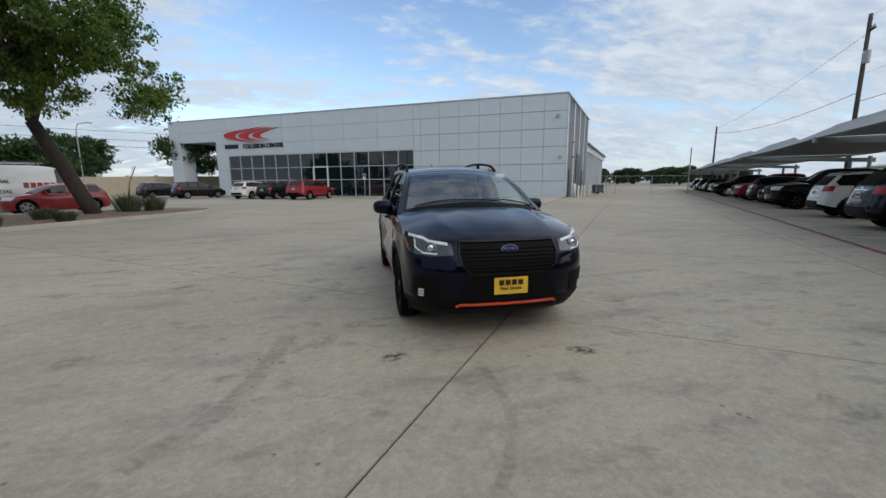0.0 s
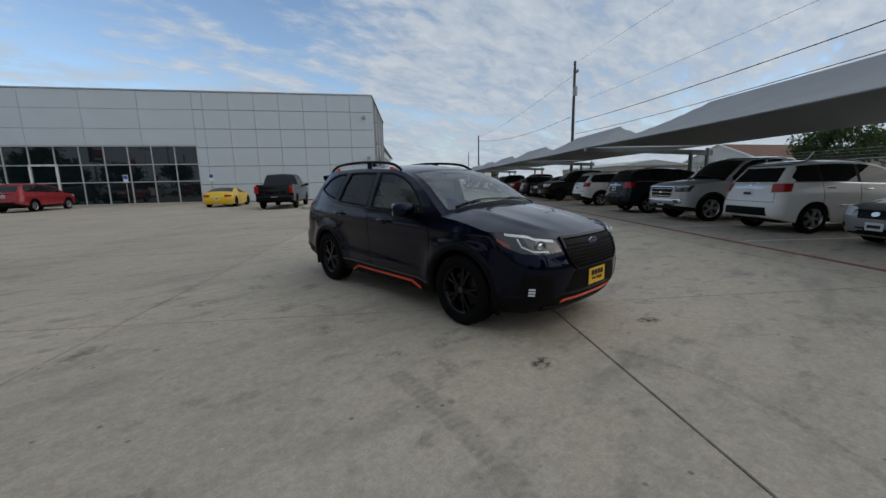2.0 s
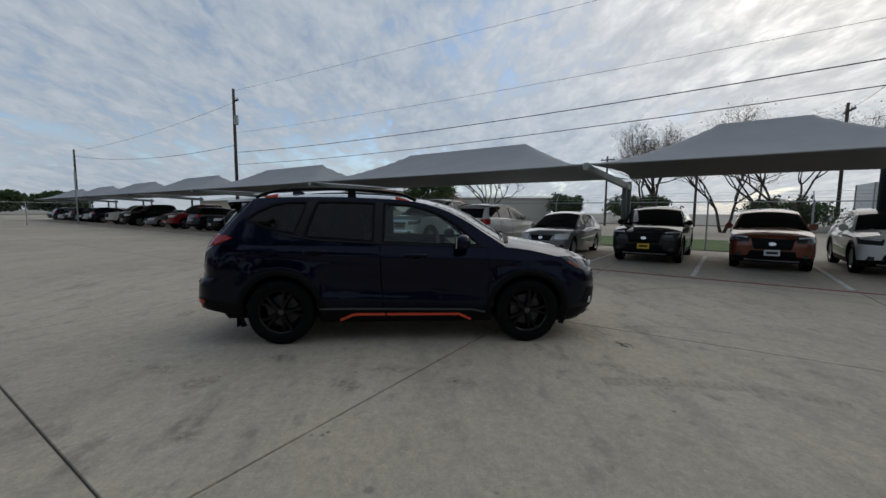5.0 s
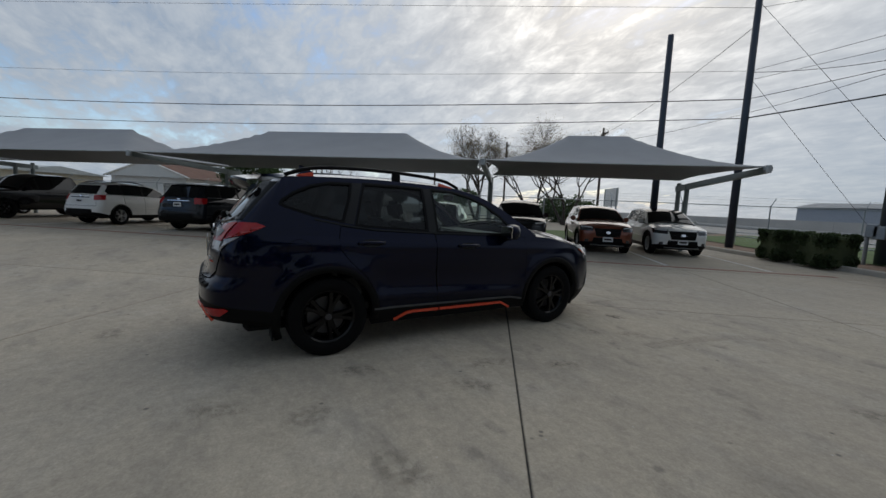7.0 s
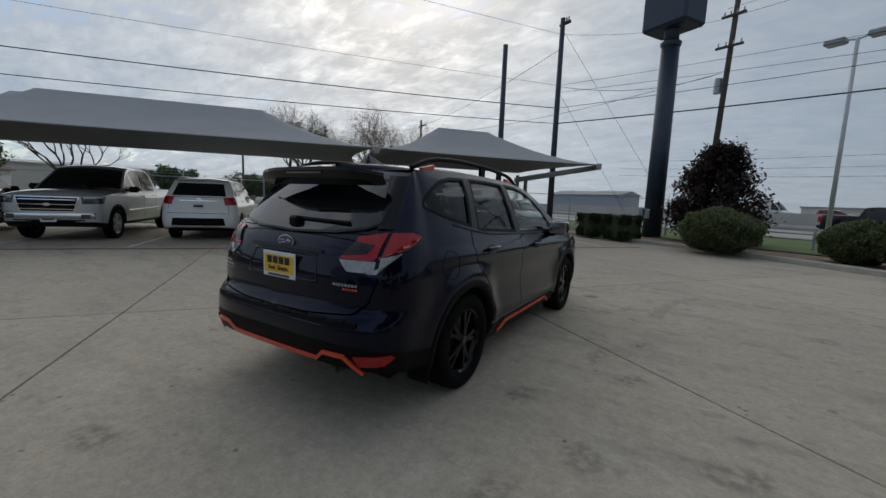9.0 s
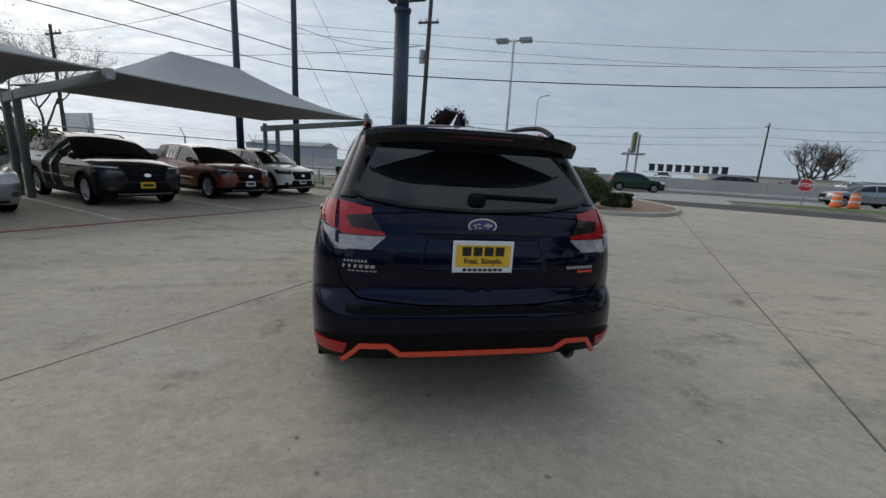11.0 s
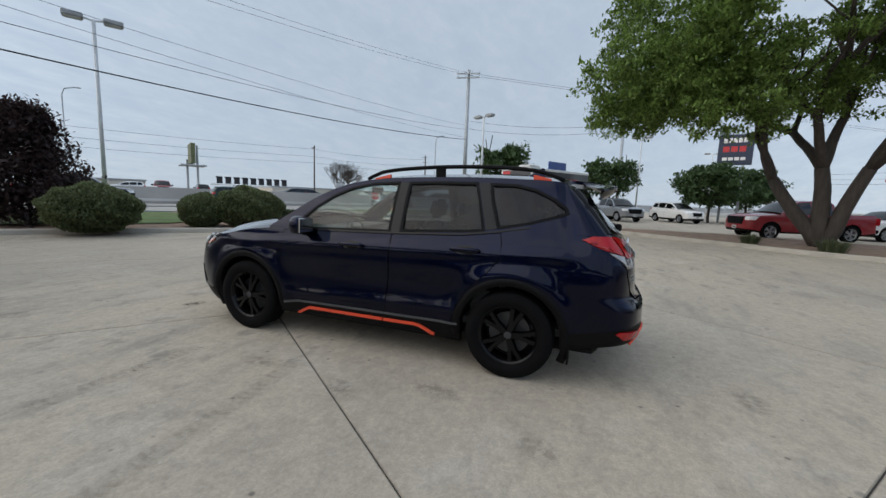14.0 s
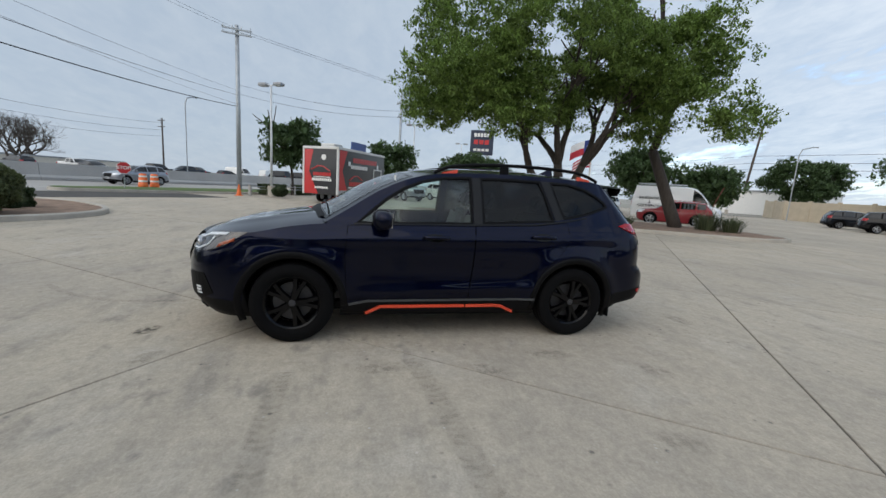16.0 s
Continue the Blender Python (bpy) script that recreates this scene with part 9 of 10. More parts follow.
def trailer():
    d = (TE - TC).normalized()
    n = Vector((d.y, -d.x, 0))
    if n.dot(TL - TC) < 0:
        n = -n
    L, W, Ht, z0 = 5.7, 2.5, 3.35, 0.52
    m = Matrix(((d.x, n.x, 0, TC.x), (d.y, n.y, 0, TC.y), (0, 0, 1, 0), (0, 0, 0, 1)))
    t = thing("enclosed_trailer", "black and red wrapped enclosed trailer with three axles", "trailer")
    blk, red = mat("wrap_black", (0.012, 0.012, 0.014), 0.3, var=0.15, coat=0.3), mat("wrap_red", (0.48, 0.02, 0.02), 0.3, var=0.08, coat=0.3)
    frm = mat("trailer_white", (0.62, 0.62, 0.6), 0.4)

    def put(name, bm, mt, label="", parent=None):
        bmesh.ops.transform(bm, matrix=m, verts=bm.verts)
        bmesh.ops.recalc_face_normals(bm, faces=bm.faces)
        return part(name, bm, mt, parent or t, label)

    bm = bmesh.new()
    box(bm, (0, 0, z0), (L, W, Ht), 0.05)
    put("body", bm, blk)
    for x0, y0, x1, y1 in ((-0.03, -0.03, 0.12, W + 0.03), (-0.02, -0.03, L, 0.05), (-0.02, W - 0.05, L, W + 0.03)):
        bm = bmesh.new()
        box(bm, (x0, y0, Ht - 0.12), (x1, y1, Ht + 0.03), 0.02)
        put("top_rail", bm, frm)
    for y in (-0.03, W - 0.1):
        bm = bmesh.new()
        box(bm, (-0.03, y, z0), (0.1, y + 0.13, Ht), 0.02)
        put("corner_post", bm, frm)
    bm = bmesh.new()
    box(bm, (0.1, -0.02, z0 - 0.02), (L, 0.0, z0 + 0.32))
    put("skirt", bm, GALV, "bright metal skirt")
    # wrap: red wedge on the side and the rear
    bm = bmesh.new()
    vs = [bm.verts.new(p) for p in ((0.12, -0.012, z0 + 0.3), (0.95, -0.012, z0 + 0.3), (0.45, -0.012, 2.0), (0.95, -0.012, Ht - 0.15), (0.12, -0.012, Ht - 0.15))]
    bm.faces.new(vs)
    put("wrap_wedge", bm, red)
    bm = bmesh.new()
    vs = [bm.verts.new(p) for p in ((-0.012, W - 0.12, z0 + 0.05), (-0.012, W - 0.12, Ht - 0.15), (-0.012, W - 0.75, Ht - 0.15), (-0.012, W - 0.45, 1.9), (-0.012, W - 1.1, z0 + 0.05))]
    bm.faces.new(vs)
    put("wrap_wedge", bm, red)
    # bars for names and numbers, a car outline
    for x0, n_, w, z, h, mt in ((1.6, 11, 0.27, 2.72, 0.30, red), (1.35, 10, 0.2, 2.30, 0.22, WHITE), (1.2, 8, 0.19, 1.25, 0.26, red), (1.1, 12, 0.12, 1.02, 0.08, WHITE)):
        for k in range(n_):
            bm = bmesh.new()
            box(bm, (x0 + k * w, -0.022, z - h / 2), (x0 + k * w + w * 0.8, -0.008, z + h / 2))
            put("name_bar", bm, mt)
    for y0, n_, w, z, h, mt in ((0.5, 8, 0.16, 1.75, 0.2, red), (0.45, 10, 0.14, 1.42, 0.16, WHITE), (0.7, 6, 0.16, 0.95, 0.12, WHITE), (0.55, 9, 0.13, 1.58, 0.05, WHITE)):
        for k in range(n_):
            bm = bmesh.new()
            box(bm, (-0.022, y0 + k * w, z - h / 2), (-0.008, y0 + k * w + w * 0.8, z + h / 2))
            put("name_bar", bm, mt)
    for base_, ax in (((1.2, 1.48), 0), ((0.55, 1.95), 1)):
        bm = bmesh.new()
        pts = [(0, 0), (0.25, 0.12), (0.5, 0.26), (0.95, 0.28), (1.25, 0.14), (1.5, 0.05)]
        line = [((base_[0] + x, -0.02, base_[1] + z) if ax == 0 else (-0.02, base_[0] + x * 0.9, base_[1] + z)) for x, z in pts]
        tube(bm, line, 0.035, 6)
        put("car_outline", bm, red)
    bm = bmesh.new()
    cyl(bm, (-0.02, 1.0, 2.75), (-0.005, 1.0, 2.75), 0.17, n=18)
    put("round_decal", bm, WHITE)
    # side door, window, lamps, roof units
    for a, b, c, e in ((4.15, 4.22, z0 + 0.05, 2.3), (5.2, 5.27, z0 + 0.05, 2.3), (4.15, 5.27, 2.25, 2.32)):
        bm = bmesh.new()
        box(bm, (a, -0.03, c), (b, 0, e))
        put("door_frame", bm, frm)
    bm = bmesh.new()
    box(bm, (4.3, -0.02, 0.7), (5.15, -0.005, 1.45))
    put("door_picture", bm, red, "red car picture on the door")
    for x in (1.05, 4.55):
        bm = bmesh.new()
        box(bm, (x, -0.06, 2.35), (x + 0.2, 0, 2.62), 0.02)
        put("side_lamp", bm, LAMP_CLEAR)
    bm = bmesh.new()
    box(bm, (0.6, 0.7, Ht + 0.03), (1.5, 1.7, Ht + 0.28), 0.06)
    put("roof_unit", bm, frm)
    bm = bmesh.new()
    box(bm, (1.9, 0.3, Ht + 0.03), (3.6, 0.38, Ht + 0.55))
    put("roof_screen", bm, mat("screen_blue", (0.02, 0.06, 0.25), 0.3), "dark blue roof display board")
    for x in (1.55, 2.35, 3.15):
        for y in (0.16, W - 0.16):
            bm = bmesh.new()
            lathe(bm, [(-0.11, 0.2), (-0.11, 0.33), (-0.06, 0.36), (0.06, 0.36), (0.11, 0.33), (0.11, 0.2)], 22)
            bmesh.ops.transform(bm, matrix=Matrix.Translation((x, y, 0.36)) @ pose(0, 0, 0, 0, 0, 90), verts=bm.verts)
            w = put("wheel", bm, RUBBER)
            bm = bmesh.new()
            cyl(bm, (x, y - 0.09, 0.36), (x, y + 0.09, 0.36), 0.21, n=18)
            put("rim", bm, SILVER, parent=w)
    bm = bmesh.new()
    box(bm, (L, 1.1, 0.5), (L + 1.4, 1.4, 0.62))
    put("tow_bar", bm, BLACK)
    return t


trailer()

# ---- plants ----


def leaf_mat(name, color, var=0.35):
    """Leaves: each its own tone, light through the blade."""
    m = mat(name, color, rough=0.7, var=0.0)
    n, l = m.node_tree.nodes, m.node_tree.links
    b = n["Principled BSDF"]
    g = n.new("ShaderNodeNewGeometry")
    r = n.new("ShaderNodeMapRange")
    for i, v in ((3, 1 - var), (4, 1 + var)):
        r.inputs[i].default_value = v
    l.new(g.outputs["Random Per Island"], r.inputs[0])
    s = n.new("ShaderNodeVectorMath")
    s.operation = "SCALE"
    s.inputs[0].default_value = color
    l.new(r.outputs[0], s.inputs["Scale"])
    l.new(s.outputs[0], b.inputs["Base Color"])
    tl = n.new("ShaderNodeBsdfTranslucent")
    l.new(s.outputs[0], tl.inputs[0])
    mx = n.new("ShaderNodeMixShader")
    mx.inputs[0].default_value = 0.42
    out = n["Material Output"]
    l.new(b.outputs[0], mx.inputs[1])
    l.new(tl.outputs[0], mx.inputs[2])
    l.new(mx.outputs[0], out.inputs[0])
    return m


OAK_LEAF = leaf_mat("oak_leaf", (0.135, 0.205, 0.045), 0.55)
DARK_LEAF = leaf_mat("dark_leaf", (0.06, 0.10, 0.035))
PLUM_LEAF = leaf_mat("plum_leaf", (0.036, 0.021, 0.020), 0.5)
BUSH_LEAF = leaf_mat("bush_leaf", (0.125, 0.15, 0.065), 0.4)
HEDGE_LEAF = leaf_mat("hedge_leaf", (0.05, 0.075, 0.028), 0.4)
GRASS_LEAF = leaf_mat("blade_leaf", (0.10, 0.12, 0.06), 0.4)


def leaves_mesh(points, size, seed, flat=0.35):
    """Small two-triangle leaves at given places, joined: from plain arrays, for speed."""
    r = np.random.RandomState(seed)
    p = np.asarray(points, float)
    k = len(p)
    a, t = r.uniform(0, 2 * np.pi, k), r.normal(0, flat, (k, 2))
    d = np.stack([np.cos(a), np.sin(a), t[:, 0]], 1)
    e = np.stack([-np.sin(a), np.cos(a), t[:, 1]], 1)
    s = size * r.uniform(0.6, 1.4, (k, 1))
    v = np.stack([p - d * s, p + e * s * 0.55, p + d * s, p - e * s * 0.55], 1).reshape(-1, 3)
    f = np.arange(4 * k).reshape(-1, 4)
    me = bpy.data.meshes.new("leaves")
    me.from_pydata(v.tolist(), [], f.tolist())
    return me


def branch_tree(bm, start, direction, length, radius, depth, rng, tips, bend=0.35, split=(2, 3), up=0.12, shrink=0.72):
    """Limbs that fork, tapering to twigs; the ends are kept for the leaves."""
    pts, p, d = [Vector(start)], Vector(start), Vector(direction).normalized()
    n = 4
    for k in range(n):
        d = (d + Vector((rng.uniform(-1, 1), rng.uniform(-1, 1), rng.uniform(-0.6, 0.8) + up)) * bend * 0.5).normalized()
        p = p + d * length / n
        pts.append(p.copy())
    tube(bm, pts, radius, 8 if radius > 0.08 else 5 if radius > 0.02 else 3, radius * shrink)
    if depth == 0:
        tips.append((p.copy(), d.copy()))
        return
    for k in range(rng.randint(*split)):
        q = (d + Vector((rng.uniform(-1, 1), rng.uniform(-1, 1), rng.uniform(-0.35, 0.7))) * 0.85).normalized()
        branch_tree(bm, p, q, length * rng.uniform(0.62, 0.85), radius * shrink * rng.uniform(0.7, 0.9), depth - 1, rng, tips, bend, split, up, shrink)
    if depth >= 2:
        tips.append((p.copy(), d.copy()))


def oak(name, base, stems, crown_c, crown_r, n_clump, per, leaf, seed, label, size=0.055, forks=4, lobes=(), bend=0.30, spread=1.0):
    """A spreading tree: stems up from the base, and a broken crown of many leaf clumps inside a squashed outline."""
    rng, nr = random.Random(seed), np.random.RandomState(seed)
    t = thing(name, label, "tree", pose(*base))
    bm, tips = bmesh.new(), []
    for d, L, r in stems:
        branch_tree(bm, (0, 0, -0.05), d, L, r, forks, rng, tips, bend, (2, 3), 0.10)
    part("trunk", bm, BARK, t, "grey-brown forking trunk and limbs", smooth=True)
    # boughs: mid-sized masses inside the outline, each a spray of leaf clusters with gaps between
    cc, cr = np.array(crown_c), np.array(crown_r)
    boughs = []
    for k in range(n_clump):
        u = nr.normal(0, 1, 3)
        u /= np.linalg.norm(u)
        q = cc + u * cr * nr.uniform(0.50, 0.98) ** 0.6 * (0.90 + 0.20 * math.sin(3 * u[0] + 4.1 * u[1] + seed) * math.cos(2.3 * u[2] + seed))
        if q[2] > cc[2] - cr[2] * 0.8 and noise.noise(Vector(q) * (1.9 / cr.mean()) + Vector((seed, 0, 0))) > -0.10:
            boughs.append((q, 1.0))
    for c, r, k in lobes:
        for i in range(k):
            u = nr.normal(0, 1, 3)
            boughs.append((np.array(c) + u / np.linalg.norm(u) * np.array(r) * nr.uniform(0.3, 1.0) ** 0.6, 0.8))
    for p, d in tips:
        q = np.array(p)
        if np.sum(((q - cc) / cr) ** 2) < 1.2:
            boughs.append((q, 0.8))
    pts = []
    for c, w in boughs:
        sp = np.array([1, 1, 0.55]) * nr.uniform(0.22, 0.50) * w * spread
        for j in range(int(nr.randint(4, 9) * w) + 1):
            e = c + np.clip(nr.normal(0, 1, 3), -1.6, 1.6) * sp
            k = int(per / 6 * nr.uniform(0.5, 1.5)) + 1
            pts.append(e + np.clip(nr.normal(0, 1, (k, 3)), -1.8, 1.8) * np.array([0.13, 0.13, 0.09]) * spread)
    me = leaves_mesh(np.concatenate(pts), size, seed, 0.75)
    me.materials.append(leaf)
    ob = new("crown", me)
    ob.parent = t
    tagged(ob, "broken crown of small green leaves")
    return t


oak("oak_tree", (-13.2, 15.9, 0.1), [((-0.28, -0.30, 1.0), 4.3, 0.33)], (0.6, -2.6, 7.5), (3.7, 2.7, 2.6), 400, 120, OAK_LEAF, 11, "leaning live oak in the mulch island", 0.06, 3, (((3.6, -2.6, 5.2), (1.3, 1.3, 1.0), 26), ((2.6, 0.4, 5.0), (1.3, 1.3, 0.8), 20)), bend=0.14)
oak("oak_tree", (-15.0, 10.0, 0.1), [((-0.30, -0.62, 1.0), 3.1, 0.29), ((0.05, -0.12, 1.0), 3.0, 0.31), ((0.1, 0.42, 1.0), 3.1, 0.28)], (0.8, -1.9, 7.9), (5.6, 6.0, 3.6), 880, 125, OAK_LEAF, 12, "large live oak with several trunks in the mulch island", 0.06, 4, (((0.5, -7.2, 4.7), (1.5, 1.5, 0.8), 34), ((2.6, -4.2, 4.4), (1.5, 1.8, 0.7), 30), ((2.0, 2.6, 4.7), (1.6, 1.8, 0.8), 30), ((1.5, -6.0, 6.1), (3.0, 3.0, 1.6), 150), ((-1.5, -5.8, 6.2), (2.6, 2.6, 1.5), 110)))


def tree(x, y, cz, rx, ry, rz, seed, label, size=0.14, leaf=None):
    """A dense round-headed tree: short trunk, low forks, a full crown."""
    oak("tree", (x, y, 0.0), [((0.05, 0, 1), max(0.6, cz - rz * 0.55), 0.13)], (0, 0, cz), (rx, ry, rz), int(60 + 17 * rx * rz), 60, leaf or DARK_LEAF, seed, label, size, 2, spread=1.5)


tree(-30.5, -5.6, 4.2, 2.2, 2.2, 2.0, 13, "round green tree by the trailer")
tree(-38.0, 3.2, 3.7, 2.4, 2.4, 1.8, 14, "round green tree behind the trailer")
tree(-39.5, 12.0, 3.3, 3.6, 2.6, 2.0, 15, "green tree by the pylon sign")
tree(-45.0, 16.5, 3.3, 3.6, 2.6, 2.0, 16, "green tree by the pylon sign")
tree(-30.0, 27.0, 4.0, 3.2, 2.8, 2.5, 17, "dense green tree behind the van")
tree(-25.0, 30.0, 2.9, 2.6, 2.4, 1.8, 18, "green tree behind the van")
tree(-46.0, 71.0, 6.0, 6.4, 5.5, 3.7, 20, "broad dark green tree behind the block wall", 0.16)
tree(-21.5, 52.5, 5.2, 4.0, 3.0, 2.9, 21, "dark green tree behind the porch", 0.13)
tree(46.4, -1.6, 3.7, 3.2, 3.2, 2.2, 22, "dark green tree between the houses", 0.12)
tree(68, -28, 3.0, 4.2, 3.2, 2.0, 23, "low green trees behind the fence", 0.16)
tree(66, -40, 2.7, 7.0, 5.2, 2.0, 24, "low green trees behind the fence", 0.16)
tree(27, -31, 1.5, 3.4, 2.6, 1.4, 25, "low dark shrub tree behind the fence", 0.11)
for k, (x, y) in enumerate(((112, 98), (100, 104), (108, 122), (99, 128), (88, 131), (124, 112), (80, 140))):
    tree(x, y, 3.4, 6, 6, 3.0, 30 + k, "distant dark green trees", 0.24)
# dark plum tree, cone-like
rng, nr = random.Random(3), np.random.RandomState(3)
t = thing("plum_tree", "dark purple-leaved plum tree in the mulch bed", "tree", pose(-3.0, -14.3, 0.1))
bm, tips = bmesh.new(), []
branch_tree(bm, (0, 0, -0.05), (0, 0, 1), 1.0, 0.06, 3, rng, tips, 0.25, (2, 3), 0.25)
part("trunk", bm, BARK, t)
pts = []
for k in range(460):
    z = nr.uniform(0.25, 3.5)
    rad = (1.6 * (1 - max(0, z - 1.3) / 2.75) ** 0.8 if z > 1.3 else 1.1 + 0.5 * z / 1.3) * nr.uniform(0.3, 1.08)
    a = nr.uniform(0, 2 * np.pi)
    c = np.array([rad * np.cos(a), rad * np.sin(a), z])
    pts.append(c + nr.normal(0, 1, (42, 3)) * np.array([0.15, 0.15, 0.13]))
me = leaves_mesh(np.concatenate(pts), 0.06, 3, 0.7)
me.materials.append(PLUM_LEAF)
ob = new("crown", me)
ob.parent = t


def bush(x, y, rx, ry, h, leaf, seed, label, boxy=1.0, turn=0.0, name="bush", size=0.032, n=9000, z=0.08):
    """A clipped shrub: dense leaves over a rounded or boxy shape, with a dark twiggy core."""
    nr = np.random.RandomState(seed)
    t = thing(name, label, "bush", pose(x, y, z, 0, 0, turn))
    u = nr.normal(0, 1, (n, 3))
    u /= np.linalg.norm(u, axis=1)[:, None]
    u = np.sign(u) * np.abs(u) ** boxy
    u /= np.maximum(np.abs(u).max(1)[:, None] ** (0.9 if boxy < 1 else 0.0), 1e-6)
    wob = 1 + 0.06 * np.sin(u[:, 0] * 5 + seed) * np.cos(u[:, 1] * 6) + 0.05 * np.sin(u[:, 2] * 9 + u[:, 0] * 7)
    q = u * np.array([rx, ry, h / 2]) * (wob * nr.uniform(0.90, 1.02, n))[:, None] + np.array([0, 0, h / 2])
    q[:, 2] = np.maximum(q[:, 2], 0.02)
    me = leaves_mesh(q, size, seed, 0.8)
    me.materials.append(leaf)
    ob = new("foliage", me)
    ob.parent = t
    bm = bmesh.new()
    bmesh.ops.create_icosphere(bm, subdivisions=4, radius=1)
    for v in bm.verts:
        w = np.sign(v.co) * np.abs(np.array(v.co)) ** boxy
        if boxy < 1:
            w = w / max(np.abs(w).max() ** 0.9, 1e-6)
        k = 0.90 + 0.05 * noise.noise(v.co * 4)
        v.co = Vector((w[0] * rx * k, w[1] * ry * k, h / 2 + w[2] * h / 2 * k))
    part("twig_core", bm, mat("twig_core", (0.055, 0.068, 0.028), 0.95, var=0.4, fine=40, bump=0.6), t)
    return t


bush(-3.0, -11.05, 1.1, 0.92, 1.34, BUSH_LEAF, 1, "large rounded clipped shrub by the kerb", n=20000, turn=150)
bush(-7.2, -9.9, 1.2, 1.0, 1.42, BUSH_LEAF, 2, "large rounded clipped shrub by the kerb", n=20000, turn=150)
bush(-6.0, -10.7, 0.75, 0.7, 1.15, BUSH_LEAF, 3, "smaller rounded clipped shrub", n=11000)
bush(-9.3, -10.3, 0.45, 0.4, 0.55, HEDGE_LEAF, 4, "low dark clipped shrub on the corner", n=5000, boxy=0.5)
bush(1.25, -14.0, 0.5, 0.5, 0.92, HEDGE_LEAF, 5, "dark box-clipped hedge by the sign pole", boxy=0.35, turn=145, name="hedge", n=11000)
bush(0.0, -13.3, 0.5, 0.5, 0.92, HEDGE_LEAF, 6, "dark box-clipped hedge by the sign pole", boxy=0.35, turn=145, name="hedge", n=11000)
bush(-27.8, -6.6, 1.0, 0.5, 0.75, HEDGE_LEAF, 7, "low dark hedge by the lamp post", boxy=0.45, turn=150, name="hedge", n=6000)
bush(-24.6, -5.6, 0.55, 0.5, 0.7, HEDGE_LEAF, 8, "low dark shrub by the lamp post", n=5000)
bush(-31.5, -4.9, 1.0, 0.5, 0.75, HEDGE_LEAF, 9, "low dark hedge along the grass island", boxy=0.45, turn=150, name="hedge", n=6000)


def grass_clump(x, y, r, h, seed, label, red=False):
    nr = np.random.RandomState(seed)
    t = thing("yucca_clump", label, "plant", pose(x, y, 0.1))
    v, f = [], []
    for k in range(420):
        a, lean = nr.uniform(0, 2 * np.pi), nr.uniform(0.15, 1.0)
        d, s = np.array([np.cos(a), np.sin(a), 0]), np.array([-np.sin(a), np.cos(a), 0]) * 0.012
        L = h * nr.uniform(0.6, 1.1)
        p0 = d * r * nr.uniform(0.05, 0.45)
        p1 = p0 + d * lean * L * 0.4 + np.array([0, 0, L * 0.6])
        p2 = p0 + d * lean * L * 0.95 + np.array([0, 0, L * (1.0 - 0.45 * lean)])
        i = len(v)
        v += [p0 - s, p0 + s, p1 + s * 0.8, p1 - s * 0.8, p2]
        f += [(i, i + 1, i + 2, i + 3), (i + 3, i + 2, i + 4)]
    me = bpy.data.meshes.new("blade_tuft")
    me.from_pydata([tuple(q) for q in v], [], f)
    me.materials.append(GRASS_LEAF)
    ob = new("blade_tuft", me)
    ob.parent = t
    if red:
        bm = bmesh.new()
        for k in range(5):
            a = nr.uniform(0, 2 * np.pi)
            tube(bm, [(0, 0, 0.2), (0.2 * math.cos(a), 0.2 * math.sin(a), h * 1.2), (0.5 * math.cos(a), 0.5 * math.sin(a), h * 1.9)], 0.010, 4)
        part("flower_stalk", bm, mat("red_stalk", (0.22, 0.07, 0.06), 0.8), t)


grass_clump(-12.3, 16.9, 1.1, 1.15, 1, "grey-green yucca clump with tall red flower stalks", True)
grass_clump(-11.4, 17.4, 1.0, 0.95, 2, "grey-green yucca clump at the island tip")
grass_clump(-12.4, 9.2, 0.8, 0.55, 3, "low strappy plant under the oak")
grass_clump(-13.0, 12.6, 0.8, 0.6, 4, "low strappy plant under the oak")
grass_clump(-11.6, 11.4, 0.6, 0.5, 5, "low strappy plant under the oak")
grass_clump(-14.4, 7.6, 0.6, 0.45, 6, "low strappy plant under the oak")


def bare_tree(x, y, h, seed, label, r=0.16, stems=3, depth=5, buds=True, leaf=None):
    """A leafless tree of forking limbs with a haze of buds."""
    rng = random.Random(seed)
    t = thing("bare_tree", label, "tree", pose(x, y, 0))
    bm, tips = bmesh.new(), []
    for k in range(stems):
        a = 2 * math.pi * k / stems + rng.uniform(0, 1)
        branch_tree(bm, (0.1 * math.cos(a), 0.1 * math.sin(a), -0.05), (0.42 * math.cos(a), 0.42 * math.sin(a), 1), h * 0.31, r * 0.8, depth, rng, tips, 0.42, (2, 3), 0.10, 0.76)
    part("trunk", bm, BARK, t, "bare forking trunk and twigs", smooth=True)
    if buds:
        nr = np.random.RandomState(seed)
        pts = np.concatenate([np.array(p) + nr.normal(0, 0.28, (3, 3)) for p, d in tips])
        me = leaves_mesh(pts, 0.05, seed)
        me.materials.append(leaf or leaf_mat("bud_leaf", (0.16, 0.12, 0.06)))
        ob = new("foliage", me)
        ob.parent = t


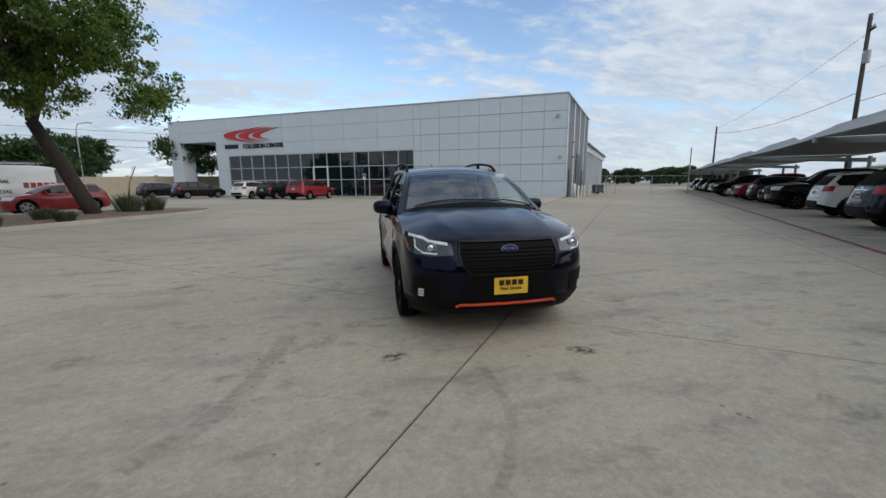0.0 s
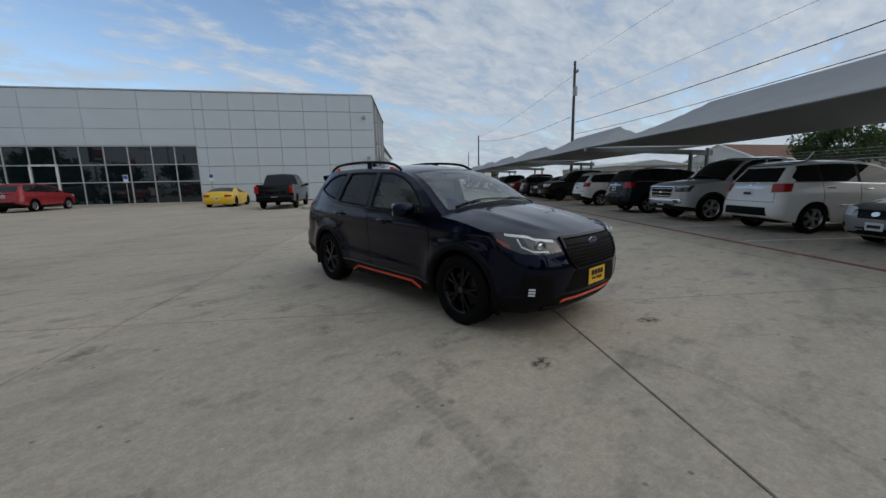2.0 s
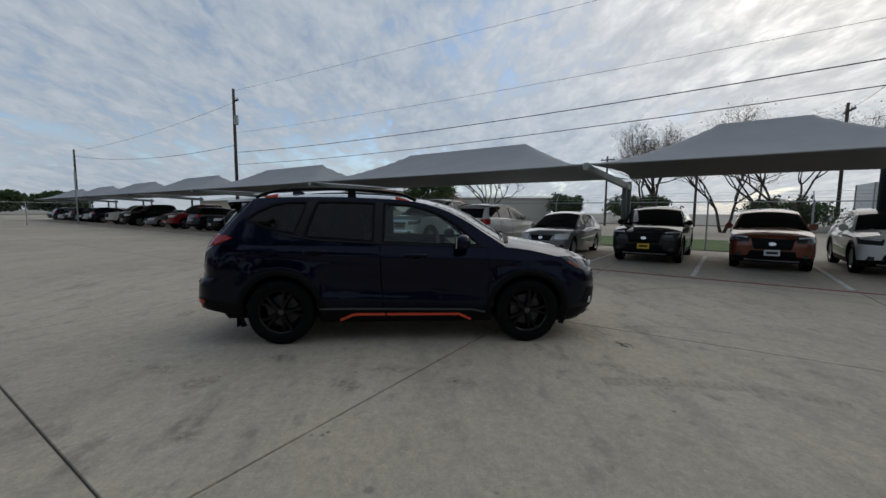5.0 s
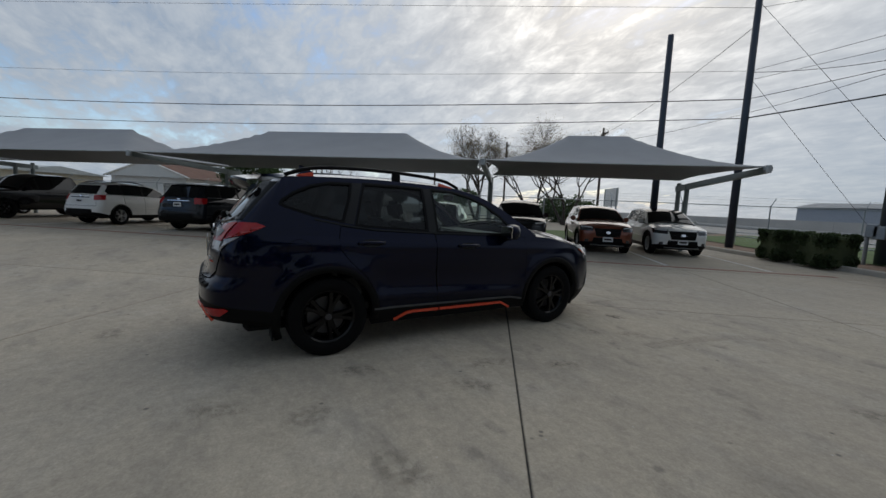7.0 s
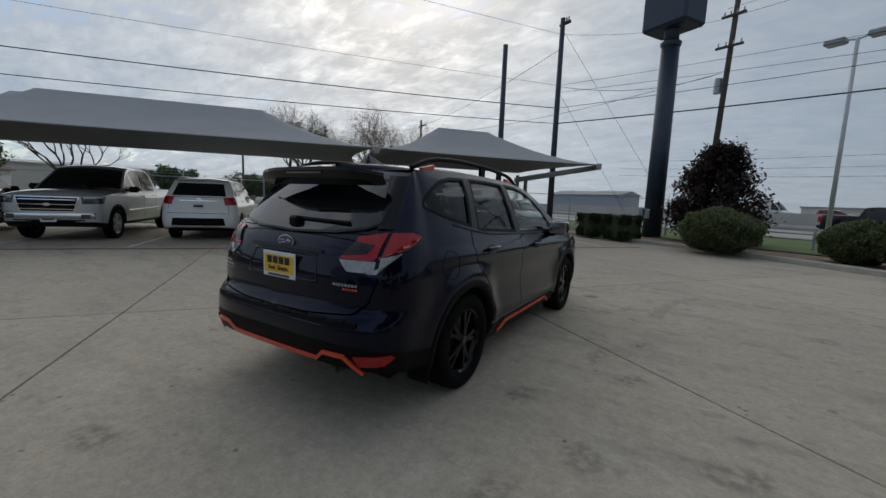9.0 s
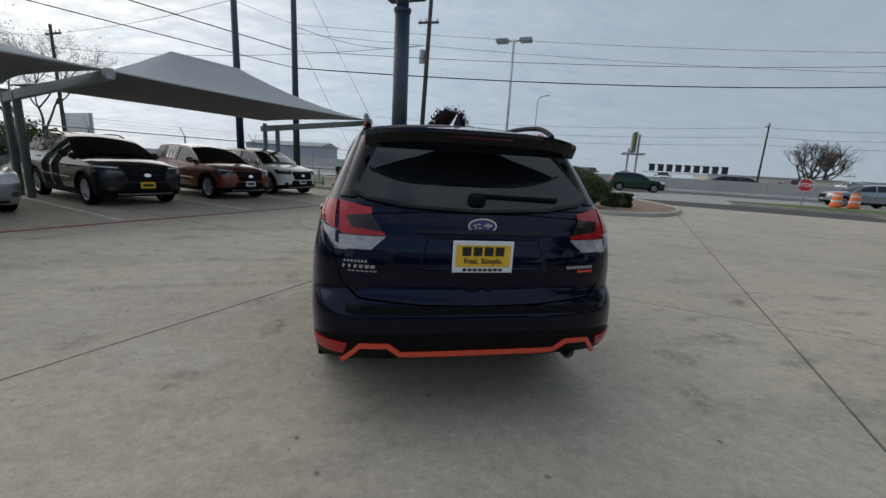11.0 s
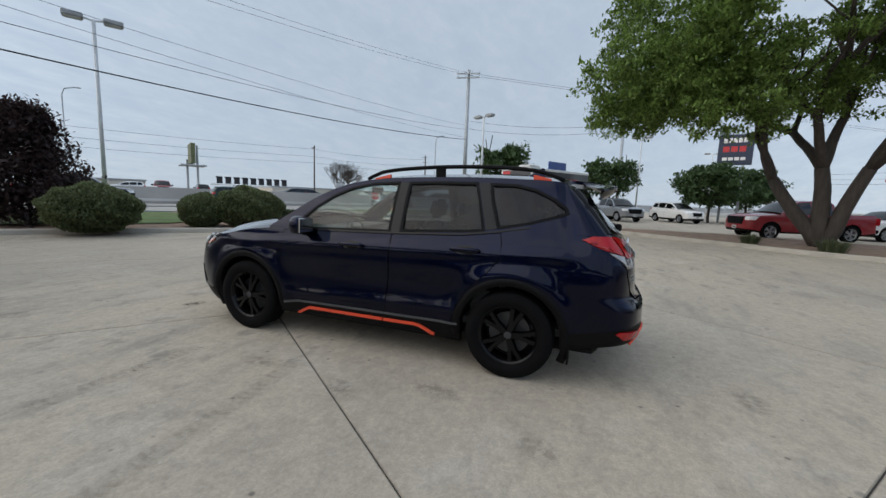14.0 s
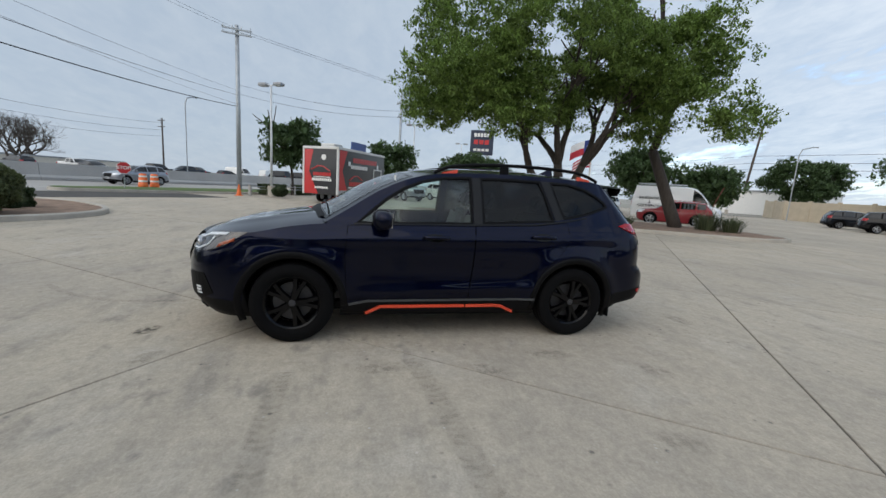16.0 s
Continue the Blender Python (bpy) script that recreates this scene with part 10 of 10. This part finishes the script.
bare_tree(27.5, -20.0, 8.2, 1, "spreading bare tree with first leaves behind the fence", 0.2, 3, 7)
bare_tree(21.5, -25.5, 8.0, 2, "bare tree behind the fence", 0.17, 3, 7)
bare_tree(24.0, -23.6, 7.5, 3, "bare tree behind the fence", 0.15, 2, 7)
bare_tree(49.0, -9.5, 8.5, 4, "bare spreading tree beyond the houses", 0.2, 3, 7, False)
bare_tree(-82.0, -59.0, 9.0, 5, "broad bare tree across the highway", 0.3, 4, 7, False)
bare_tree(-96.0, -66.0, 9.0, 6, "broad bare tree across the highway", 0.3, 4, 7, False)

# ---- marks on the concrete ----


def mark_mat(name, tread, strength=0.24):
    """Rubber and oil ground into the concrete: fades out at its edge and between the grains."""
    m = bpy.data.materials.new(name)
    m.use_nodes = True
    n, l = m.node_tree.nodes, m.node_tree.links
    b = n["Principled BSDF"]
    b.inputs["Base Color"].default_value, b.inputs["Roughness"].default_value, b.inputs["Specular IOR Level"].default_value = (0.085, 0.079, 0.07, 1), 0.8, 0.2
    uv, pos = n.new("ShaderNodeTexCoord"), n.new("ShaderNodeNewGeometry")
    sp = n.new("ShaderNodeSeparateXYZ")
    l.new(uv.outputs["UV"], sp.inputs[0])

    def op(kind, a, c):
        t = n.new("ShaderNodeMath")
        t.operation = kind
        for i, k in enumerate((a, c)):
            if isinstance(k, (int, float)):
                t.inputs[i].default_value = k
            else:
                l.new(k, t.inputs[i])
        return t.outputs[0]

    def rng_(v, lo, hi, a, c):
        r = n.new("ShaderNodeMapRange")
        r.interpolation_type = "SMOOTHSTEP"
        for i, k in ((1, lo), (2, hi), (3, a), (4, c)):
            r.inputs[i].default_value = k
        l.new(v, r.inputs[0])
        return r.outputs[0]

    u, v = sp.outputs[0], sp.outputs[1]
    t = n.new("ShaderNodeTexNoise")
    t.inputs["Scale"].default_value, t.inputs["Detail"].default_value = (9.0 if tread else 16.0), 5.0
    l.new(pos.outputs["Position"], t.inputs["Vector"])
    grain = rng_(t.outputs["Fac"], 0.40, 0.60, 0.12, 1.0)
    if tread:
        edge = rng_(op("ABSOLUTE", u, 0), 0.55, 1.0, 1.0, 0.0)
        bars = rng_(op("SINE", op("ADD", op("MULTIPLY", v, 95.0), op("MULTIPLY", op("ABSOLUTE", u, 0), 3.0)), 0), -0.4, 0.5, 0.55, 1.0)
        fac = op("MULTIPLY", op("MULTIPLY", edge, bars), grain)
        fac = op("MULTIPLY", fac, 0.23)
    else:
        fac = op("MULTIPLY", rng_(op("SQRT", op("ADD", op("MULTIPLY", u, u), op("MULTIPLY", v, v)), 0), 0.35, 1.0, 1.0, 0.0), grain)
        fac = op("MULTIPLY", fac, strength)
    tr, mx = n.new("ShaderNodeBsdfTransparent"), n.new("ShaderNodeMixShader")
    l.new(fac, mx.inputs[0])
    l.new(tr.outputs[0], mx.inputs[1])
    l.new(b.outputs[0], mx.inputs[2])
    l.new(mx.outputs[0], n["Material Output"].inputs[0])
    return m


SMUDGE, SCUFF, TREAD = mark_mat("oily_smudge", False), mark_mat("rubber_scuff", False, 0.7), mark_mat("tyre_tread_mark", True)


def smudge(x, y, rx, ry, turn, label="dark oily smudge on the concrete", m=None):
    bm = bmesh.new()
    uv = bm.loops.layers.uv.new("UVMap")
    ring = [(math.cos(2 * math.pi * k / 24), math.sin(2 * math.pi * k / 24)) for k in range(24)]
    f = bm.faces.new([bm.verts.new((rx * a, ry * b, 0)) for a, b in ring])
    for lp, q in zip(f.loops, ring):
        lp[uv].uv = q
    tagged(part("smudge", bm, m or SMUDGE, m=pose(x, y, 0.0022, 0, 0, turn)), label, "stain", kind="structure")


def tread_mark(keys, width=0.2, label="curved tyre tread mark on the concrete"):
    line = smooth_line(keys, 10)
    bm = bmesh.new()
    uv = bm.loops.layers.uv.new("UVMap")
    rows, s = [], 0.0
    for i, p in enumerate(line):
        a, b = Vector(line[max(i - 1, 0)]), Vector(line[min(i + 1, len(line) - 1)])
        d = (b - a).normalized()
        s += (Vector(p) - Vector(line[i - 1])).length if i else 0
        rows.append((bm.verts.new((p[0] - d.y * width / 2, p[1] + d.x * width / 2, 0.0028)), bm.verts.new((p[0] + d.y * width / 2, p[1] - d.x * width / 2, 0.0028)), s))
    for p, q in zip(rows, rows[1:]):
        f = bm.faces.new((p[0], p[1], q[1], q[0]))
        for lp, c in zip(f.loops, ((-1, p[2]), (1, p[2]), (1, q[2]), (-1, q[2]))):
            lp[uv].uv = c
    tagged(part("tyre_mark", bm, TREAD), label, "tyre mark", kind="structure")


for x, y, rx, ry, tn in ((-1.04, -2.38, 0.15, 0.10, 20), (0.52, -2.6, 0.16, 0.10, -30)):
    smudge(x, y, rx, ry, tn, "dark rubber scuff where a tyre turned", SCUFF)
for x, y, rx, ry, tn in ((-3.65, 0.47, 0.26, 0.16, 50), (-3.55, -1.89, 0.24, 0.15, 40), (-1.92, -0.5, 0.2, 0.14, 70),
                         (1.55, 0.25, 0.22, 0.12, 50), (0.48, 3.09, 0.26, 0.15, 20), (2.6, 1.12, 0.2, 0.12, 60), (-2.54, 1.38, 0.28, 0.15, 30), (-1.83, 1.69, 0.22, 0.14, 100), (-1.28, 1.2, 0.24, 0.13, 80), (-1.9, 0.47, 0.26, 0.14, 45),
                         (1.1, -2.35, 0.2, 0.11, -20), (-1.6, -1.9, 0.24, 0.12, 70), (-1.35, -1.55, 0.16, 0.1, 30), (1.45, -0.6, 0.25, 0.12, 95), (1.3, 0.9, 0.3, 0.13, 85), (1.7, 1.7, 0.2, 0.12, 40), (-1.6, 0.1, 0.3, 0.12, 85), (-1.5, 2.2, 0.25, 0.13, 60)):
    smudge(x, y, rx, ry, tn)
tread_mark([(-2.48, -3.37), (-2.19, -2.98), (-2.02, -2.33), (-1.95, -1.7)], 0.2)
tread_mark([(-0.38, -2.61), (-0.40, -3.26), (-0.54, -3.66), (-0.72, -3.93), (-1.05, -4.3)], 0.09)
tread_mark([(1.3, -0.36), (1.55, -0.3), (2.1, -0.23), (2.78, -0.17), (3.4, -0.1)], 0.19)
tread_mark([(1.45, -1.32), (2.0, -1.32), (2.61, -1.3)], 0.19)
tread_mark([(1.6, -3.6), (2.0, -4.4), (2.2, -5.4)], 0.24)

# ---- slabs of the lot, last ----
near, rest = [], []
slab_me = slab_mesh(SLAB, SLAB)
cells = []
for i in range(-14, 32):
    for j in range(-11, 15):
        e, f = B0 + i * SLAB, A0 + j * SLAB
        c = E1 * (e + SLAB / 2) + E2 * (f + SLAB / 2)
        q = c - RO
        if q.dot(RS) > 5 and c.y < -10:
            continue
        cells.append((c.length, e, f))
cells.sort()
for d, e, f in cells[:280]:
    ob = new("slab", slab_me)
    ob.parent = pavement
    ob.matrix_basis = Matrix.Translation((e, f, 0.0))
bm = bmesh.new()
for d, e, f in cells[280:]:
    g = GAP / 2
    bm.faces.new([bm.verts.new((e + x, f + y, -0.001)) for x, y in ((g, g), (SLAB - g, g), (SLAB - g, SLAB - g), (g, SLAB - g))])
tagged(part("slabs_far", bm, CONCRETE, pavement), kind="stuff")
